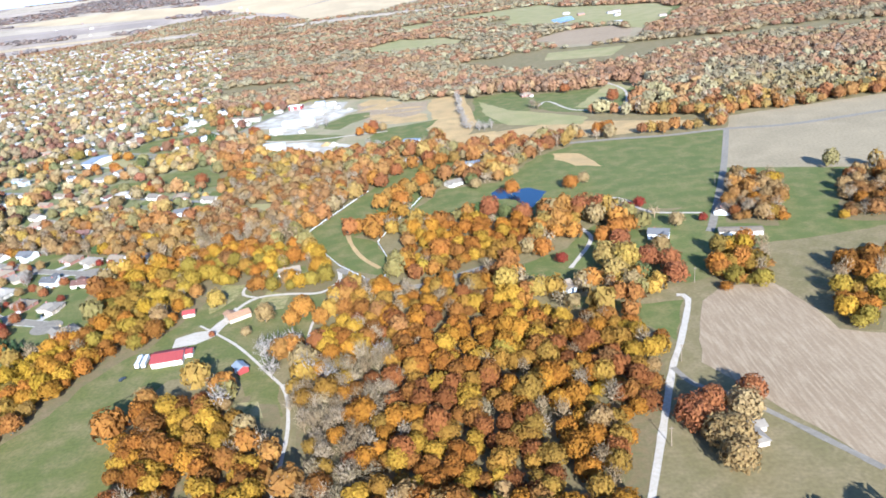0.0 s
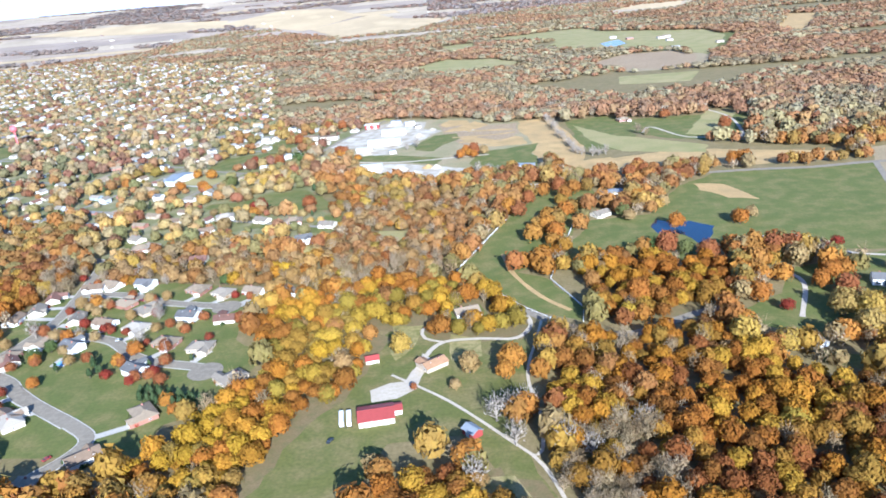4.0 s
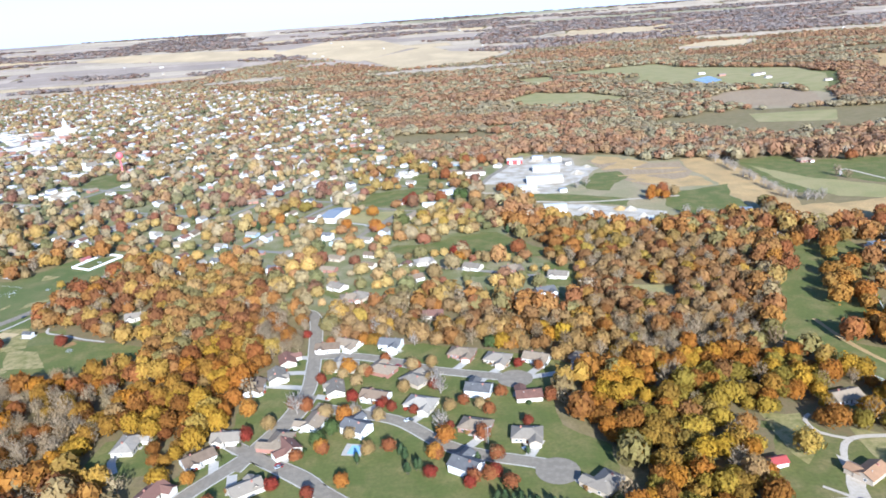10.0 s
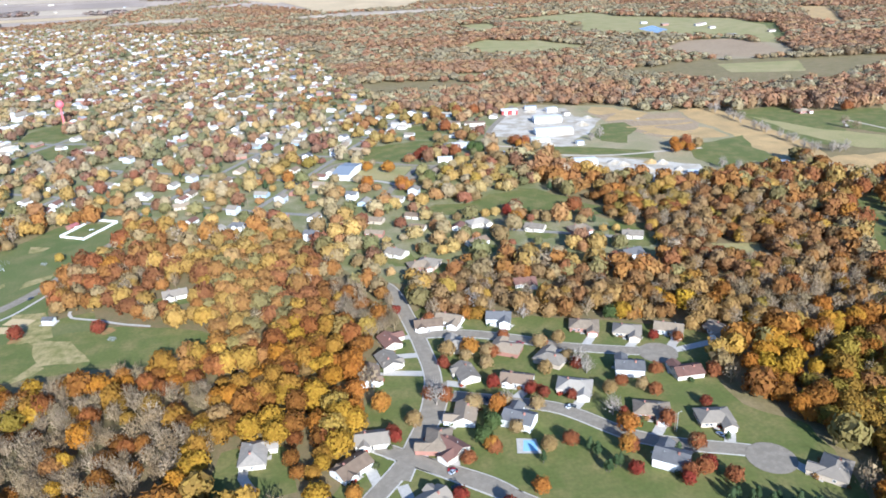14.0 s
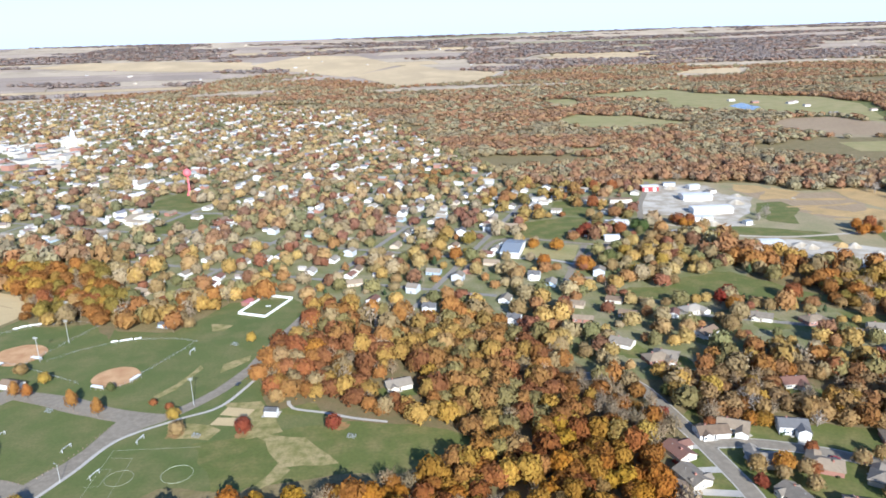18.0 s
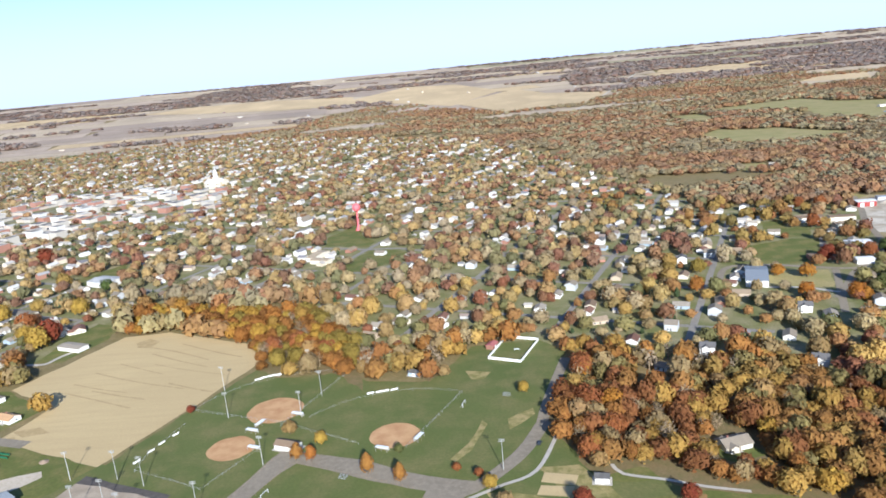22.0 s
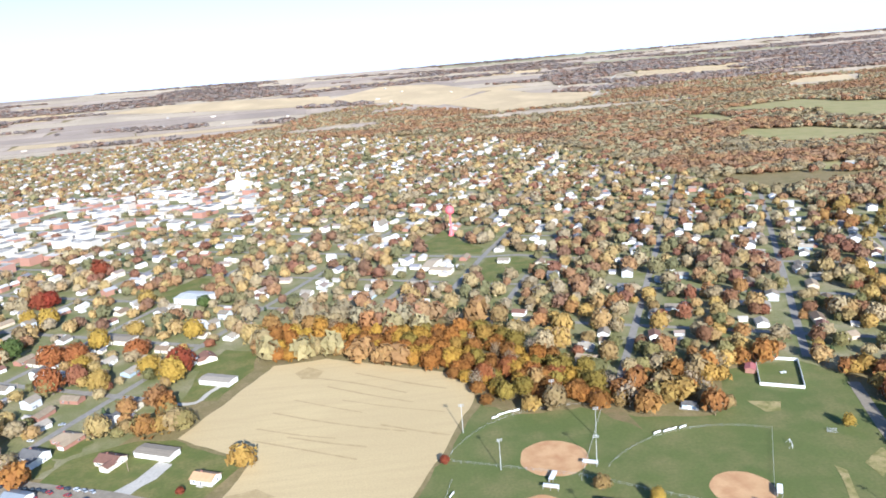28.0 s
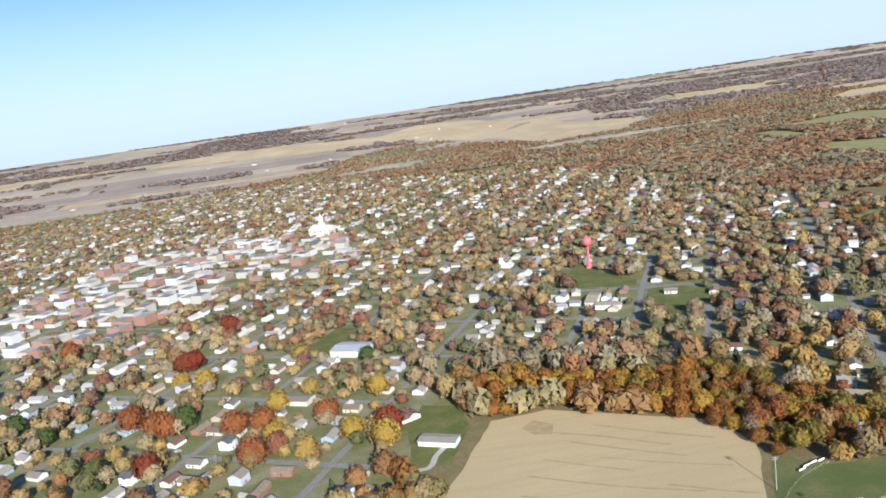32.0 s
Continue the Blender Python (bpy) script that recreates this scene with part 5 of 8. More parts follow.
for k, (x, y) in enumerate([(-847, 1163), (-812, 1143), (-801, 1133), (-886, 1190), (-831, 1236), (-845, 1211)]):
    place_house(TOWNIES, k * 3, x, y, -GA + (0, pi / 2)[k % 2], "houses beside the town")

near_count, far_houses = 0, []
for along, fixed, run in town_streets:
    if along != "u":
        continue
    (ax, ay), (bx, by) = run[0], run[-1]
    n = hypot(bx - ax, by - ay)
    s = 12.0
    while s < n - 8:
        s += rng.uniform(13, 27)
        u = (ax + UX * s) * UX + (ay + UY * s) * UY
        if min(abs(u - q) for q in U_LINES) < 12:
            continue
        for side in (-1, 1):
            o = side * rng.uniform(12, 30)
            x, y = ax + UX * s + VX * o, ay + UY * s + VY * o
            if land(x, y) != 1 or rng.random() < (0.26 if x > -900 and y < 1900 else 0.05 if y < 1400 else 0.3):
                continue
            ang = -GA + (pi / 2 if side < 0 else -pi / 2) + pi + rng.choice((0, 0, pi / 2)) + rng.uniform(-0.2, 0.2)
            if y < 1130 and near_count < 340:
                near_count += 1
                place_house(TOWNIES, rng.randrange(10), x, y, ang, "town houses")
            else:
                far_houses.append((x, y, ang, rng.uniform(9, 15), rng.uniform(8, 10), rng.choice((3, 3, 3.2, 5.5))))
                stamp_disc(x, y, 4.5, 4)
                stamp_disc(x + 2, y - 9, 6, 4)
            if rng.random() < 0.6:
                o2 = side * rng.uniform(30, 40)
                x2, y2 = ax + UX * (s + 8) + VX * o2, ay + UY * (s + 8) + VY * o2
                if land(x2, y2) == 1:
                    far_houses.append((x2, y2, ang + pi / 2, rng.uniform(5, 8), rng.uniform(4, 6), 2.5))
                    stamp_disc(x2, y2, 3, 4)


def tone_word(c):
    """An everyday word for a wall or roof colour."""
    if c[0] > 1.6 * c[2]:
        return "red-brown"
    if c[0] > 1.25 * c[2]:
        return "tan"
    return "white" if c[0] > 0.55 else "light grey" if c[0] > 0.4 else "dark grey"


def one_far_house(out, t, m, k, wall, roof, flat):
    """A far building on its own: walls and a roof under an empty at its foot."""
    kind = "shop_building" if flat else "house"
    root = new(kind)
    foot = out[:4].mean(0)
    root.location = foot
    for what, lo, hi, tris, tint in (("wall", 0, m, t[:k], wall), ("roof", m, len(out), t[k:], roof)):
        me = raw_mesh(what, out[lo:hi] - foot, np.array(tris) - lo, np.array([tint] * (hi - lo)), M_FARHOUSE)
        me.shade_flat()
        new(what, me).parent = root
    text = "flat-roofed %s downtown shop building with a %s roof" if flat else "small %s gabled house with a %s roof among trees"
    tagged(root, text % (tone_word(wall), tone_word(roof)), "shop" if flat else "house", "downtown shops" if flat else "town houses")


def house_mass(name, rows, label, flat=False, single=0):
    """Far small buildings as one joined mesh, each with its own wall and roof colour."""
    V, T, C, n = [], [], [], 0
    near = sorted(hypot(r[0] + 600, r[1] - 300) for r in rows)[single]
    for x, y, ang, w, d, h in rows:
        c, s = cos(ang), sin(ang)
        top = h if flat else h + d * 0.22
        lo = [(-w / 2, -d / 2), (w / 2, -d / 2), (w / 2, d / 2), (-w / 2, d / 2)]
        v = [(a, b, 0) for a, b in lo] + [(a, b, h) for a, b in lo] + ([(-w / 2, 0, top), (w / 2, 0, top)] if not flat else [])
        t = [(0, 1, 5), (0, 5, 4), (1, 2, 6), (1, 6, 5), (2, 3, 7), (2, 7, 6), (3, 0, 4), (3, 4, 7)] + ([] if flat else [(5, 6, 9), (7, 4, 8)])
        wall = rng.choice([(0.66, 0.63, 0.58)] * 3 + [(0.60, 0.53, 0.42), (0.46, 0.45, 0.43), (0.32, 0.17, 0.12), (0.56, 0.47, 0.36)]) if not flat else rng.choice([(0.34, 0.18, 0.13), (0.50, 0.42, 0.34), (0.56, 0.51, 0.43), (0.60, 0.58, 0.54), (0.46, 0.42, 0.36), (0.36, 0.20, 0.15)])
        roof = rng.choice([(0.48, 0.45, 0.41), (0.33, 0.31, 0.29), (0.62, 0.59, 0.55), (0.27, 0.21, 0.17), (0.21, 0.20, 0.21), (0.40, 0.36, 0.31)]) if not flat else rng.choice([(0.36, 0.33, 0.29), (0.28, 0.255, 0.23), (0.52, 0.48, 0.42), (0.18, 0.17, 0.165), (0.36, 0.32, 0.27), (0.24, 0.215, 0.19)])
        m, k = len(v), len(t)
        e = 0.5
        if flat:
            q = [(a * 0.94, b * 0.94, h - 0.5) for a, b in lo]
            v += [(a, b, h) for a, b in lo] + q
            t += [(m, m + 1, m + 5), (m, m + 5, m + 4), (m + 1, m + 2, m + 6), (m + 1, m + 6, m + 5), (m + 2, m + 3, m + 7), (m + 2, m + 7, m + 6), (m + 3, m, m + 4), (m + 3, m + 4, m + 7), (m + 4, m + 5, m + 6), (m + 4, m + 6, m + 7)]
        else:
            low = h - e * 0.44
            v += [(-w / 2 - e, -d / 2 - e, low + 0.15), (w / 2 + e, -d / 2 - e, low + 0.15), (w / 2 + e, 0, top + 0.2), (-w / 2 - e, 0, top + 0.2), (w / 2 + e, d / 2 + e, low + 0.15), (-w / 2 - e, d / 2 + e, low + 0.15)]
            t += [(m, m + 1, m + 2), (m, m + 2, m + 3), (m + 3, m + 2, m + 4), (m + 3, m + 4, m + 5)]
        w_ = np.array(v, float)
        out = np.empty_like(w_)
        out[:, 0], out[:, 1], out[:, 2] = w_[:, 0] * c - w_[:, 1] * s + x, w_[:, 0] * s + w_[:, 1] * c + y, w_[:, 2] + float(rise(y))
        if hypot(x + 600, y - 300) < near:
            one_far_house(out, t, m, k, wall, roof, flat)
            continue
        V.append(out), T.append(np.array(t) + n)
        C.append(np.array([wall] * m + [roof] * (len(v) - m)))
        n += len(v)
    me = raw_mesh(name, np.concatenate(V), np.concatenate(T), np.concatenate(C), M_FARHOUSE)
    me.shade_flat()
    return tagged(new(name, me), label, "houses", kind="stuff")


far_houses += [(x, y, rng.uniform(-0.4, 0.4), rng.uniform(11, 24), rng.uniform(8, 11), 4.0) for x, y in [(353, 2669), (385, 2684), (390, 2568), (348, 2253), (454, 2138), (456, 2064), (421, 1892), (541, 1927), (500, 1726), (652, 2070), (609, 1905), (633, 1913), (379, 2181), (474, 2155), (498, 1753), (638, 1689), (700, 1631)]]
house_mass("far_houses", far_houses, "many small pale houses, garages and sheds across the town", single=18)
for p in SUBURB + TOWNIES:
    hide_away(p)

# ---- downtown blocks of flat-roofed shops ----
shops = []
for iv in range(-2400, -1560, 19):
    for iu in range(480, 1260, 21):
        x, y = grid_xy(iu, iv)
        if land(x, y) == 2 and min(abs(iu - q) for q in U_LINES) > 12 and min(abs(iv - q) for q in V_LINES) > 12 and rng.random() < 0.62:
            shops.append((x, y, -GA, rng.uniform(16, 20), rng.uniform(17, 22), rng.choice((4.5, 5, 6, 8, 9, 11))))
house_mass("downtown_shops", shops, "rows of flat-roofed brick and white shop buildings downtown", True, single=150)


# ---- landmark: water tower ----
tx, ty = [(-891, 1307)][0]
tower = new("water_tower")
tower.location, tower.scale = (tx, ty, 0), (0.8, 0.8, 0.86)
tagged(tower, "faded red ball-topped water tower on a flared pedestal", "water tower")
part("pedestal", lathe([(5.2, 0.05), (4.2, 2.5), (2.6, 6), (1.6, 10), (1.4, 20), (1.4, 29), (2.2, 31.5)], 24), M_PINK, tower)
part("tank", lathe([(1.8, 31), (4.0, 31.8), (6.0, 33.5), (6.9, 36), (6.9, 38), (6.0, 40.6), (4.0, 42.6), (1.6, 43.6), (0.6, 43.8)], 28), M_PINK, tower)
part("top_rail", tube(bmesh.new(), [(2.2 * cos(a), 2.2 * sin(a), 44.2) for a in np.linspace(0, 2 * pi, 17)], [0.08] * 17, 4, False), M_POLE, tower)
part("ladder", boxes((1.5, -0.3, 1, 1.62, 0.3, 30)), M_POLE, tower)

# ---- landmark: domed stone courthouse ----
cx, cy = [(-1259, 1846)][0]
court = new("courthouse")
court.location, court.rotation_euler = (cx, cy, 0), (0, 0, -GA)
tagged(court, "cream limestone courthouse with a white domed clock tower", "courthouse")
part("main_block", boxes((-21, -14, 0.05, 21, 14, 13), (-22, -15, 13, 22, 15, 14.2), (-7, -17, 0.05, 7, 17, 15.5), (-24, -6, 0.05, 24, 6, 15)), M_STONE, court)
bw, br = bmesh.new(), bmesh.new()
gable(bw, br, -20, 20, -12, 12, 14.2, 0.35, 0.8, z0=14.2)
part("roof_gable", bw, M_STONE, court)
part("roof", br, M_FLATROOF, court, "pale hipped roof")
part("tower_base", boxes((-5, -5, 14, 5, 5, 22), (-5.6, -5.6, 22, 5.6, 5.6, 23)), M_STONE, court)
part("drum", lathe([(4.4, 23), (4.4, 29), (4.8, 29.2), (4.8, 30)], 16), M_WHITE, court, "white columned drum")
part("dome", lathe([(4.5, 30), (4.2, 32), (3.2, 34.2), (1.7, 35.6), (1.2, 36), (1.1, 38.4), (0.7, 39), (0.15, 42.5), (0.05, 44)], 20), M_WHITE, court, "white dome with a spire")
for fx in range(-18, 19, 6):
    for fz in (2.5, 8):
        window(court, fx, -14 - (3.01 if abs(fx) < 7 else 0), fz, 2.0, 3.2, "s")

# church spire in the town
for (sx_, sy_), hh in ((([(-1346, 1814)][0]), 24), (([(-981, 1383)][0]), 22)):
    ch = new("church")
    ch.location, ch.rotation_euler = (sx_, sy_, 0), (0, 0, -GA)
    tagged(ch, "white church with a pointed steeple", "church")
    bw, br = bmesh.new(), bmesh.new()
    gable(bw, br, -6, 6, -12, 12, 6, 0.9, along="y")
    part("wall", bw, M_WHITE, ch)
    part("roof", br, ROOFS[0], ch)
    part("steeple_base", boxes((-2.2, -14, 0.05, 2.2, -9.6, 13)), M_WHITE, ch)
    part("spire", lathe([(2.6, 13), (1.2, 18), (0.1, hh)], 8), ROOFS[0], ch).location = (0, -11.8, 0)


# ---- sheds, barns and yards ----
def shed(name, x, y, ang, w, d, h, roof, wall, label, pitch=0.3, doors=2, category="barn"):
    ob = new(name)
    ob.location, ob.rotation_euler = (x, y, 0.16), (0, 0, ang)
    tagged(ob, label, category)
    bw, br = bmesh.new(), bmesh.new()
    gable(bw, br, -w / 2, w / 2, -d / 2, d / 2, h, pitch, 0.5)
    part("wall", bw, wall, ob)
    part("roof", br, roof, ob)
    for k in range(int(w / 3)):
        xx = -w / 2 + (k + 0.5) * w / int(w / 3)
        slope = [(xx - 0.05, -d / 2 - 0.5, h - 0.5 * pitch + 0.27), (xx + 0.05, -d / 2 - 0.5, h - 0.5 * pitch + 0.27), (xx + 0.05, 0, h + d / 2 * pitch + 0.27), (xx - 0.05, 0, h + d / 2 * pitch + 0.27)]
        if w > 20:
            bm = bmesh.new()
            lo, hi_ = [bm.verts.new(p) for p in slope], [bm.verts.new((p[0], p[1], p[2] + 0.08)) for p in slope]
            bm.faces.new(hi_)
            for q in range(4):
                bm.faces.new((lo[q], lo[(q + 1) % 4], hi_[(q + 1) % 4], hi_[q]))
            part("roof_seam", bm, roof, ob)
    for k in range(doors):
        xx = -w / 2 + (k + 0.5) * w / doors
        part("sliding_door", boxes((xx - min(2, h * 0.4), -d / 2 - 0.08, 0.02, xx + min(2, h * 0.4), -d / 2, h * 0.8)), M_WHITE, ob, "white sliding door")
    part("ridge_cap", boxes((-w / 2 - 0.5, -0.2, h + d / 2 * pitch + 0.22, w / 2 + 0.5, 0.2, h + d / 2 * pitch + 0.33)), roof, ob)
    stamp_disc(x, y, max(w, d) / 2, 4)
    return ob


def between(p, q):
    return (p[0] + q[0]) / 2, (p[1] + q[1]) / 2, atan2(q[1] - p[1], q[0] - p[0]), hypot(q[0] - p[0], q[1] - p[1])


# the farm with the red barn
bx, by, ba, bl = between(*[(-200, 389), (-185, 391)])
shed("barn", bx, by, ba, 19, 14.5, 3.6, M_REDMETAL, WALLS[1], "long cream barn with a red sheet-metal roof")
lx, ly = [(-186, 394)][0]
shed("lean_to", lx + 3, ly + 1, ba, 8, 7, 3.0, M_REDMETAL, WALLS[1], "small lean-to with a red roof against the barn", doors=1, category="shed")
for p in [(-211, 389), (-207, 389)]:
    ob = new("box_trailer")
    ob.location, ob.rotation_euler = (*p, 0.16), (0, 0, ba)
    tagged(ob, "long white box trailer parked beside the barn", "trailer", "trailers by the barn")
    part("box", boxes((-1.2, -6, 0.9, 1.2, 6, 3.4)), M_WHITE, ob)
    for wx in (-1.2, 1.2):
        for wy in (-5.5, -4.2):
            part("wheel", tube(bmesh.new(), [(wx - 0.15, wy, 0.5), (wx + 0.15, wy, 0.5)], [0.5, 0.5], 10), M_BLACK, ob)
    part("landing_leg", boxes((-0.9, 4, 0, -0.7, 4.2, 1.0), (0.7, 4, 0, 0.9, 4.2, 1.0)), M_BLACK, ob)
sx_, sy_ = [(-200, 452)][0]
shed("shed", sx_, sy_, 0.2, 8, 6, 2.6, M_REDMETAL, WALLS[1], "small cream shed with a red roof on the lawn", 0.5, 1, "shed")
sx_, sy_ = [(-142, 369)][0]
shed("small_barn", sx_, sy_, -0.9, 8.5, 6.5, 3.4, M_GREYMETAL, plain("barn_red", (0.34, 0.06, 0.05), 0.8), "red barn with a bare metal roof beside the lane", 0.5, 1)
hx, hy = [(-162, 440)][0]
farmhouse = make_house(15, 9, 3.0, "ell", shingle("shingle_sand", (0.33, 0.19, 0.10)), WALLS[2], "one-storey farmhouse with a sandy tan shingle roof")
farmhouse.matrix_world = pose(hx, hy, 0.14, 0, 0, 215)

sand_house = make_house(14, 9, 2.9, "plain", shingle("shingle_buff", (0.44, 0.27, 0.14)), WALLS[0], "small white house with a buff orange shingle roof", garage=False)
sand_house.matrix_world = pose(-1071, 788, 0.14, 0, 0, -24)

# the fairground sheds
p = [(-1097, 730), (-1043, 704), (-1038, 714), (-1040, 636), (-1027, 630), (-1003, 681), (-1071, 653), (-1063, 668)]
x, y, a, l = between(p[0], p[1])
shed("fair_shed", x - 6 * sin(a), y + 6 * cos(a), a, l, 15, 4.6, M_GREYMETAL, WALLS[2], "long pinkish shed with a pale blue metal roof", 0.35, 3)
x, y, a, l = between(p[4], p[5])
shed("fair_shed", x - 6 * sin(a), y + 6 * cos(a), a, l, 13, 4.4, M_GREYMETAL, WALLS[2], "long tan livestock shed with a pale blue metal roof", 0.35, 2)
x, y, a, l = between(p[6], p[7])
shed("fair_shed", x - 16, y + 4, a + 0.0, 42, 17, 5.0, M_GREYMETAL, WALLS[0], "broad white shed with a pale metal roof", 0.3, 2)
patch("fair_yard", [(-1114, 700), (-1097, 706), (-1084, 714), (-1069, 710), (-1044, 704), (-1030, 707), (-1008, 715), (-1004, 708), (-1011, 699), (-1028, 687), (-1038, 671), (-1041, 650), (-1050, 636), (-1074, 628), (-1100, 650)], 0.12, M_GRAVEL, "pale gravel yard between the sheds", category="yard")
patch("shed_drive", [(-1125, 782), (-1113, 799), (-1105, 815), (-1095, 810), (-1101, 797), (-1114, 777)], 0.13, M_CONCRETE, "white concrete drive", category="driveway")


def vehicle(x, y, ang, paint, label, long=4.6, tall=1.45, group="parked cars"):
    ob = new("car")
    ob.location, ob.rotation_euler = (x, y, 0.19), (0, 0, ang)
    tagged(ob, label, "car", group)
    w = 0.9
    bm = boxes((-long / 2, -w, 0.35, long / 2, w, 0.85))
    bmesh.ops.bevel(bm, geom=bm.edges[:], offset=0.12, segments=1)
    part("body", bm, paint, ob)
    bm = bmesh.new()
    v = box(bm, -long * 0.34, -w * 0.92, 0.85, long * 0.2, w * 0.92, tall)
    for q in v[4:]:
        q.co.x *= 0.72
        q.co.y *= 0.82
    part("cabin", bm, M_GLASS, ob, "dark glazed cabin")
    part("roof_panel", boxes((-long * 0.24, -w * 0.74, tall - 0.01, long * 0.14, w * 0.74, tall + 0.05)), paint, ob)
    for wx in (-long * 0.31, long * 0.31):
        for wy in (-w, w):
            part("wheel", tube(bmesh.new(), [(wx, wy - 0.1, 0.33), (wx, wy + 0.1, 0.33)], [0.33, 0.33], 10), M_BLACK, ob)
    return ob


CARS = [(0, "white car parked on the tarmac"), (1, "dark grey car parked in a row"), (2, "red car parked by the road"), (3, "silver car parked by the road")]
for t_, pts, ang in ((0, [(-810, 594), (-838, 606), (-713, 703)], 1.1), (1, [(-1146, 788), (-1134, 782), (-1123, 777), (-1113, 771), (-1104, 768), (-1097, 766), (-1073, 762), (-1123, 753), (-1120, 755), (-1116, 758), (-1116, 723), (-1114, 725)], 2.7), (2, [(-381, 510), (-447, 472)], 2.7), (3, [(-447, 461)], 0.3), (3, [(-364, 375), (-215, 372)], 1.0),
                     (3, [(-1204, 807), (-1202, 811), (-1201, 814), (-1191, 805), (-1187, 805), (-1183, 803), (-1179, 801), (-1175, 800), (-1170, 798), (-1166, 797), (-1162, 795), (-1158, 793), (-1154, 797), (-1149, 795), (-1143, 793), (-1138, 791), (-1133, 789), (-1206, 801), (-1207, 797), (-1173, 792), (-1165, 790)], 2.5)):
    for x, y in pts:
        k, lab = CARS[rng.choice((0, 1, 1, 3, 2))]
        vehicle(x, y, ang + rng.uniform(-0.1, 0.1), M_CARS[k], lab)
patch("car_park", [(-1214, 806), (-1203, 818), (-1190, 814), (-1132, 791), (-1110, 778), (-1115, 773), (-1200, 786), (-1214, 791)], 0.135, M_ASPHALT, "grey asphalt car park with rows of cars", 0.5, category="car park")
shed("low_office", -1173, 788, -0.4, 15, 10, 3.4, M_GREYMETAL, WALLS[0], "low white building with a dark grey roof beside parked cars", 0.35, 1, "building")
patch("verge_grass", [(-1219, 804), (-1201, 800), (-1165, 790), (-1119, 770), (-1111, 745), (-1217, 762)], 0.105, M_LAWN, "mown grass with cars parked on it", category="lawn")


def wheel(ob, x, y, r, w=0.25):
    tyre = part("wheel", tube(bmesh.new(), [(x, y - w, r), (x, y + w, r)], [r, r], 12), M_BLACK, ob, "black farm tyre")
    side = 1 if y > 0 else -1
    part("hub", tube(bmesh.new(), [(x, y + side * (w - 0.02), r), (x, y + side * (w + 0.05), r)], [r * 0.5, r * 0.45], 8), M_HUB, tyre, "yellow hub")


def tractor(x, y, ang):
    ob = new("tractor")
    ob.location, ob.rotation_euler = (x, y, 0.14), (0, 0, ang)
    tagged(ob, "green farm tractor with yellow hubs parked on the gravel", "tractor", "green machinery")
    bm = boxes((0.2, -0.55, 0.9, 2.6, 0.55, 1.9))
    bmesh.ops.bevel(bm, geom=bm.edges[:], offset=0.14, segments=1)
    part("bonnet", bm, M_MACHINE, ob)
    part("cab_glass", boxes((-1.3, -0.8, 1.2, 0.2, 0.8, 2.75)), M_GLASS, ob, "dark cab glass")
    part("cab_roof", boxes((-1.5, -0.9, 2.76, 0.35, 0.9, 2.95)), M_MACHINE, ob)
    part("exhaust", tube(bmesh.new(), [(1.2, 0.3, 1.8), (1.2, 0.3, 2.8)], [0.06, 0.06], 6), M_BLACK, ob)
    for side in (-1, 1):
        part("mudguard", boxes((-1.7, side * 1.1 - 0.3, 1.85, -0.2, side * 1.1 + 0.3, 1.95)), M_MACHINE, ob)
        wheel(ob, -1.0, side * 1.1, 0.95)
        wheel(ob, 2.0, side * 1.0, 0.62, 0.2)


def combine(x, y, ang):
    ob = new("combine_harvester")
    ob.location, ob.rotation_euler = (x, y, 0.14), (0, 0, ang)
    tagged(ob, "large green combine harvester standing on the gravel", "combine", "green machinery")
    bm = boxes((-3.6, -1.5, 1.2, 2.2, 1.5, 3.6))
    bmesh.ops.bevel(bm, geom=bm.edges[:], offset=0.3, segments=1)
    part("body", bm, M_MACHINE, ob)
    part("grain_tank", boxes((-2.4, -1.3, 3.6, 0.8, 1.3, 4.0)), M_MACHINE, ob)
    part("cab_glass", boxes((2.2, -1.0, 1.9, 3.6, 1.0, 3.5)), M_GLASS, ob, "dark cab glass")
    part("unloading_auger", tube(bmesh.new(), [(0.5, 1.6, 3.4), (-4.4, 1.9, 3.7)], [0.2, 0.18], 8), M_MACHINE, ob)
    part("header", boxes((4.0, -3.0, 0.3, 5.4, 3.0, 1.1)), M_MACHINE, ob, "wide green cutting header")
    for side in (-1, 1):
        wheel(ob, 1.6, side * 1.7, 0.95, 0.35)
        wheel(ob, -2.8, side * 1.4, 0.6)


def implement(x, y, ang, wide):
    """A towed frame with tool bars and small wheels."""
    ob = new("farm_implement")
    ob.location, ob.rotation_euler = (x, y, 0.14), (0, 0, ang)
    tagged(ob, "towed green farm implement with rows of tines", "implement", "green machinery")
    part("drawbar", boxes((0, -0.12, 0.5, 3.2, 0.12, 0.75)), M_MACHINE, ob)
    for bar in (0.0, -1.2, -2.4):
        part("tool_bar", boxes((bar - 0.12, -wide, 0.7, bar + 0.12, wide, 0.95)), M_MACHINE, ob)
        for k in range(int(wide * 2)):
            part("tine", boxes((bar - 0.2, -wide + k + 0.45, 0.05, bar + 0.05, -wide + k + 0.6, 0.7)), M_BLACK, ob)
    for yy in (-wide * 0.6, wide * 0.6):
        wheel(ob, -1.2, yy, 0.45, 0.15)


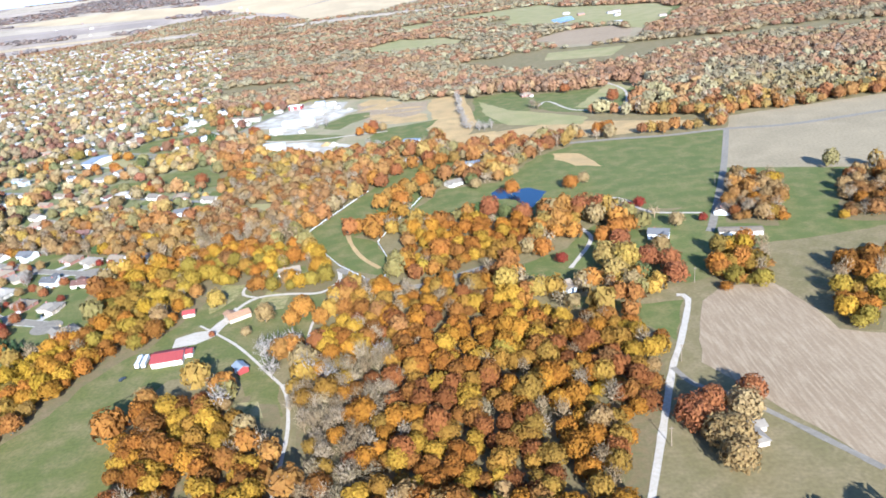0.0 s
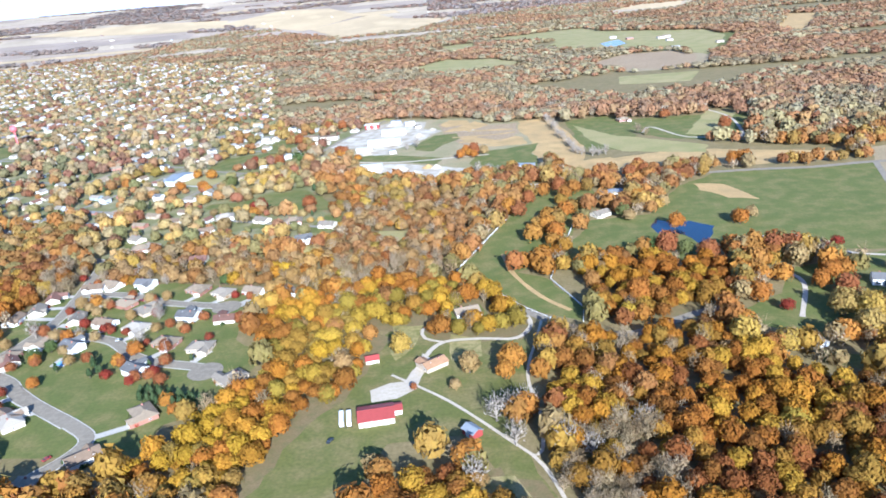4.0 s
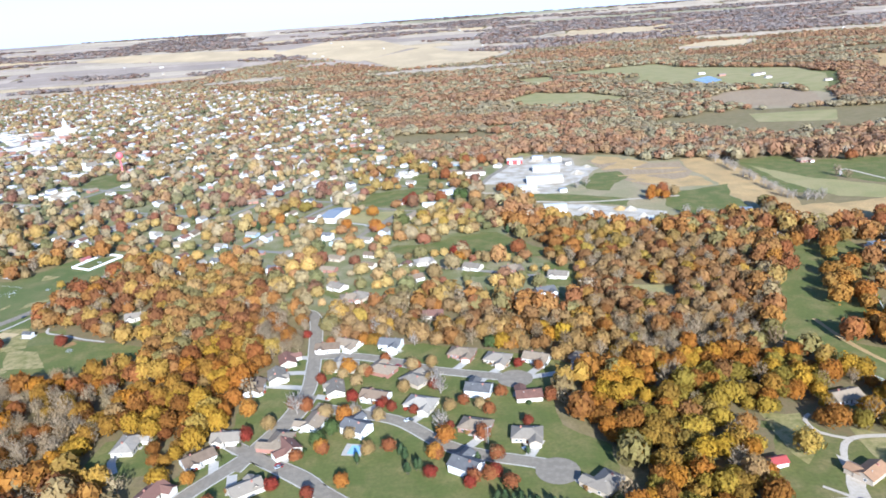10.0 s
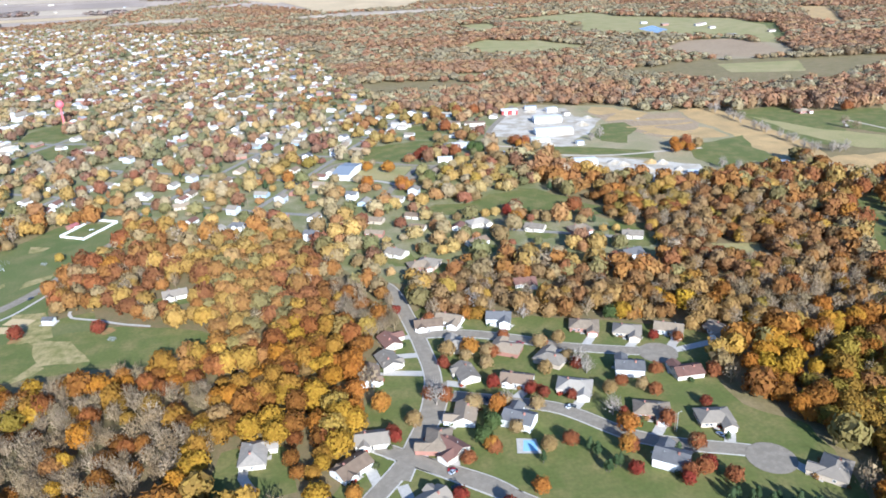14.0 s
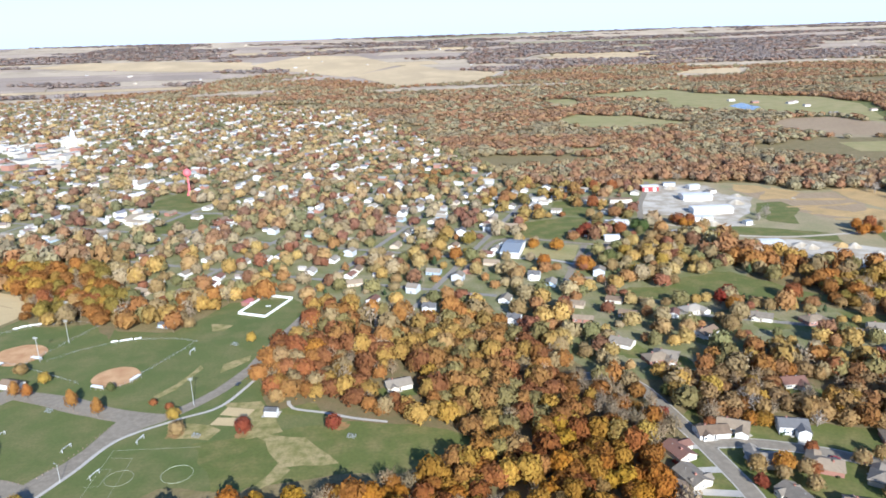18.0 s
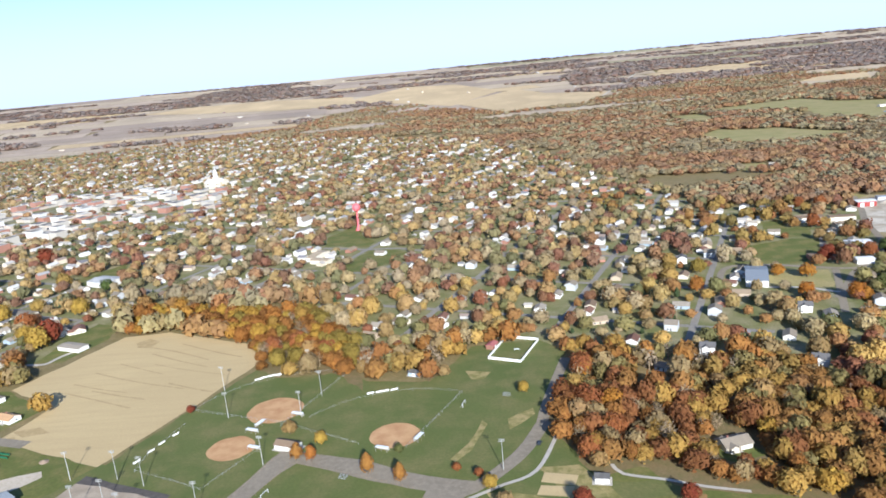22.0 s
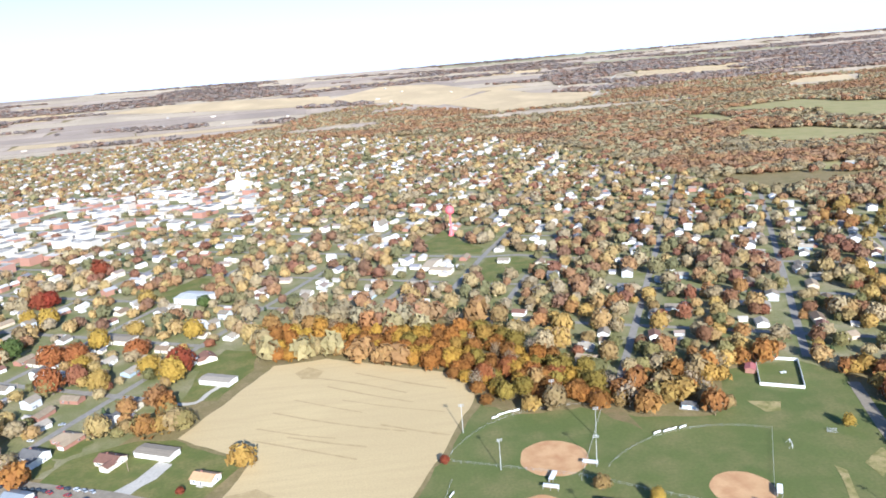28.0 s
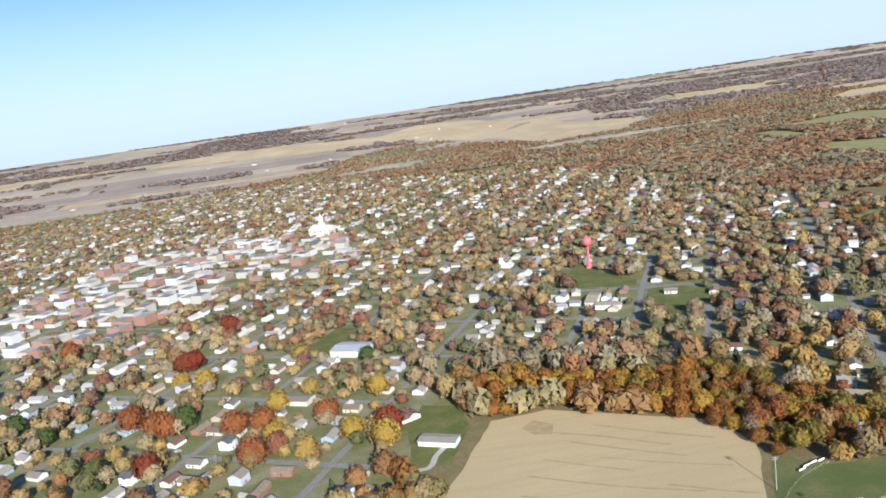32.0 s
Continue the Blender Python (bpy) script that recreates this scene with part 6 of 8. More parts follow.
for x, y in [(-1048, 703), (-1090, 720), (-1073, 714), (-1046, 683), (-1094, 714), (-1077, 708), (-1061, 705), (-1053, 700), (-1045, 671), (-1049, 662)]:
    tractor(x, y, rng.uniform(0, 6))
combine(-1057, 694, 0.6)
combine(-1048, 650, 2.0)
for x, y, w in ((-1097, 725, 2.6), (-1101, 718, 3.2), (-1098, 711, 2.2), (-1068, 708, 3.0), (-1045, 678, 2.4), (-1042, 662, 2.8), (-1040, 654, 2.2), (-1083, 716, 2.0)):
    implement(x, y, rng.uniform(0, 6), w)

M_STRAWDARK = blotchy("trodden_stubble", (0.43, 0.315, 0.15), (0.39, 0.28, 0.13), (0.50, 0.37, 0.18), 0.05, 0.2, 1.2, grain=0.3)
for row in (
        [(-1034, 879), (-1012, 865), (-987, 850)],
        [(-1013, 895), (-982, 874), (-954, 857)],
        [(-994, 913), (-959, 889), (-931, 872)],
        [(-1053, 843), (-1025, 829), (-1002, 820)],
        [(-1032, 828), (-1005, 815), (-983, 806)],
        [(-975, 831), (-952, 818), (-934, 809)],
        [(-1046, 863), (-1017, 846), (-989, 832), (-959, 819)],
        [(-1001, 871), (-969, 854), (-935, 839)],
        [(-1023, 912), (-992, 895), (-958, 872)],
        [(-1053, 828), (-1021, 811), (-988, 793)]):
    ribbon("wheel_track", row, rng.uniform(0.8, 1.8), 0.12, M_STRAWDARK, "faint trodden track across the stubble", "track", edge=0.5)
for spot in ([(-1040, 926), (-1031, 933), (-1018, 922), (-1023, 910), (-1035, 912)], [(-1058, 771), (-1040, 774), (-1028, 764), (-1046, 759)], [(-1059, 759), (-1051, 761), (-1045, 752), (-1056, 751)]):
    patch("damp_stain", spot, 0.125, M_STRAWDARK, "dull damp stain in the stubble", 2.5, "ground")

for k, (x, y) in enumerate([*[(-382, 510), (-447, 471), (-422, 524), (-319, 475), (-392, 577), (-424, 575), (-478, 568)], *[(-1285, 955), (-1280, 974), (-1264, 993), (-1199, 859), (-1187, 878), (-1251, 931), (-1285, 928), (-1161, 953)]]):
    vehicle(x, y, rng.uniform(0, 6.2), M_CARS[(0, 3, 1, 0, 2)[k % 5]], ("white", "silver", "dark", "white", "red")[k % 5] + " car parked by a house")

# ---- stone yards and workshops ----
WORKSHOPS = [
        ([(-236, 1073)][0], 46, 18, 6, M_FLATROOF, WALLS[0], -0.05),
        ([(-226, 1141)][0], 36, 20, 6, M_FLATROOF, WALLS[0], -0.05),
        ([(-264, 1201)][0], 22, 14, 6, M_FLATROOF, M_REDMETAL, -0.05),
        ([(-205, 1199)][0], 15, 10, 5, M_FLATROOF, WALLS[0], 0.2),
        ([(-228, 1225)][0], 16, 8, 4, M_GREYMETAL, WALLS[3], -0.1),
        ([(-192, 1171)][0], 9, 9, 4, ROOFS[0], WALLS[1], 0.3),
        ([(-261, 1041)][0], 22, 10, 4, M_FLATROOF, WALLS[0], -0.05),
        ([(-243, 929)][0], 27, 18, 6, M_FLATROOF, WALLS[0], -0.1),
        ([(-312, 992)][0], 9, 7, 3, M_FLATROOF, WALLS[0], -0.1),]
WORKSHOPS += [
        ([(-221, 1014)][0], 8, 7, 4, M_GREYMETAL, WALLS[0], 0.2),
        ([(-145, 872)][0], 16, 7, 3, M_FLATROOF, WALLS[0], -0.3),
        ([(-355, 1148)][0], 28, 11, 5.5, ROOFS[1], WALLS[1], -0.1),
        ([(-323, 1139)][0], 27, 11, 5.5, ROOFS[1], WALLS[1], -0.1),
        ([(-332, 1109)][0], 28, 11, 5.5, ROOFS[2], WALLS[1], -0.1),
        ([(-359, 1039)][0], 24, 12, 4, M_FLATROOF, WALLS[0], -0.1),
        ([(-411, 1004)][0], 22, 12, 4, ROOFS[1], M_BRICK, -0.1),
        ([(-383, 981)][0], 15, 9, 4.5, M_FLATROOF, WALLS[0], -0.1),
        ([(-490, 958)][0], 18, 44, 6, M_GREYMETAL, WALLS[0], -0.35),]
WORKSHOPS += [
        ([(-59, 873)][0], 20, 13, 6, M_GREYMETAL, WALLS[0], -0.3),
        ([(-923, 1172)][0], 11, 34, 4.5, M_TANROOF, M_STONE, -0.42),
        ([(-915, 1146)][0], 24, 11, 4.5, M_TANROOF, M_STONE, -0.42),
        ([(-1108, 823)][0], 26, 10, 3.4, ROOFS[0], WALLS[0], -0.42),
        ([(-1163, 1132)][0], 34, 24, 6, M_FLATROOF, WALLS[0], -0.42),
        ([(-1094, 922)][0], 26, 11, 3.5, ROOFS[5], WALLS[0], -0.42),
        ([(-1207, 1034)][0], 38, 14, 4, ROOFS[0], WALLS[1], -0.42),
        ([(11, 743)][0], 20, 12, 6, M_GREYMETAL, WALLS[0], 0.1),
        ([(197, 496)][0], 30, 9, 3.5, ROOFS[2], WALLS[1], -0.2)]
for (x, y), w, d, h, m, wl, a in WORKSHOPS:
    stamp_disc(x, y, w * 0.55, 4)
    stamp_disc(x, y - d, 9, 4)
    shed("workshop", x, y, a, w, d, h, m, wl, "large pale workshop building with a shallow metal roof", 0.12, 2, "workshop")


def heap(x, y, r, h, material, label):
    bm = bmesh.new()
    bmesh.ops.create_cone(bm, cap_ends=True, segments=14, radius1=r, radius2=r * 0.12, depth=h)
    for q in bm.verts:
        q.co.z += h / 2
        q.co.xy *= 1 + 0.25 * noise.noise(q.co * 0.3 + Vector((x, y, 0)))
    ob = finish("brush_pile" if material is M_WOOD else "stone_mound", bm, material)
    ob.location = (x, y, 0.1)
    tagged(ob, label, "mound", "yard mounds")


for x, y in [(-209, 929), (-203, 920), (-188, 896), (-209, 879), (-236, 905), (-172, 921), (-162, 916), (-197, 893), (-155, 888), (-257, 1020), (-233, 1207), (-169, 1147), (-188, 1110)]:
    heap(x, y, rng.uniform(5, 11), rng.uniform(2.5, 5), M_WHITEYARD if rng.random() < 0.6 else M_TAN, "conical mound of pale crushed stone in the yard")

heap(-1012, 726, 3.0, 1.3, M_WOOD, "low pile of cut brush on the grass")

# ---- ball fields ----
for (x, y), r, zz in (([(-797, 726)][0], 15.2, 0.12), ([(-880, 772)][0], 18.5, 0.12), ([(-896, 725)][0], 14.5, 0.12), ([(-945, 626)][0], 21.5, 0.12)):
    disc("infield", x, y, r, zz, M_DIRT, "orange clay ball-field infield", "infield", amp=0.06)
ex, ey = [(-927, 626)][0]
disc("infield_corner", ex, ey, 9, 0.122, M_DIRT, "orange clay home-plate corner", "infield", amp=0.05)
M_PITCH = blotchy("grey_cinder", (0.44, 0.355, 0.255), (0.38, 0.30, 0.21), (0.30, 0.24, 0.165), 0.05, 0.15, 1.2, grain=0.3)
M_DARKSTRIP = blotchy("dark_strip", (0.10, 0.085, 0.075), (0.13, 0.11, 0.09), (0.075, 0.065, 0.055), 0.1, 0.3, 1.2)
patch("gravel_pitch", [(-975, 704), (-945, 691), (-916, 678), (-925, 654), (-954, 668), (-984, 682)], 0.13, M_PITCH, "grey gravel practice pitch", 1.6, "pitch")
patch("pitch_band", [(-975, 705), (-945, 692), (-915, 679), (-917, 672), (-936, 682), (-960, 691), (-977, 698)], 0.15, M_DARKSTRIP, "dark strip along the gravel pitch", 1.6, "pitch")
for t_, q in enumerate(([(-714, 674), (-697, 669), (-700, 660), (-717, 665)], [(-717, 662), (-700, 659), (-704, 650), (-720, 654)])):
    patch("sand_court", q, 0.2, M_STUBBLE, "sand volleyball court", 0.4, "court")
for q in ([(-744, 736), (-740, 732), (-748, 714), (-758, 690), (-762, 694), (-755, 710)], [(-753, 812), (-736, 807), (-739, 796), (-750, 797)], [(-729, 736), (-712, 745), (-711, 738), (-729, 722)], [(-675, 612), (-667, 602), (-681, 587), (-686, 588)], [(-777, 665), (-763, 666), (-753, 665), (-768, 656), (-779, 651)], [(-744, 659), (-729, 659), (-711, 648), (-716, 638), (-739, 643)], [(-695, 646), (-665, 632), (-641, 606), (-671, 605)], [(-717, 679), (-694, 679), (-676, 642), (-697, 635)], [(-151, 478), (-133, 471), (-130, 448), (-151, 445)], [(-137, 335), (-122, 335), (-118, 320), (-138, 321)], [(-189, 500), (-169, 497), (-172, 470), (-186, 450), (-191, 481)]):
    patch("worn_spot", q, 0.128, M_WORN, "worn bare patch in the grass", 2.0, "ground")
patch("stone_graves", [(-638, 1148), (-603, 1131), (-594, 1077), (-621, 1067), (-641, 1101)], 0.09, M_GREYFIELD, "old graveyard grass with pale stones", 1.0, "ground")


def fence(name, pts, h, step, material, label, post=0.05, rails=(0.95, 0.5), rail=0.03):
    ob = new(name)
    tagged(ob, label, "fence")
    line = []
    for (x0, y0), (x1, y1) in zip(pts, pts[1:]):
        n = max(1, int(hypot(x1 - x0, y1 - y0) / step))
        line += [(x0 + (x1 - x0) * k / n, y0 + (y1 - y0) * k / n) for k in range(n)]
    line.append(pts[-1])
    pm = boxes((-post, -post, 0, post, post, h))
    me_ = bpy.data.meshes.new("post")
    pm.to_mesh(me_)
    pm.free()
    me_.materials.append(material)
    for x, y in line:
        o = new("post", me_)
        o.location, o.parent = (x, y, 0.05), ob
    for f in rails:
        for (x0, y0), (x1, y1) in zip(pts, pts[1:]):
            part("rail", tube(bmesh.new(), [(x0, y0, h * f + 0.05), (x1, y1, h * f + 0.05)], [rail, rail], 4), material, ob)
    return ob


def arc(c, a, b, n=12, bulge=1.0):
    """Points on a bowed outfield line from a to b round c."""
    a0, a1 = atan2(a[1] - c[1], a[0] - c[0]), atan2(b[1] - c[1], b[0] - c[0])
    while a1 - a0 > pi:
        a1 -= 2 * pi
    while a1 - a0 < -pi:
        a1 += 2 * pi
    r0, r1 = hypot(a[0] - c[0], a[1] - c[1]), hypot(b[0] - c[0], b[1] - c[1])
    return [(c[0] + (r0 + (r1 - r0) * k / n) * cos(a0 + (a1 - a0) * k / n), c[1] + (r0 + (r1 - r0) * k / n) * sin(a0 + (a1 - a0) * k / n)) for k in range(n + 1)]


h1, a1, b1 = [(-789, 710), (-756, 776), (-854, 757)]
fence("outfield_fence", [h1, a1], 2.0, 4, M_POLE, "chain-link foul line fence with steel posts")
fence("outfield_fence", arc(h1, a1, b1), 1.6, 5, M_POLE, "curved chain-link fence round the outfield grass")
h2, a2, b2 = [(-871, 748), (-838, 825), (-938, 780)]
fence("outfield_fence", [h2, a2], 2.0, 4, M_POLE, "chain-link foul line fence with steel posts")
fence("outfield_fence", arc(h2, a2, b2), 1.6, 5, M_POLE, "curved chain-link fence round the outfield grass")
fence("outfield_fence", [b2, [(-871, 752)][0], [(-818, 718)][0]], 1.8, 4, M_POLE, "chain-link fence behind the dugouts")
h3, a3, b3 = [(-879, 719), (-900, 681), (-937, 760)]
fence("outfield_fence", [h3, a3, [(-921, 693)][0], [(-947, 706)][0], [(-947, 725)][0], b3], 1.6, 5, M_POLE, "chain-link fence round a small outfield")
fence("outfield_fence", [(-996, 676), (-963, 662), (-925, 643), (-914, 636)], 1.8, 5, M_POLE, "chain-link fence along the baseball outfield")
fence("outfield_fence", [(-923, 622), (-933, 605), (-943, 583)], 1.8, 5, M_POLE, "chain-link fence along the foul line")
for q in ([(-905, 823), (-901, 826), (-896, 828), (-891, 829)], [(-818, 785), (-812, 786), (-808, 787), (-802, 788)], [(-950, 716), (-946, 728), (-943, 737), (-938, 747)]):
    for x, y in q:
        ob = finish("banner", boxes((-2.4, -0.05, 0.4, 2.4, 0.05, 1.5)), M_WHITE)
        ob.location, ob.rotation_euler = (x, y, 0.1), (0, 0, 0.35 if q[0][0] > -1000 and q[0][1] > 760 else 1.0)
        tagged(ob, "white banner board on the outfield fence", "banner", "outfield banners")

# white-walled enclosure with a red hut
sq = [(-736, 829), (-713, 818), (-696, 857), (-720, 868)]
walls = new("white_enclosure")
tagged(walls, "white board fence round a small square of grass", "fence")
for p, q in zip(sq, sq[1:] + sq[:1]):
    x, y, a, l = between(p, q)
    ob = part("fence_panel", boxes((-l / 2, -0.12, 0, l / 2, 0.12, 2.0)), M_WHITE, walls)
    ob.location, ob.rotation_euler = (x, y, 0.05), (0, 0, a)
sx_, sy_ = [(-732, 850)][0]
shed("red_hut", sx_, sy_, 1.1, 9, 6, 3, plain("faded_red_roof", (0.45, 0.16, 0.15), 0.8), WALLS[4], "small red hut beside the white enclosure", 0.3, 1, "hut")
sx_, sy_ = [(-714, 842)][0]
finish_ob = tagged(finish("picnic_table", boxes((-2, -0.5, 0.7, 2, 0.5, 0.8), (-2, -1.1, 0.4, 2, -0.7, 0.5), (-2, 0.7, 0.4, 2, 1.1, 0.5), (-1.5, -0.9, 0, -1.3, 0.9, 0.7), (1.3, -0.9, 0, 1.5, 0.9, 0.7)), M_WHITE), "white picnic table inside the enclosure", "table")
finish_ob.location = (sx_, sy_, 0.1)

# huts of the park
for (x, y), a, w, d, h, roof, wl, lab in (([(-860, 720)][0], -0.4, 15, 7, 3.2, ROOFS[1], WALLS[0], "white concession stand with a brown roof"), ([(-878, 612)][0], 2.75, 9, 7, 2.8, ROOFS[1], WALLS[2], "open picnic pavilion with a brown roof"), ([(-802, 556)][0], -0.3, 12, 7, 3.2, M_GREYMETAL, WALLS[0], "white park shed with a metal roof"), ([(-686, 662)][0], -0.2, 7, 5, 3.2, ROOFS[3], WALLS[0], "white hut with a dark roof on a pale slab"), ([(-823, 847)][0], -0.6, 12, 9, 3.2, ROOFS[4], WALLS[4], "red-brown house at the park's edge"), ([(-789, 811)][0], -0.4, 8, 5, 2.6, ROOFS[3], WALLS[5], "small blue-grey shed beside the park")):
    shed("park_hut", x, y, a, w, d, h, roof, wl, lab, 0.45, 1, "hut")
    patch("hut_slab", [(x + sx2 * (w / 2 + 1.5) * cos(a) - sy2 * (d / 2 + 1.5) * sin(a), y + sx2 * (w / 2 + 1.5) * sin(a) + sy2 * (d / 2 + 1.5) * cos(a)) for sx2, sy2 in ((-1, -1), (1, -1), (1, 1), (-1, 1))], 0.14, M_CONCRETE, "concrete slab under a park hut", 0, "ground")
for x, y in [(-803, 709), (-782, 719), (-885, 752), (-863, 761), (-888, 743), (-881, 721), (-931, 647), (-924, 625)]:
    ob = new("dugout")
    ob.location, ob.rotation_euler = (x, y, 0.1), (0, 0, rng.choice((-0.4, 1.1)))
    tagged(ob, "white-roofed players' dugout beside the infield", "dugout", "dugouts")
    part("roof", boxes((-4, -1.3, 2.3, 4, 1.3, 2.5)), M_WHITE, ob)
    part("back_wall", boxes((-4, 1.1, 0, 4, 1.25, 2.3)), M_POLE, ob)
    for k in (-3.8, 0, 3.8):
        part("post", boxes((k - 0.06, -1.2, 0, k + 0.06, -1.08, 2.3)), M_POLE, ob)
    part("bench", boxes((-3.5, 0.5, 0.4, 3.5, 0.9, 0.5)), M_WOOD, ob)
for x, y in [(-822, 683), (-889, 616), (-860, 602), (-853, 600), (-725, 642), (-727, 767), (-638, 630)]:
    ob = new("bleachers")
    ob.location, ob.rotation_euler = (x, y, 0.1), (0, 0, -0.4)
    tagged(ob, "small grey metal bleacher stand on the grass", "bleachers", "bleachers")
    for k in range(4):
        part("seat_plank", boxes((-2.6, -1.2 + 0.7 * k, 0.35 + 0.35 * k, 2.6, -0.85 + 0.7 * k, 0.4 + 0.35 * k)), M_POLE, ob)
    for k in (-2.2, 0, 2.2):
        part("frame", boxes((k - 0.05, 0.9, 0, k + 0.05, 1.0, 1.4), (k - 0.05, -1.1, 0, k + 0.05, -1.0, 0.4)), M_POLE, ob)


def light_pole(x, y, h=17.0):
    ob = new("floodlight_pole")
    ob.location = (x, y, 0.05)
    tagged(ob, "tall pale floodlight pole with a lamp rack", "floodlight", "sports floodlights")
    part("pole", tube(bmesh.new(), [(0, 0, 0), (0, 0, h)], [0.24, 0.13], 8), M_POLE, ob)
    part("cross_arm", boxes((-1.6, -0.08, h - 0.5, 1.6, 0.08, h - 0.35), (-1.6, -0.08, h - 1.5, 1.6, 0.08, h - 1.35)), M_POLE, ob)
    for k in (-1.3, -0.45, 0.45, 1.3):
        for zz in (h - 0.35, h - 1.35):
            part("lamp_head", boxes((k - 0.2, -0.3, zz, k + 0.2, 0.1, zz + 0.35)), M_POLE, ob)


for x, y in [(-926, 810), (-910, 766), (-852, 789), (-868, 830), (-860, 759), (-735, 679), (-961, 665), (-932, 655), (-947, 669), (-934, 593), (-892, 614), (-849, 595), (-954, 699), (-894, 660), (-935, 690), (-983, 702), (-871, 703)]:
    light_pole(x, y, 18.5)


def street_light(x, y, a, h=10.5):
    ob = new("street_light")
    ob.location, ob.rotation_euler = (x, y, 0.05), (0, 0, a)
    tagged(ob, "grey street light pole with one curved arm", "street light", "park street lights")
    part("pole", tube(bmesh.new(), [(0, 0, 0), (0, 0, h)], [0.17, 0.1], 8), M_POLE, ob)
    part("arm", tube(bmesh.new(), [(0, 0, h - 0.4), (0.7, 0, h), (1.8, 0, h + 0.1)], [0.07, 0.06, 0.05], 6), M_POLE, ob)
    part("lamp_head", boxes((1.6, -0.18, h - 0.02, 2.4, 0.18, h + 0.16)), M_POLE, ob)


for x, y, a in ((-827, 598, 1.2), (-876, 621, 1.2), (-784, 606, 2.6), (-338, 482, 0.4)):
    street_light(x, y, a)


def goal(x, y, a):
    ob = new("goal")
    ob.location, ob.rotation_euler = (x, y, 0.05), (0, 0, a)
    tagged(ob, "white soccer goal frame on the grass", "goal", "soccer goals")
    for xx in (-3.2, 3.2):
        part("upright", boxes((xx - 0.09, -0.09, 0, xx + 0.09, 0.09, 2.4)), M_WHITE, ob)
        part("stay", tube(bmesh.new(), [(xx, 0, 2.4), (xx, 1.8, 0)], [0.05, 0.05], 4), M_WHITE, ob)
    part("crossbar", boxes((-3.3, -0.09, 2.3, 3.3, 0.09, 2.48)), M_WHITE, ob)


for (x, y), a in zip([(-862, 671), (-837, 656), (-793, 637), (-768, 609), (-929, 592), (-755, 758), (-755, 641)], (1.2, 1.2, 1.2, 1.2, 1.0, 1.3, 1.3)):
    goal(x, y, a)

# painted lines of the soccer pitches
LINES = [[(-767, 633), (-720, 631)], [(-767, 633), (-769, 581)], [(-769, 581), (-731, 577)], [(-768, 626), (-754, 624), (-755, 589), (-768, 590)], [(-768, 615), (-762, 615), (-763, 600), (-770, 600)], [(-904, 596), (-871, 593), (-830, 579)], [(-830, 579), (-834, 560)], [(-862, 667), (-873, 645)]]
for q in LINES:
    for p0, p1 in zip(q, q[1:]):
        x, y, a, l = between(p0, p1)
        ob = finish("pitch_line", boxes((-l / 2, -0.07, 0.03, l / 2, 0.07, 0.05)), M_CHALK)
        ob.location, ob.rotation_euler = (x, y, 0.1), (0, 0, a)
        tagged(ob, "white painted pitch line", "pitch line", kind="structure")
for (x, y), r in (([(-726, 606)][0], 8.0), ([(-755, 606)][0], 7.0)):
    bm = bmesh.new()
    tube(bm, [(x + r * cos(a), y + r * sin(a), 0.13) for a in np.linspace(0, 2 * pi, 33)], [0.09] * 33, 4, False)
    tagged(finish("pitch_circle", bm, M_CHALK), "white painted centre circle", "pitch line", kind="structure")

# wire batting cage beside the gravel pitch
fence("batting_cage", [(-925, 660), (-908, 653), (-908, 646), (-923, 652), (-925, 660)], 3.4, 3, M_POLE, "grey wire batting cage on steel posts", 0.06, (1.0, 0.66, 0.33), 0.04)
# green scoreboard wall
gx_, gy_ = [(-998, 663)][0]
ob = new("scoreboard")
ob.location, ob.rotation_euler = (gx_, gy_, 0.1), (0, 0, 1.05)
tagged(ob, "green hitting screen at the baseball outfield corner", "screen")
part("panel", boxes((-6, -0.1, 0.6, 6, 0.1, 4.2)), M_GREEN, ob)
for k in (-5, 0, 5):
    part("post", boxes((k - 0.1, 0.1, 0, k + 0.1, 0.3, 4.2)), M_POLE, ob)

# low timber posts round the parking strips
bol = bpy.data.meshes.new("parking_post")
bm = boxes((-0.14, -0.14, 0, 0.14, 0.14, 0.85))
bmesh.ops.bevel(bm, geom=[e for e in bm.edges if abs(e.verts[0].co.z - e.verts[1].co.z) < 0.01 and e.verts[0].co.z > 0.5], offset=0.05, segments=1)
bm.to_mesh(bol)
bm.free()
bol.materials.append(M_WOOD)
for q in ([(-855, 701), (-859, 694), (-872, 660), (-879, 645)], [(-877, 639), (-852, 626), (-823, 614), (-802, 606)], [(-850, 701), (-818, 686), (-777, 665)], [(-777, 660), (-787, 631), (-799, 608)], [(-867, 707), (-879, 676), (-893, 650)]):
    for p0, p1 in zip(q, q[1:]):
        n = int(hypot(p1[0] - p0[0], p1[1] - p0[1]) / 3.2)
        for k in range(n):
            ob = new("parking_post", bol)
            ob.location = (p0[0] + (p1[0] - p0[0]) * k / n, p0[1] + (p1[1] - p0[1]) * k / n, 0.1)
            tagged(ob, "short timber parking post at the lawn's edge", "post", "parking posts")

for row in ([(-1081, 751), (-1061, 744), (-1040, 737)], [(-1072, 745), (-1055, 739), (-1039, 733)], [(-1042, 661), (-1047, 667), (-1045, 673)]):
    fence("stock_pen", row, 1.5, 3, M_GREEN, "row of green steel stock panels on the grass", 0.12, (0.95, 0.65, 0.35), 0.16)

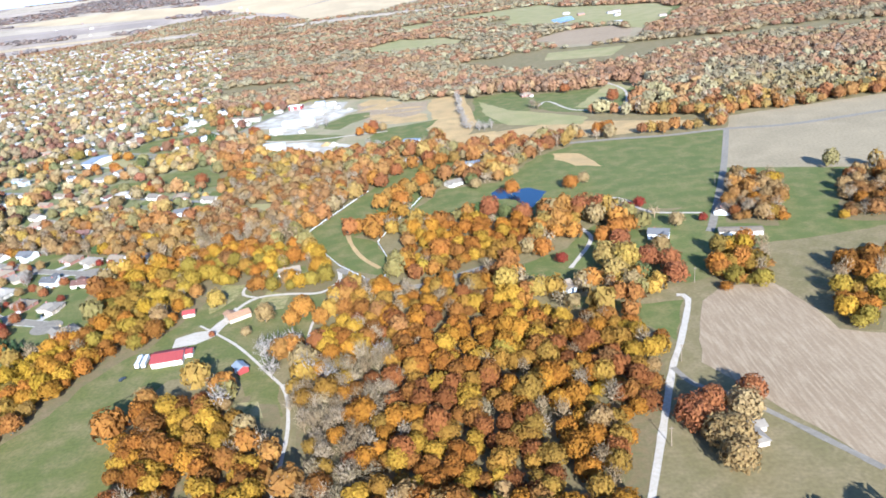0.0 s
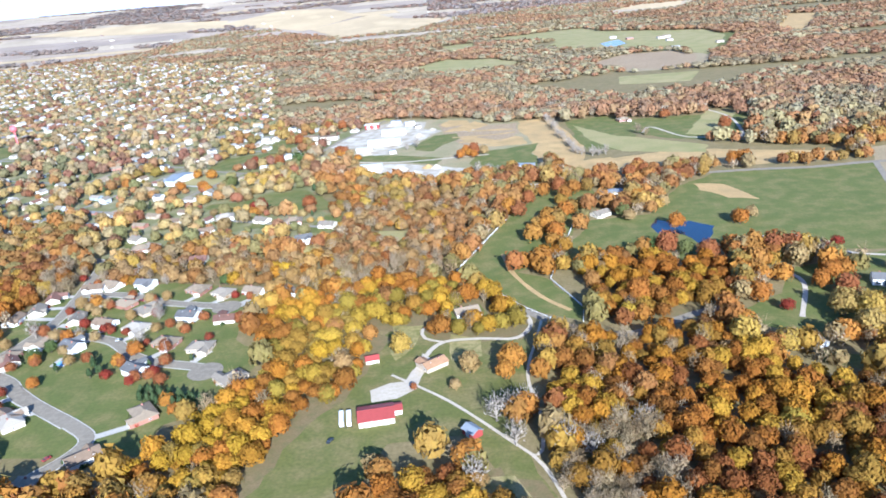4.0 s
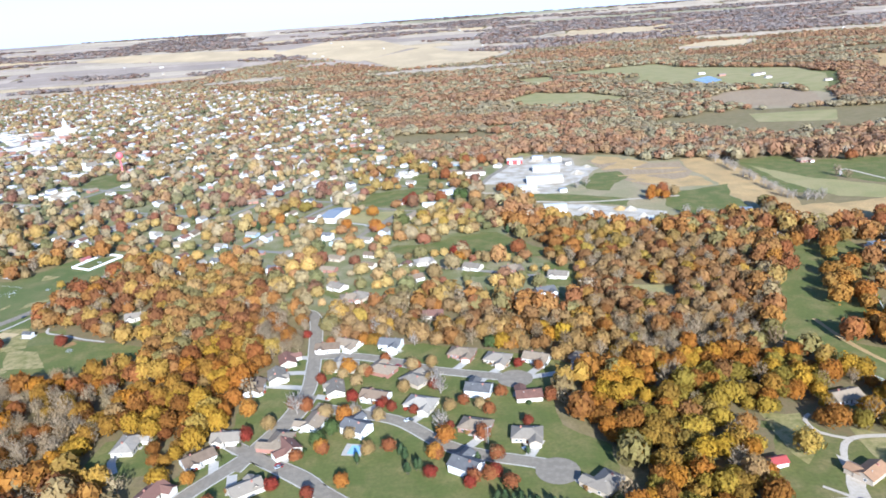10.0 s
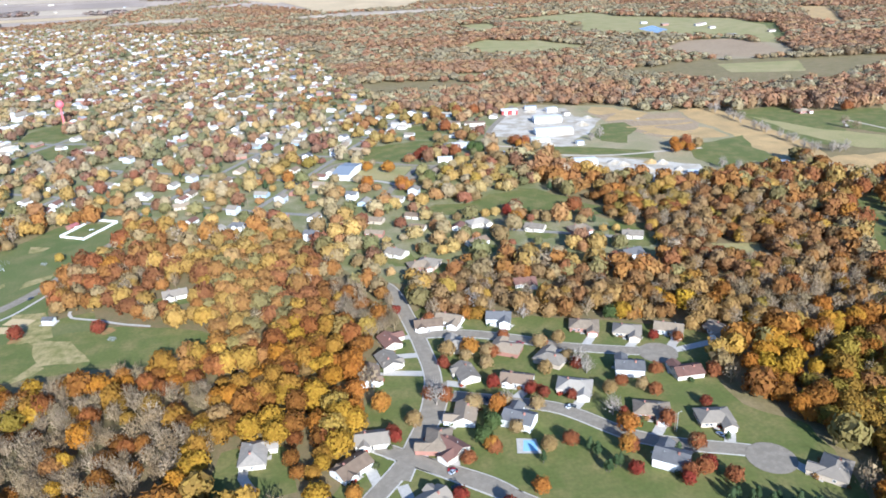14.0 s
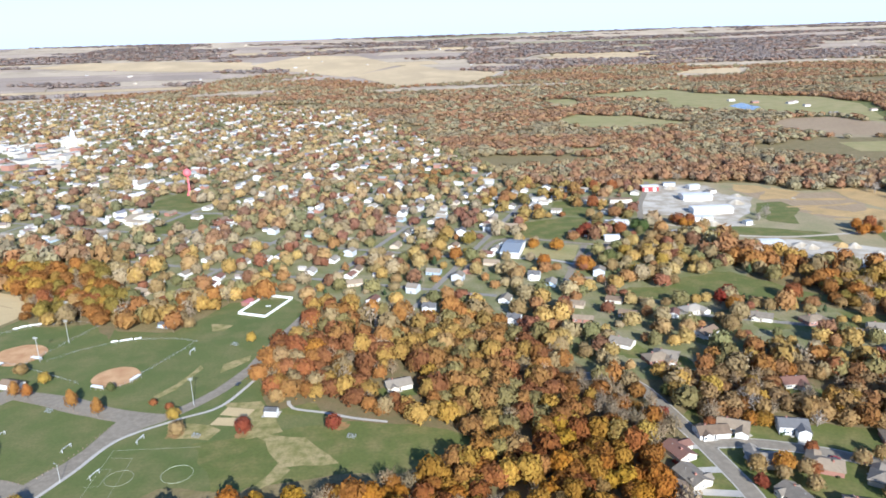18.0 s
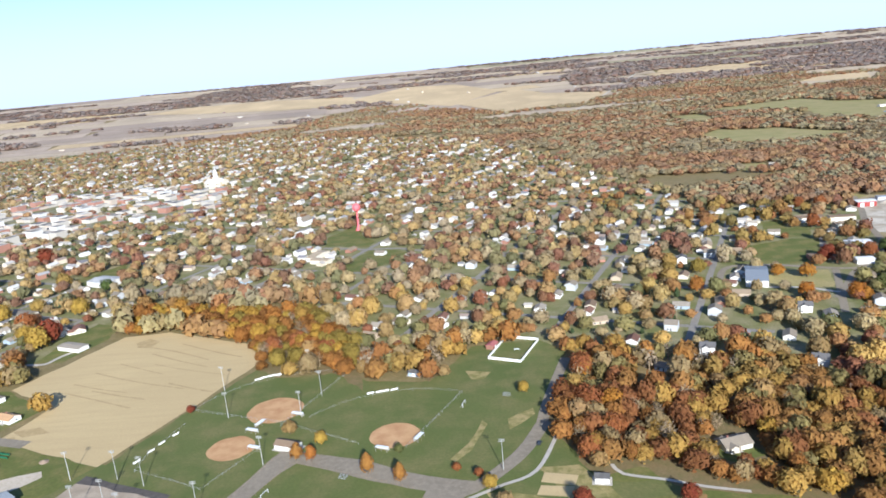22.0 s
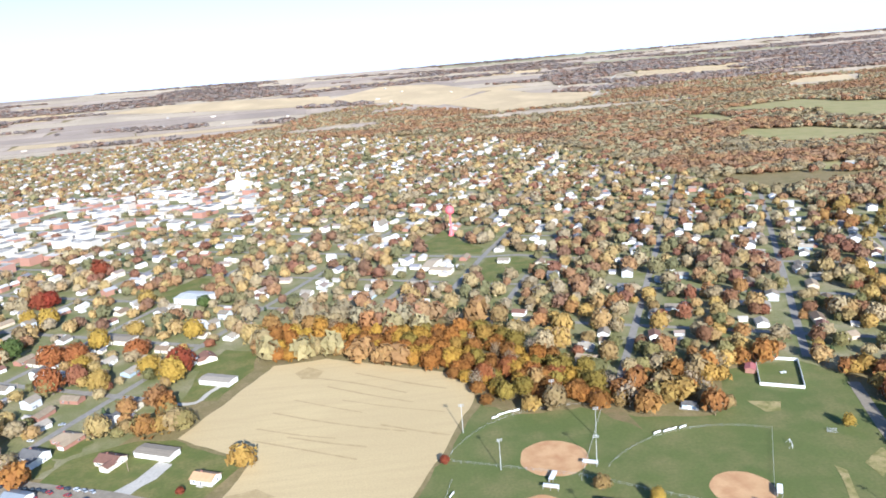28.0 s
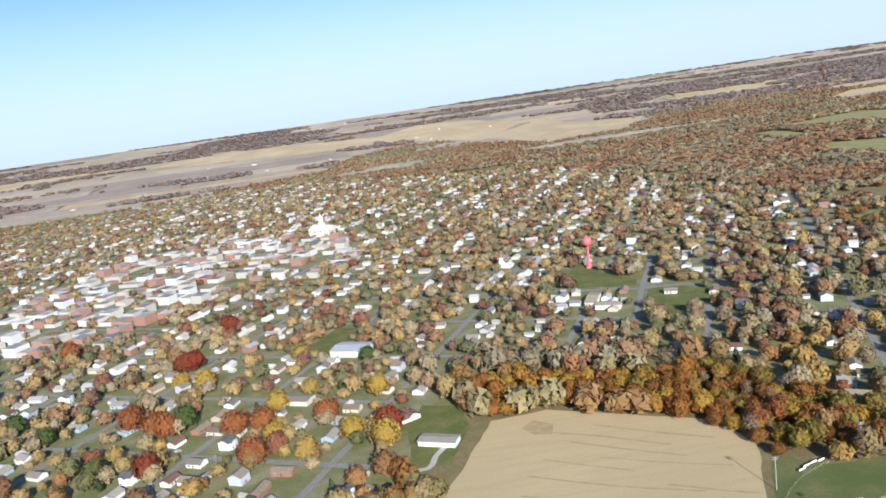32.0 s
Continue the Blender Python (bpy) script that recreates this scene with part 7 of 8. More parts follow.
# white rail fences of the pasture
fence("rail_fence", [(-146, 583), (-124, 635), (-97, 698)], 1.4, 4, M_WHITE, "white three-rail pasture fence", 0.12, (0.95, 0.65, 0.35), 0.11)
fence("rail_fence", [(-65, 483), (-61, 503), (-68, 528), (-76, 555), (-63, 598), (-53, 628), (-38, 676)], 1.4, 4, M_WHITE, "white three-rail pasture fence", 0.12, (0.95, 0.65, 0.35), 0.11)
fence("rail_fence", [(-144, 580), (-124, 552), (-101, 511), (-80, 485)], 1.3, 4, M_WHITE, "white rail fence along the road", 0.1, (0.95, 0.5), 0.09)
ribbon("dry_creek", [(-107, 614), (-103, 577), (-95, 548), (-84, 522), (-70, 501)], 3.5, 0.14, M_TAN, "dry tan ditch across the pasture", "ditch", edge=0.5)
# swimming pool behind a house
patch("pool_deck", [(-414, 490), (-405, 488), (-405, 477), (-416, 479)], 0.2, M_CONCRETE, "concrete pool deck", 0, "ground")
patch("swimming_pool", [(-411, 488), (-406, 487), (-406, 479), (-413, 480)], 0.23, M_POOL, "small covered garden pool", 0, "pool")
# utility poles
for x, y in [*[(-472, 766), (-435, 830), (-339, 482)], *[(105, 334), (80, 266), (216, 605), (265, 721), (141, 425)], *[(-528, 727), (-503, 1022), (-584, 880)], *[(-1243, 937), (-1219, 1065), (-1148, 977), (-1196, 1124)], *[(-1120, 808), (-1204, 835)]]:
    ob = new("utility_pole")
    ob.location = (x, y, 0)
    tagged(ob, "timber utility pole with a cross-arm", "utility pole", "utility poles")
    part("pole", tube(bmesh.new(), [(0, 0, 0), (0, 0, 10.5)], [0.18, 0.12], 6), M_WOOD, ob)
    part("cross_arm", boxes((-1.1, -0.08, 9.6, 1.1, 0.08, 9.8)), M_WOOD, ob)

for x, y in [(-700, 641), (-738, 646), (-789, 580), (-819, 588), (-873, 615), (-798, 675), (-644, 643)]:
    disc("leaf_litter", x, y, rng.uniform(3.5, 5.5), 0.135, M_FALLEN, "ring of fallen orange leaves on the grass", "leaves", amp=0.35)

# ---- single trees ----
TREES = {}


def tree_kind(name, col, proto, trunk_h=0.7):
    V, T = proto
    ob = new("tree")
    c = part("crown", bmesh.new(), M_LEAF, ob)
    c.data = raw_mesh("crown", V, T, np.tile(np.array(col), (len(V), 1)), M_LEAF)
    part("trunk", tube(bmesh.new(), [(0, 0, 0), (0.01, 0.01, 0.35), (0, 0, trunk_h), (0.05, 0.02, 1.1)], [0.075, 0.06, 0.045, 0.015], 6), M_BARK, ob)
    for k in range(3):
        a = 2.1 * k
        part("limb", tube(bmesh.new(), [(0, 0, 0.4), (0.3 * cos(a), 0.3 * sin(a), 0.85)], [0.04, 0.015], 5), M_BARK, ob)
    TREES.setdefault(name, []).append(ob)
    return ob


BIG = [crown(200 + s, 620, 0.125, ICO1) for s in range(3)]
for name, cols in (("orange", [(0.42, 0.17, 0.03), (0.45, 0.21, 0.035)]), ("red", [(0.27, 0.05, 0.028), (0.25, 0.065, 0.032)]), ("yellow", [(0.46, 0.31, 0.06), (0.42, 0.29, 0.08)]), ("russet", [(0.30, 0.11, 0.04), (0.34, 0.13, 0.045)]), ("tan", [(0.40, 0.28, 0.12), (0.36, 0.24, 0.09)]), ("green", [(0.10, 0.135, 0.04), (0.145, 0.155, 0.05)])):
    for k, c in enumerate(cols):
        tree_kind(name, c, BIG[k])
for k in range(2):
    tree_kind("pear", ((0.44, 0.18, 0.04), (0.40, 0.20, 0.05))[k], crown(230 + k, 380, 0.12, ICO1, "pear"))
for k in range(2):
    tree_kind("fir", PALETTE["fir"][k], FIRS[k], 0.3)
for k in range(2):
    V, T = BARE[k]
    ob = new("tree")
    c = part("bare_crown", bmesh.new(), M_LEAF, ob)
    c.data = raw_mesh("bare_crown", V, T, np.tile(np.array((0.50, 0.43, 0.35)), (len(V), 1)), M_LEAF)
    part("trunk", tube(bmesh.new(), [(0, 0, 0), (0, 0, 0.5), (0, 0, 1.3)], [0.06, 0.05, 0.02], 6), M_BARE, ob)
    TREES.setdefault("bare", []).append(ob)
TREE_LABEL = {"pear": "narrow orange-brown autumn pear tree by the parking loop", "orange": "orange autumn maple with a rounded crown", "red": "bright red young maple on a lawn", "yellow": "pale yellow leafy garden tree", "russet": "russet brown oak in autumn leaf", "tan": "dull tan half-bare tree", "green": "still green leafy tree", "fir": "dark green conical evergreen", "bare": "leafless grey tree with pale limbs"}


def plant(kind, pts, r, group):
    for p in pts:
        s = (p[2] if len(p) > 2 else r) * rng.uniform(0.88, 1.12)
        ob = copy_thing(rng.choice(TREES[kind]), pose(p[0], p[1], 0.05, 0, 0, rng.uniform(0, 360)) @ Matrix.Diagonal((1, 1, 1, 1)))
        ob.scale = (s, s, s * rng.uniform(0.95, 1.2))
        tagged(ob, TREE_LABEL[kind], "tree", group)


PARK, SUB, FARM = "park trees", "subdivision garden trees", "farm trees"
plant("pear", [(-852, 705), (-843, 703), (-808, 684), (-790, 674), (-876, 648), (-866, 645)], 4.4, PARK)
plant("orange", [(-832, 628)], 4.2, PARK)
plant("red", [(-699, 642), (-794, 566), (-648, 640)], 4.3, PARK)
plant("russet", [(-748, 675), (-760, 682)], 2.4, PARK)
plant("yellow", [(-841, 722), (-900, 627), (-845, 602), (-932, 605), (-919, 628), (-716, 770), (-796, 584), (-743, 663)], 3.8, PARK)
plant("tan", [(-863, 738), (-768, 805), (-872, 614), (-819, 587), (-802, 818), (-827, 822), (-782, 836), (-736, 645), (-846, 847)], 4.6, PARK)
plant("green", [(-793, 705), (-830, 594)], 2.6, PARK)
plant("russet", [(-681, 744), (-678, 735), (-687, 685), (-670, 705), (-675, 791), (-860, 859), (-872, 865), (-887, 881), (-904, 873)], 7.2, PARK)
plant("red", [(-939, 778), (-1082, 777)], 2.5, PARK)
plant("orange", [(-672, 790), (-666, 733)], 7.2, PARK)
plant("red", [(-440, 560), (-416, 536), (-471, 497), (-399, 525), (-368, 545), (-315, 499), (-392, 522), (-462, 629), (-315, 567)], 3.1, SUB)
plant("russet", [(-364, 471), (-439, 476), (-426, 482), (-443, 528), (-328, 531), (-341, 487), (-338, 452), (-300, 523), (-451, 530)], 3.8, SUB)
plant("orange", [(-350, 776), (-423, 570), (-476, 524), (-361, 486)], 5.4, SUB)
plant("fir", [(-426, 500), (-380, 460), (-373, 462), (-344, 467), (-298, 531), (-318, 471), (-406, 470)], 2.3, SUB)
plant("fir", [(-336 + 3.6 * k, 433 - 1.5 * k + 3.4 * (k % 2)) for k in range(13)] + [(-333 + 3.8 * k, 424 - 1.5 * k + 1.5 * (k % 3)) for k in range(10)], 2.7, SUB)
plant("bare", [(-366, 545), (-410, 626), (-448, 524), (-363, 500)], 6.0, SUB)
plant("tan", [(-413, 567), (-382, 571), (-436, 572), (-461, 509), (-430, 518)], 4.1, SUB)
plant("red", [(-348, 446), (-368, 456), (-427, 444), (-472, 501), (-446, 452), (-336, 454), (-417, 534)], 3.4, SUB)
plant("orange", [(-366, 472), (-427, 484), (-411, 452), (-315, 418), (-491, 461), (-309, 410), (-298, 406)], 3.8, SUB)
plant("russet", [(-452, 435), (-474, 440), (-419, 425), (-329, 444), (-390, 481), (-334, 469)], 3.6, SUB)
plant("yellow", [(-183, 460)], 6.6, FARM)
plant("tan", [(-141, 430)], 5.4, FARM)
plant("tan", [(-150, 413)], 3.2, FARM)
plant("orange", [(-116, 432)], 7.0, FARM)
plant("orange", [(-121, 420)], 5.2, FARM)
plant("bare", [(-121, 381), (-113, 385), (-129, 379), (-121, 357), (-98, 350), (-86, 344), (-57, 363), (-143, 330)], 7.2, FARM)
plant("russet", [(-173, 416)], 2.2, FARM)
plant("yellow", [(93, 436), (93, 464), (41, 427), (22, 436), (104, 452)], 8.4, "meadow trees")
plant("red", [(142, 572), (129, 566), (64, 477)], 4.2, "meadow trees")
plant("orange", [(42, 641), (51, 491), (111, 520), (-24, 505), (96, 639), (158, 820), (167, 816)], 7.2, "meadow trees")
plant("russet", [(132, 450), (131, 427), (119, 458), (93, 563), (108, 566), (109, 491), (20, 586), (45, 571), (212, 991), (161, 1085)], 7.8, "meadow trees")
plant("green", [(7, 680), (32, 582), (11, 596), (96, 556), (109, 433)], 6.0, "meadow trees")
plant("tan", [(106, 563), (118, 560), (112, 566), (108, 472), (135, 482), (158, 523)], 6.0, "meadow trees")
plant("orange", [(98, 505), (176, 437), (160, 430), (190, 470)], 6.4, "meadow trees")
plant("green", [(98, 577), (120, 571)], 5.4, "meadow trees")
plant("red", [(135, 571), (180, 528)], 3.6, "meadow trees")
plant("russet", [(96, 276), (93, 281), (105, 288), (127, 296)], 7.2, "roadside trees")
plant("tan", [(101, 263), (105, 258), (103, 247), (119, 281)], 7.8, "roadside trees")
plant("red", [(-1289, 938), (-1126, 946), (-1316, 1155), (-1305, 1264), (-1323, 1150)], 9.0, "street trees")
plant("russet", [(-1216, 932), (-1240, 987), (-1220, 985), (-1173, 987), (-1328, 1024), (-1306, 1011), (-1295, 1002), (-1472, 1249)], 9.0, "street trees")
plant("yellow", [(-1214, 1017), (-1210, 1130), (-1208, 966), (-1136, 1020), (-1127, 929), (-1151, 950), (-1181, 928), (-1313, 1104), (-1288, 1094), (-1192, 1042)], 8.4, "street trees")
plant("green", [(-1395, 1023), (-1436, 1058), (-1329, 950), (-1148, 1102), (-1285, 1013)], 7.8, "street trees")
plant("red", [(-404, 1006), (-410, 999), (-347, 795), (-353, 792)], 6.0, "village trees")
plant("russet", [(-368, 997), (-365, 1119), (-312, 1212), (-334, 1218), (-293, 1029), (-284, 1018), (-113, 966), (-295, 792)], 6.6, "village trees")
plant("yellow", [(-397, 863), (-389, 919), (-364, 887), (-345, 892), (-335, 872), (-340, 915), (-290, 945), (-367, 921)], 6.4, "village trees")
plant("tan", [(-384, 860), (-377, 855), (-266, 956), (-261, 922), (-276, 999), (-325, 948), (-347, 964), (-102, 963), (-354, 949), (-381, 1071)], 6.0, "village trees")
plant("green", [(-343, 1003), (-408, 905), (-349, 1008)], 6.0, "village trees")
plant("orange", [(-468, 964), (-447, 954), (-470, 905), (-438, 890), (-432, 888)], 6.0, "village trees")
plant("russet", [(-442, 613), (-401, 584), (-411, 565), (-350, 524), (-443, 527), (-302, 562), (-346, 450), (-380, 572), (-336, 513)], 3.2, SUB)
plant("tan", [(-427, 564), (-417, 554), (-386, 543), (-370, 554), (-341, 519), (-401, 478), (-399, 511), (-413, 518), (-335, 469), (-413, 494), (-370, 574), (-358, 518)], 3.6, SUB)
plant("green", [(-430, 489), (-424, 499), (-450, 652), (-331, 597)], 4.6, SUB)
plant("orange", [(-418, 512), (-312, 595), (-489, 536)], 5, SUB)
plant("yellow", [(-425, 649), (-499, 524), (-500, 504), (-495, 604), (-480, 603)], 6.4, SUB)
plant("fir", [(-276, 587), (-375, 462), (-379, 459), (-383, 474), (-381, 470)], 2.6, SUB)
plant("red", [(-358, 499), (-336, 454), (-379, 517), (-393, 526), (-397, 528), (-439, 559), (-416, 537), (-477, 526), (-471, 500), (-367, 548)], 2.6, SUB)
plant("bare", [(-364, 539), (-412, 634), (-413, 518), (-383, 608)], 5, SUB)
plant("bare", [(3, 1166), (1, 1126), (3, 1095), (4, 1065), (2, 1029), (6, 1008), (7, 980), (9, 957), (7, 933), (14, 920), (25, 910), (41, 911), (-90, 861), (-102, 870), (-113, 882), (-189, 1036), (-202, 1027)], 5.6, "creek trees")
plant("bare", [(1, 1142), (4, 1083), (5, 1018), (7, 966), (10, 924), (32, 908), (-97, 861), (-85, 852)], 5.0, "creek trees")
plant("orange", [(-123, 973), (-120, 961), (-115, 952), (-297, 1035), (-291, 1018), (-285, 1014), (-264, 985), (-19, 832), (-132, 951)], 5.0, "creek trees")
plant("russet", [(6, 783), (24, 799), (43, 804), (60, 810), (73, 794), (84, 780), (106, 795), (102, 820), (60, 834), (60, 777), (-71, 745), (-36, 775)], 7.0, "pasture trees")
plant("orange", [(-43, 694), (-64, 659), (-60, 637), (-91, 715), (30, 717)], 7.4, "pasture trees")
plant("tan", [(42, 722), (50, 702), (97, 649), (110, 653), (11, 671)], 5.0, "pasture trees")
bushes = []
for k, c in enumerate(((0.07, 0.10, 0.035), (0.40, 0.08, 0.04), (0.30, 0.17, 0.06), (0.12, 0.13, 0.05))):
    V, T = crown(300 + k, 70, 0.32)
    bushes.append((raw_mesh("shrub", V * np.array((1, 1, 0.8)) - np.array((0, 0, 0.2)), T, np.tile(np.array(c), (len(V), 1)), M_LEAF), ("dark green rounded shrub beside a house", "red autumn shrub beside a house", "brown autumn shrub beside a house", "olive green shrub beside a house")[k]))
for x, y in shrubs:
    me_, lab = rng.choice(bushes)
    ob = new("shrub", me_)
    s = rng.uniform(0.9, 1.9)
    ob.location, ob.scale, ob.rotation_euler = (x, y, 0.02), (s, s, s), (0, 0, rng.uniform(0, 6))
    tagged(ob, lab, "shrub", "house shrubs")
WOODTREES = {}
for mixname, lab in (("oak", "russet and orange oak in a dense autumn wood"), ("gold", "golden autumn tree in a narrow wood"), ("town", "tan and olive autumn tree beside a field")):
    for k, c in enumerate(PALETTE[mixname]):
        V, T = HI[k % len(HI)]
        ob = tagged(new("tree"), lab, "tree", "wood trees")
        col = np.array(c) * 0.91 + np.mean(c) * 0.09
        part("crown", bmesh.new(), M_LEAF, ob).data = raw_mesh("crown", V, T, np.tile(col, (len(V), 1)), M_LEAF)
        part("trunk", tube(bmesh.new(), [(0, 0, 0), (0.01, 0.01, 0.35), (0, 0, 0.9)], [0.06, 0.05, 0.03], 6), M_BARK, ob)
        WOODTREES.setdefault(mixname, []).append(ob)

# ---- the far plain: fields and wood belts under the horizon ----
M_FAR = [blotchy("far_" + n, c, tuple(v * 0.82 for v in c), tuple(min(1, v * 1.15) for v in c), 0.002, 0.008, 0.05, grain=0.15) for n, c in (("stubble", (0.46, 0.365, 0.25)), ("soil", (0.41, 0.32, 0.235)), ("dark_soil", (0.34, 0.265, 0.20)), ("pasture", (0.33, 0.29, 0.17)), ("straw", (0.52, 0.39, 0.22)))]
EDGE_X = [-2700, -2100, -1650, -1400, -1290, -1080, -900, -760, -560, -240, -150, 300]
EDGE_Y = [2930, 2990, 3080, 3220, 3470, 3600, 3560, 3340, 3100, 3150, 3420, 3500]
STRAW = [[(-1000, 4197), (-737, 4133), (-531, 3778), (-762, 3432), (-940, 3618), (-1120, 3739), (-1250, 3900)], [(-743, 3472), (-464, 3789), (-353, 3571), (-111, 3425), (-235, 3163), (-435, 3109), (-553, 3101)], [(-2363, 4073), (-2079, 4177), (-1656, 4137), (-1250, 4020), (-1193, 3713), (-1577, 3794), (-2028, 3938)], [(527, 3238), (794, 3465), (911, 3410), (821, 3154), (652, 3179)]]
far_rows = [2960, 3050, 3150, 3230, 3330, 3420, 3540, 3650, 3770, 3880, 4010, 4120, 4240, 4370, 4480, 4600, 4720, 4850]
frng = random.Random(21)


def bound(x, y):
    """Uneven field boundaries."""
    return y + 55 * noise.noise(Vector((x * 0.0011, y * 0.01, 2))) * (1 if y < 4800 else 0)


def far_field(x0, x1, y0, y1, material):
    bm = bmesh.new()
    k = frng.uniform(-0.4, 0.4)
    cols = []
    for fx in np.linspace(0, 1, 9):
        x = x0 + (x1 - x0) * fx
        a, b_ = bound(x, y0) + 2, bound(x, y1) - 2
        cols.append([bm.verts.new((x + k * (y - y0), y, float(rise(y)) + 0.6)) for y in np.linspace(a, b_, 5)])
    for a, b_ in zip(cols, cols[1:]):
        for q in range(4):
            bm.faces.new((a[q], b_[q], b_[q + 1], a[q + 1]))
    tagged(finish("far_field", bm, material), "distant harvested farm field below the horizon", "field", kind="structure")


for y0, y1 in zip(far_rows, far_rows[1:]):
    x = -5400.0 - frng.uniform(0, 600)
    while x < 4400:
        w = frng.uniform(450, 1500)
        far_field(x + 2, x + w - 2, y0, y1, frng.choice([M_FAR[0], M_FAR[1], M_FAR[3], M_FAR[4], M_FAR[0]] if x > -900 else [M_FAR[0], M_FAR[1], M_FAR[1], M_FAR[2], M_FAR[0], M_FAR[4]]))
        x += w
for q, poly in enumerate(STRAW):
    patch("straw_field", poly, 1.2 + 0.1 * q, M_FAR[4], "bright straw-coloured far field", 0, "field")


def far_wood(x, y):
    """Whether woodland stands on the far plain."""
    if y < float(np.interp(x, EDGE_X, EDGE_Y)) or any(inside(q, np.array([x]), np.array([y]))[0] for q in STRAW):
        return False
    n = noise.noise(Vector((x * 0.0013, y * 0.009, 4))) + 0.35 * noise.noise(Vector((x * 0.006, y * 0.02, 8)))
    if 4180 < y < 4560:
        return n > (-0.12 if x > -3100 else 0.2)
    if y > 4560:
        return n > 0.12
    if x > -200:
        return n > -0.08
    return n > 0.36


spots = []
y = 3000.0
while y < 4840:
    sp = 20.0 if y < 3900 else 24.0
    x = -1300 - 0.68 * y
    while x < 150 + 0.68 * y:
        qx, qy = x + frng.uniform(-0.5, 0.5) * sp, y + frng.uniform(-0.5, 0.5) * sp
        x += sp
        if far_wood(qx, qy):
            spots.append((frng.choice(TINY), qx, qy, sp * frng.uniform(0.45, 0.72), 0.7 - 0.5 * min(1, max(0, (qy - 3100) / 1500)), frng.choice(((0.33, 0.26, 0.21), (0.30, 0.24, 0.21), (0.36, 0.26, 0.19), (0.34, 0.20, 0.13)))))
    y += sp
ribbon("far_road", [(-330, 2960), (-187, 3256), (20, 3700), (252, 4202)], 9, 1.9, M_CONCRETE, "long straight pale road over the far plain", "road")
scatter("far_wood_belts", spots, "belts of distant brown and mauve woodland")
barns = [(frng.uniform(-3600, 3000), frng.uniform(3150, 4700)) for _ in range(70)]
house_mass("far_farms", [(x, y, frng.uniform(0, 3), frng.uniform(8, 22), frng.uniform(6, 10), frng.uniform(2, 4)) for x, y in barns], "scattered white farm buildings on the far plain")


def visible(x, y):
    return -1160 - 0.66 * max(y - 430, 0) < x < 60 + 0.66 * y and y > 140 - 0.44 * x


single_count = 0
for k, (poly, mixname, sp) in enumerate(WOODS):
    xs_, ys_ = [p[0] for p in poly], [p[1] for p in poly]
    spots = []
    y = min(ys_)
    while y < max(ys_):
        x = min(xs_)
        while x < max(xs_):
            qx, qy = x + rng.uniform(-0.45, 0.45) * sp, y + rng.uniform(-0.45, 0.45) * sp
            x += sp
            if land(qx, qy) != 10 + k or not visible(qx, qy):
                continue
            bare = any(inside(b, np.array([qx]), np.array([qy]))[0] for b in BARE_AREAS)
            u = noise.noise(Vector((qx * 0.012, qy * 0.012, 5)))
            if rng.random() < (0.6 if bare else (0.12 if mixname == "brown" else 0.05) + 0.2 * max(0, u)):
                spots.append((rng.choice(BARE), qx, qy, rng.uniform(3.6, 5.6), 1.3, rng.choice(PALETTE["grey"])))
                if bare:
                    spots.append((rng.choice(BARE), qx + rng.uniform(-5, 5), qy + rng.uniform(-5, 5), rng.uniform(3, 5), 1.3, rng.choice(PALETTE["grey"])))
                continue
            if rng.random() < 0.08:
                continue
            pal = PALETTE[mixname if rng.random() < (0.6 if mixname == "brown" else 0.9) else rng.choice(("brown", "gold", "oak"))]
            hi = qy < 560 or qx < -800 and qy < 960
            if single_count < 16 and qy < 470 and -330 < qx < 60:
                single_count += 1
                s = rng.uniform(0.5, 0.74) * sp
                ob = copy_thing(rng.choice(WOODTREES[mixname]), pose(qx, qy, 0.05, 0, 0, rng.uniform(0, 360)))
                ob.scale = (s, s, s * rng.uniform(0.9, 1.2))
                continue
            spots.append((rng.choice(HI if hi else FINE), qx, qy, rng.uniform(0.42, 0.76) * sp, rng.uniform(0.75, 1.3), pal[int((u * 0.8 + 0.5) * len(pal) + rng.uniform(-1.6, 1.6)) % len(pal)]))
        y += sp
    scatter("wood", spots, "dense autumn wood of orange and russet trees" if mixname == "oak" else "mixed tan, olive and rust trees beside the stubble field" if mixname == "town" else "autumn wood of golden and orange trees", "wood")

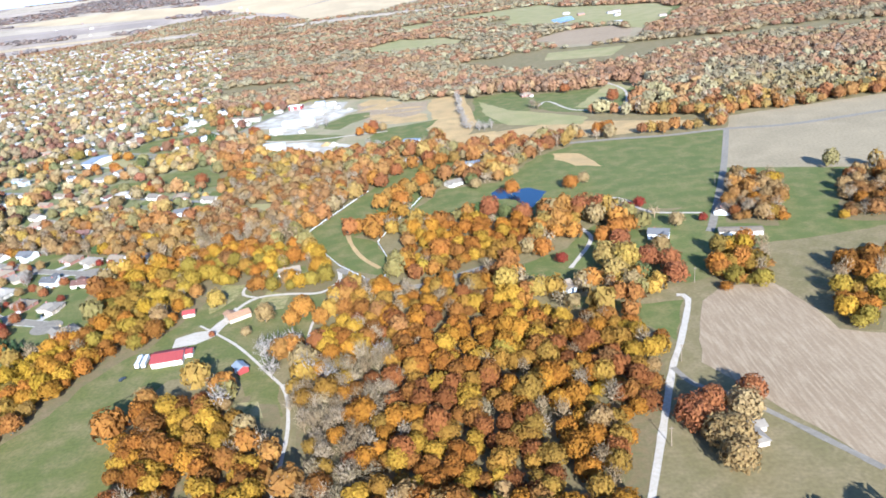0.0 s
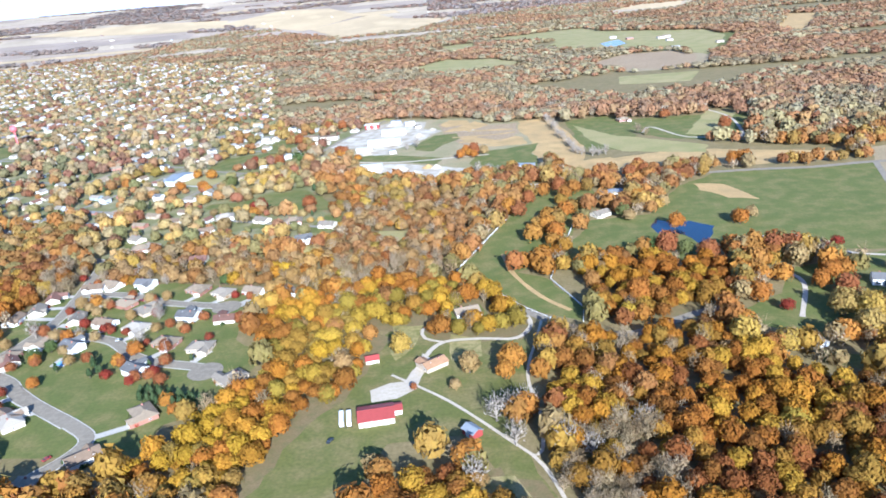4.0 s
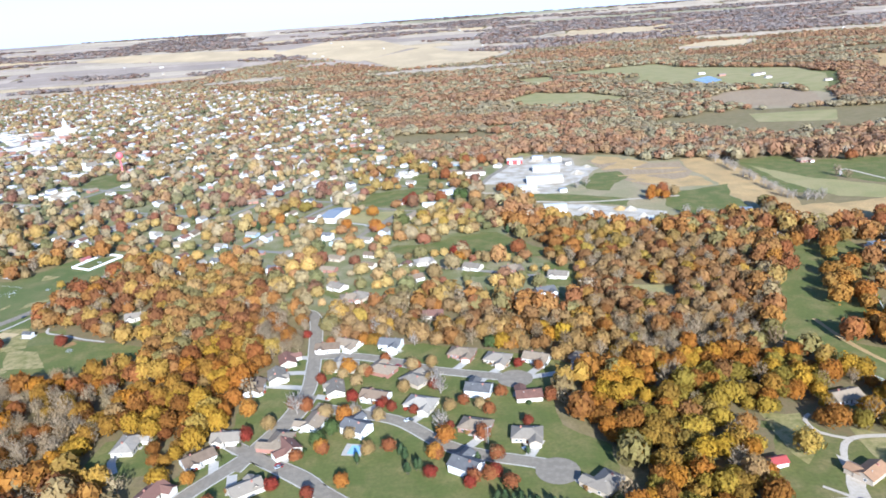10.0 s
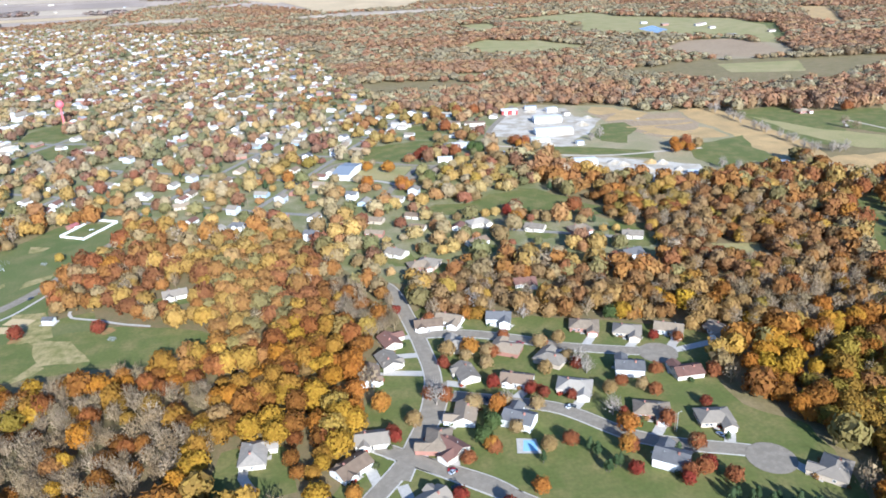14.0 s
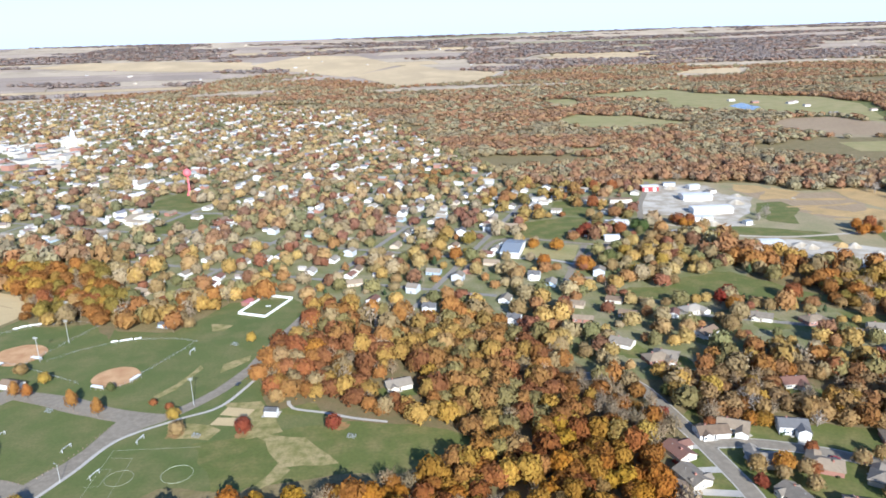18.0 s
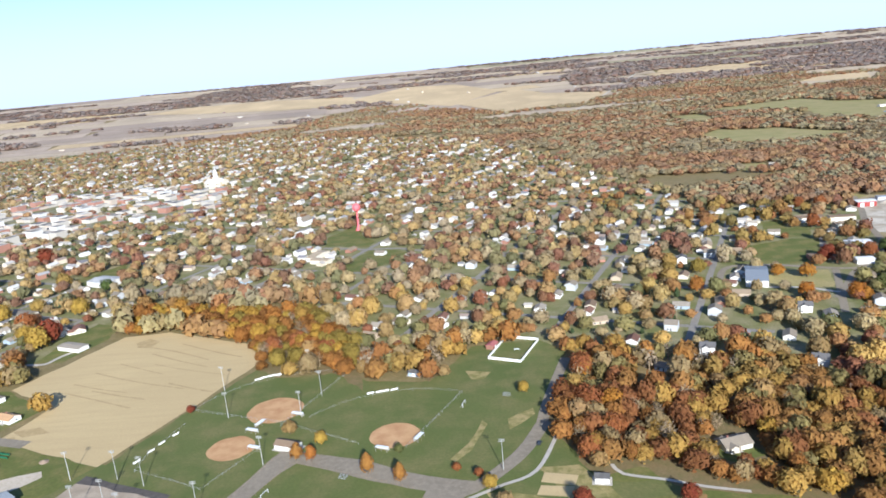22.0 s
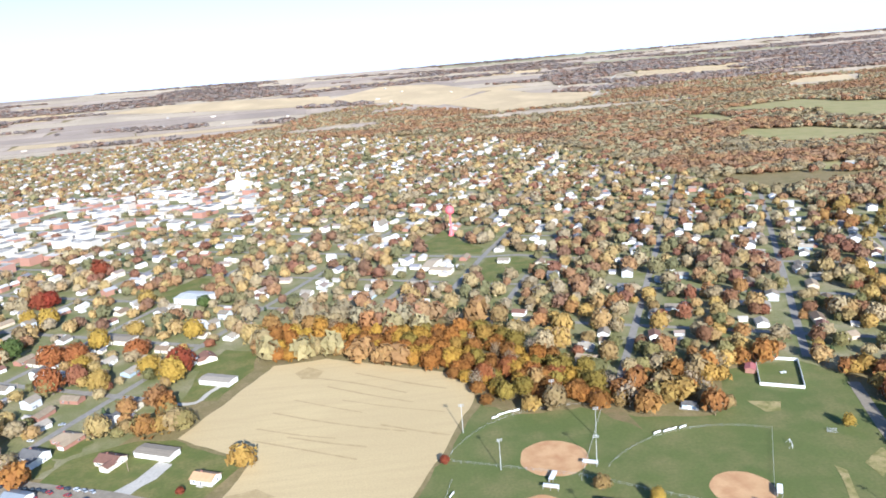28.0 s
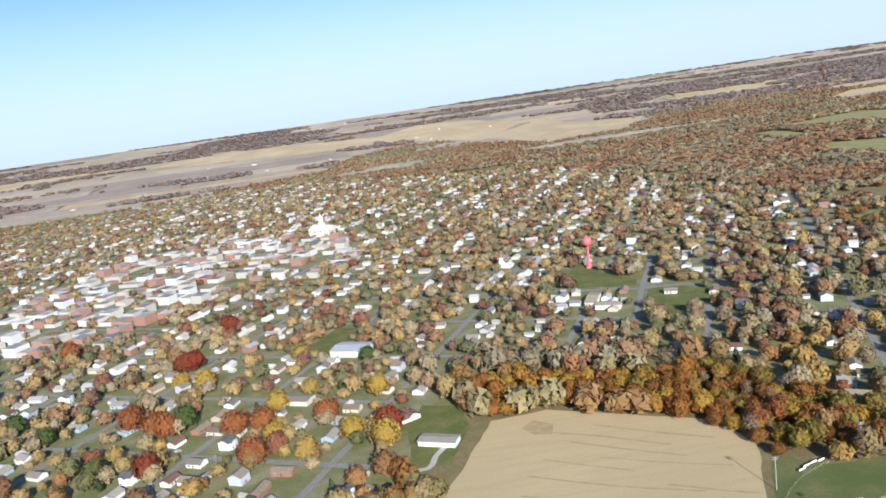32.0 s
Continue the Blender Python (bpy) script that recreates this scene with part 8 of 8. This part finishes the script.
scatter("pasture_oaks", [(rng.choice(FINE), x, y, rng.uniform(5.5, 8.0), rng.uniform(0.9, 1.2), rng.choice(PALETTE["oak"])) for x, y in PASTURE_OAKS], "spreading orange oaks along the pasture fence", "trees")
spots = {}
for town in (True, False):
    y = 180.0
    while y < 3660:
        sp = (12.6 if y < 1350 else 12.6 if y < 1700 else 13.6) if town else 10.6 if y < 900 else 12.2 if y < 1500 else 14.0 if y < 2400 else 16.2
        x = -1200 - 0.66 * max(y - 430, 0)
        while x < 60 + 0.66 * y:
            qx, qy = x + rng.uniform(-0.5, 0.5) * sp, y + rng.uniform(-0.5, 0.5) * sp
            x += sp
            c = land(qx, qy)
            if qy < 140 - 0.44 * qx:
                continue
            if c > 2 or (c == 2 and rng.random() < 0.72) or (c in (1, 2)) != town or qy > float(np.interp(qx, EDGE_X, EDGE_Y)) + 50 * noise.noise(Vector((qx * 0.004, 3, 3))):
                continue
            u = noise.noise(Vector((qx * 0.006, qy * 0.006, 9)))
            w = noise.noise(Vector((qx * 0.0022, qy * 0.0045, 17)))
            if town:
                if rng.random() > (0.76 if qx < -900 else 0.95) + 0.22 * u:
                    continue
            elif qy > 1150 and (w < -0.36 or (w < -0.28 and rng.random() < 0.6)) or rng.random() > 0.92 + 0.4 * u:
                continue
            east = qx > -560 and qy < 1400
            pal = PALETTE["park" if not town else "town"] if town and not (east and u > 0.05) or qy < 900 else PALETTE["gold"] if town else PALETTE["maroon"] if w > 0.16 else PALETTE["dun"] if u > 0.05 else PALETTE["far"]
            proto = FINE if qy < 1000 and town else MID if qy < (1350 if town else 900) else LOW if qy < 1750 else TINY
            if not town and rng.random() < 0.15 and qy < 1300:
                proto, pal = BARE_FAR, PALETTE["grey"]
            elif town and rng.random() < 0.045:
                proto, pal = FIRS if qy < 1300 else LOW, PALETTE["fir"]
            far = 1 - 0.3 * min(1, max(0, (qy - 2500) / 900))
            if town:
                rad, hf = rng.uniform(3.0, 7.6) * far, rng.uniform(0.8, 1.3) if qy < 1300 else rng.uniform(0.65, 0.95)
            else:
                rad, hf = rng.uniform(0.46, 0.74) * sp * far, rng.uniform(0.95, 1.3) if qy < 1150 else rng.uniform(0.7, 0.95) if qy < 1500 else rng.uniform(0.5, 0.72)
            if pal is PALETTE["fir"]:
                rad *= 0.5
            if town and east:
                if rng.random() < 0.2:
                    continue
                rad *= 0.98
            if town and not east and int(qx * 7) % 9 == 0:
                continue
            spots.setdefault((int(qy // 800), 1 if town else 0), []).append((rng.choice(proto), qx, qy, rad, hf, rng.choice(pal)))
        y += sp
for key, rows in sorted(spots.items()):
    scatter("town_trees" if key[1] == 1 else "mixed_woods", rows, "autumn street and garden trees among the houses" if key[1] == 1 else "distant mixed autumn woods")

for kinds in list(TREES.values()) + list(WOODTREES.values()):
    for ob in kinds:
        hide_away(ob)
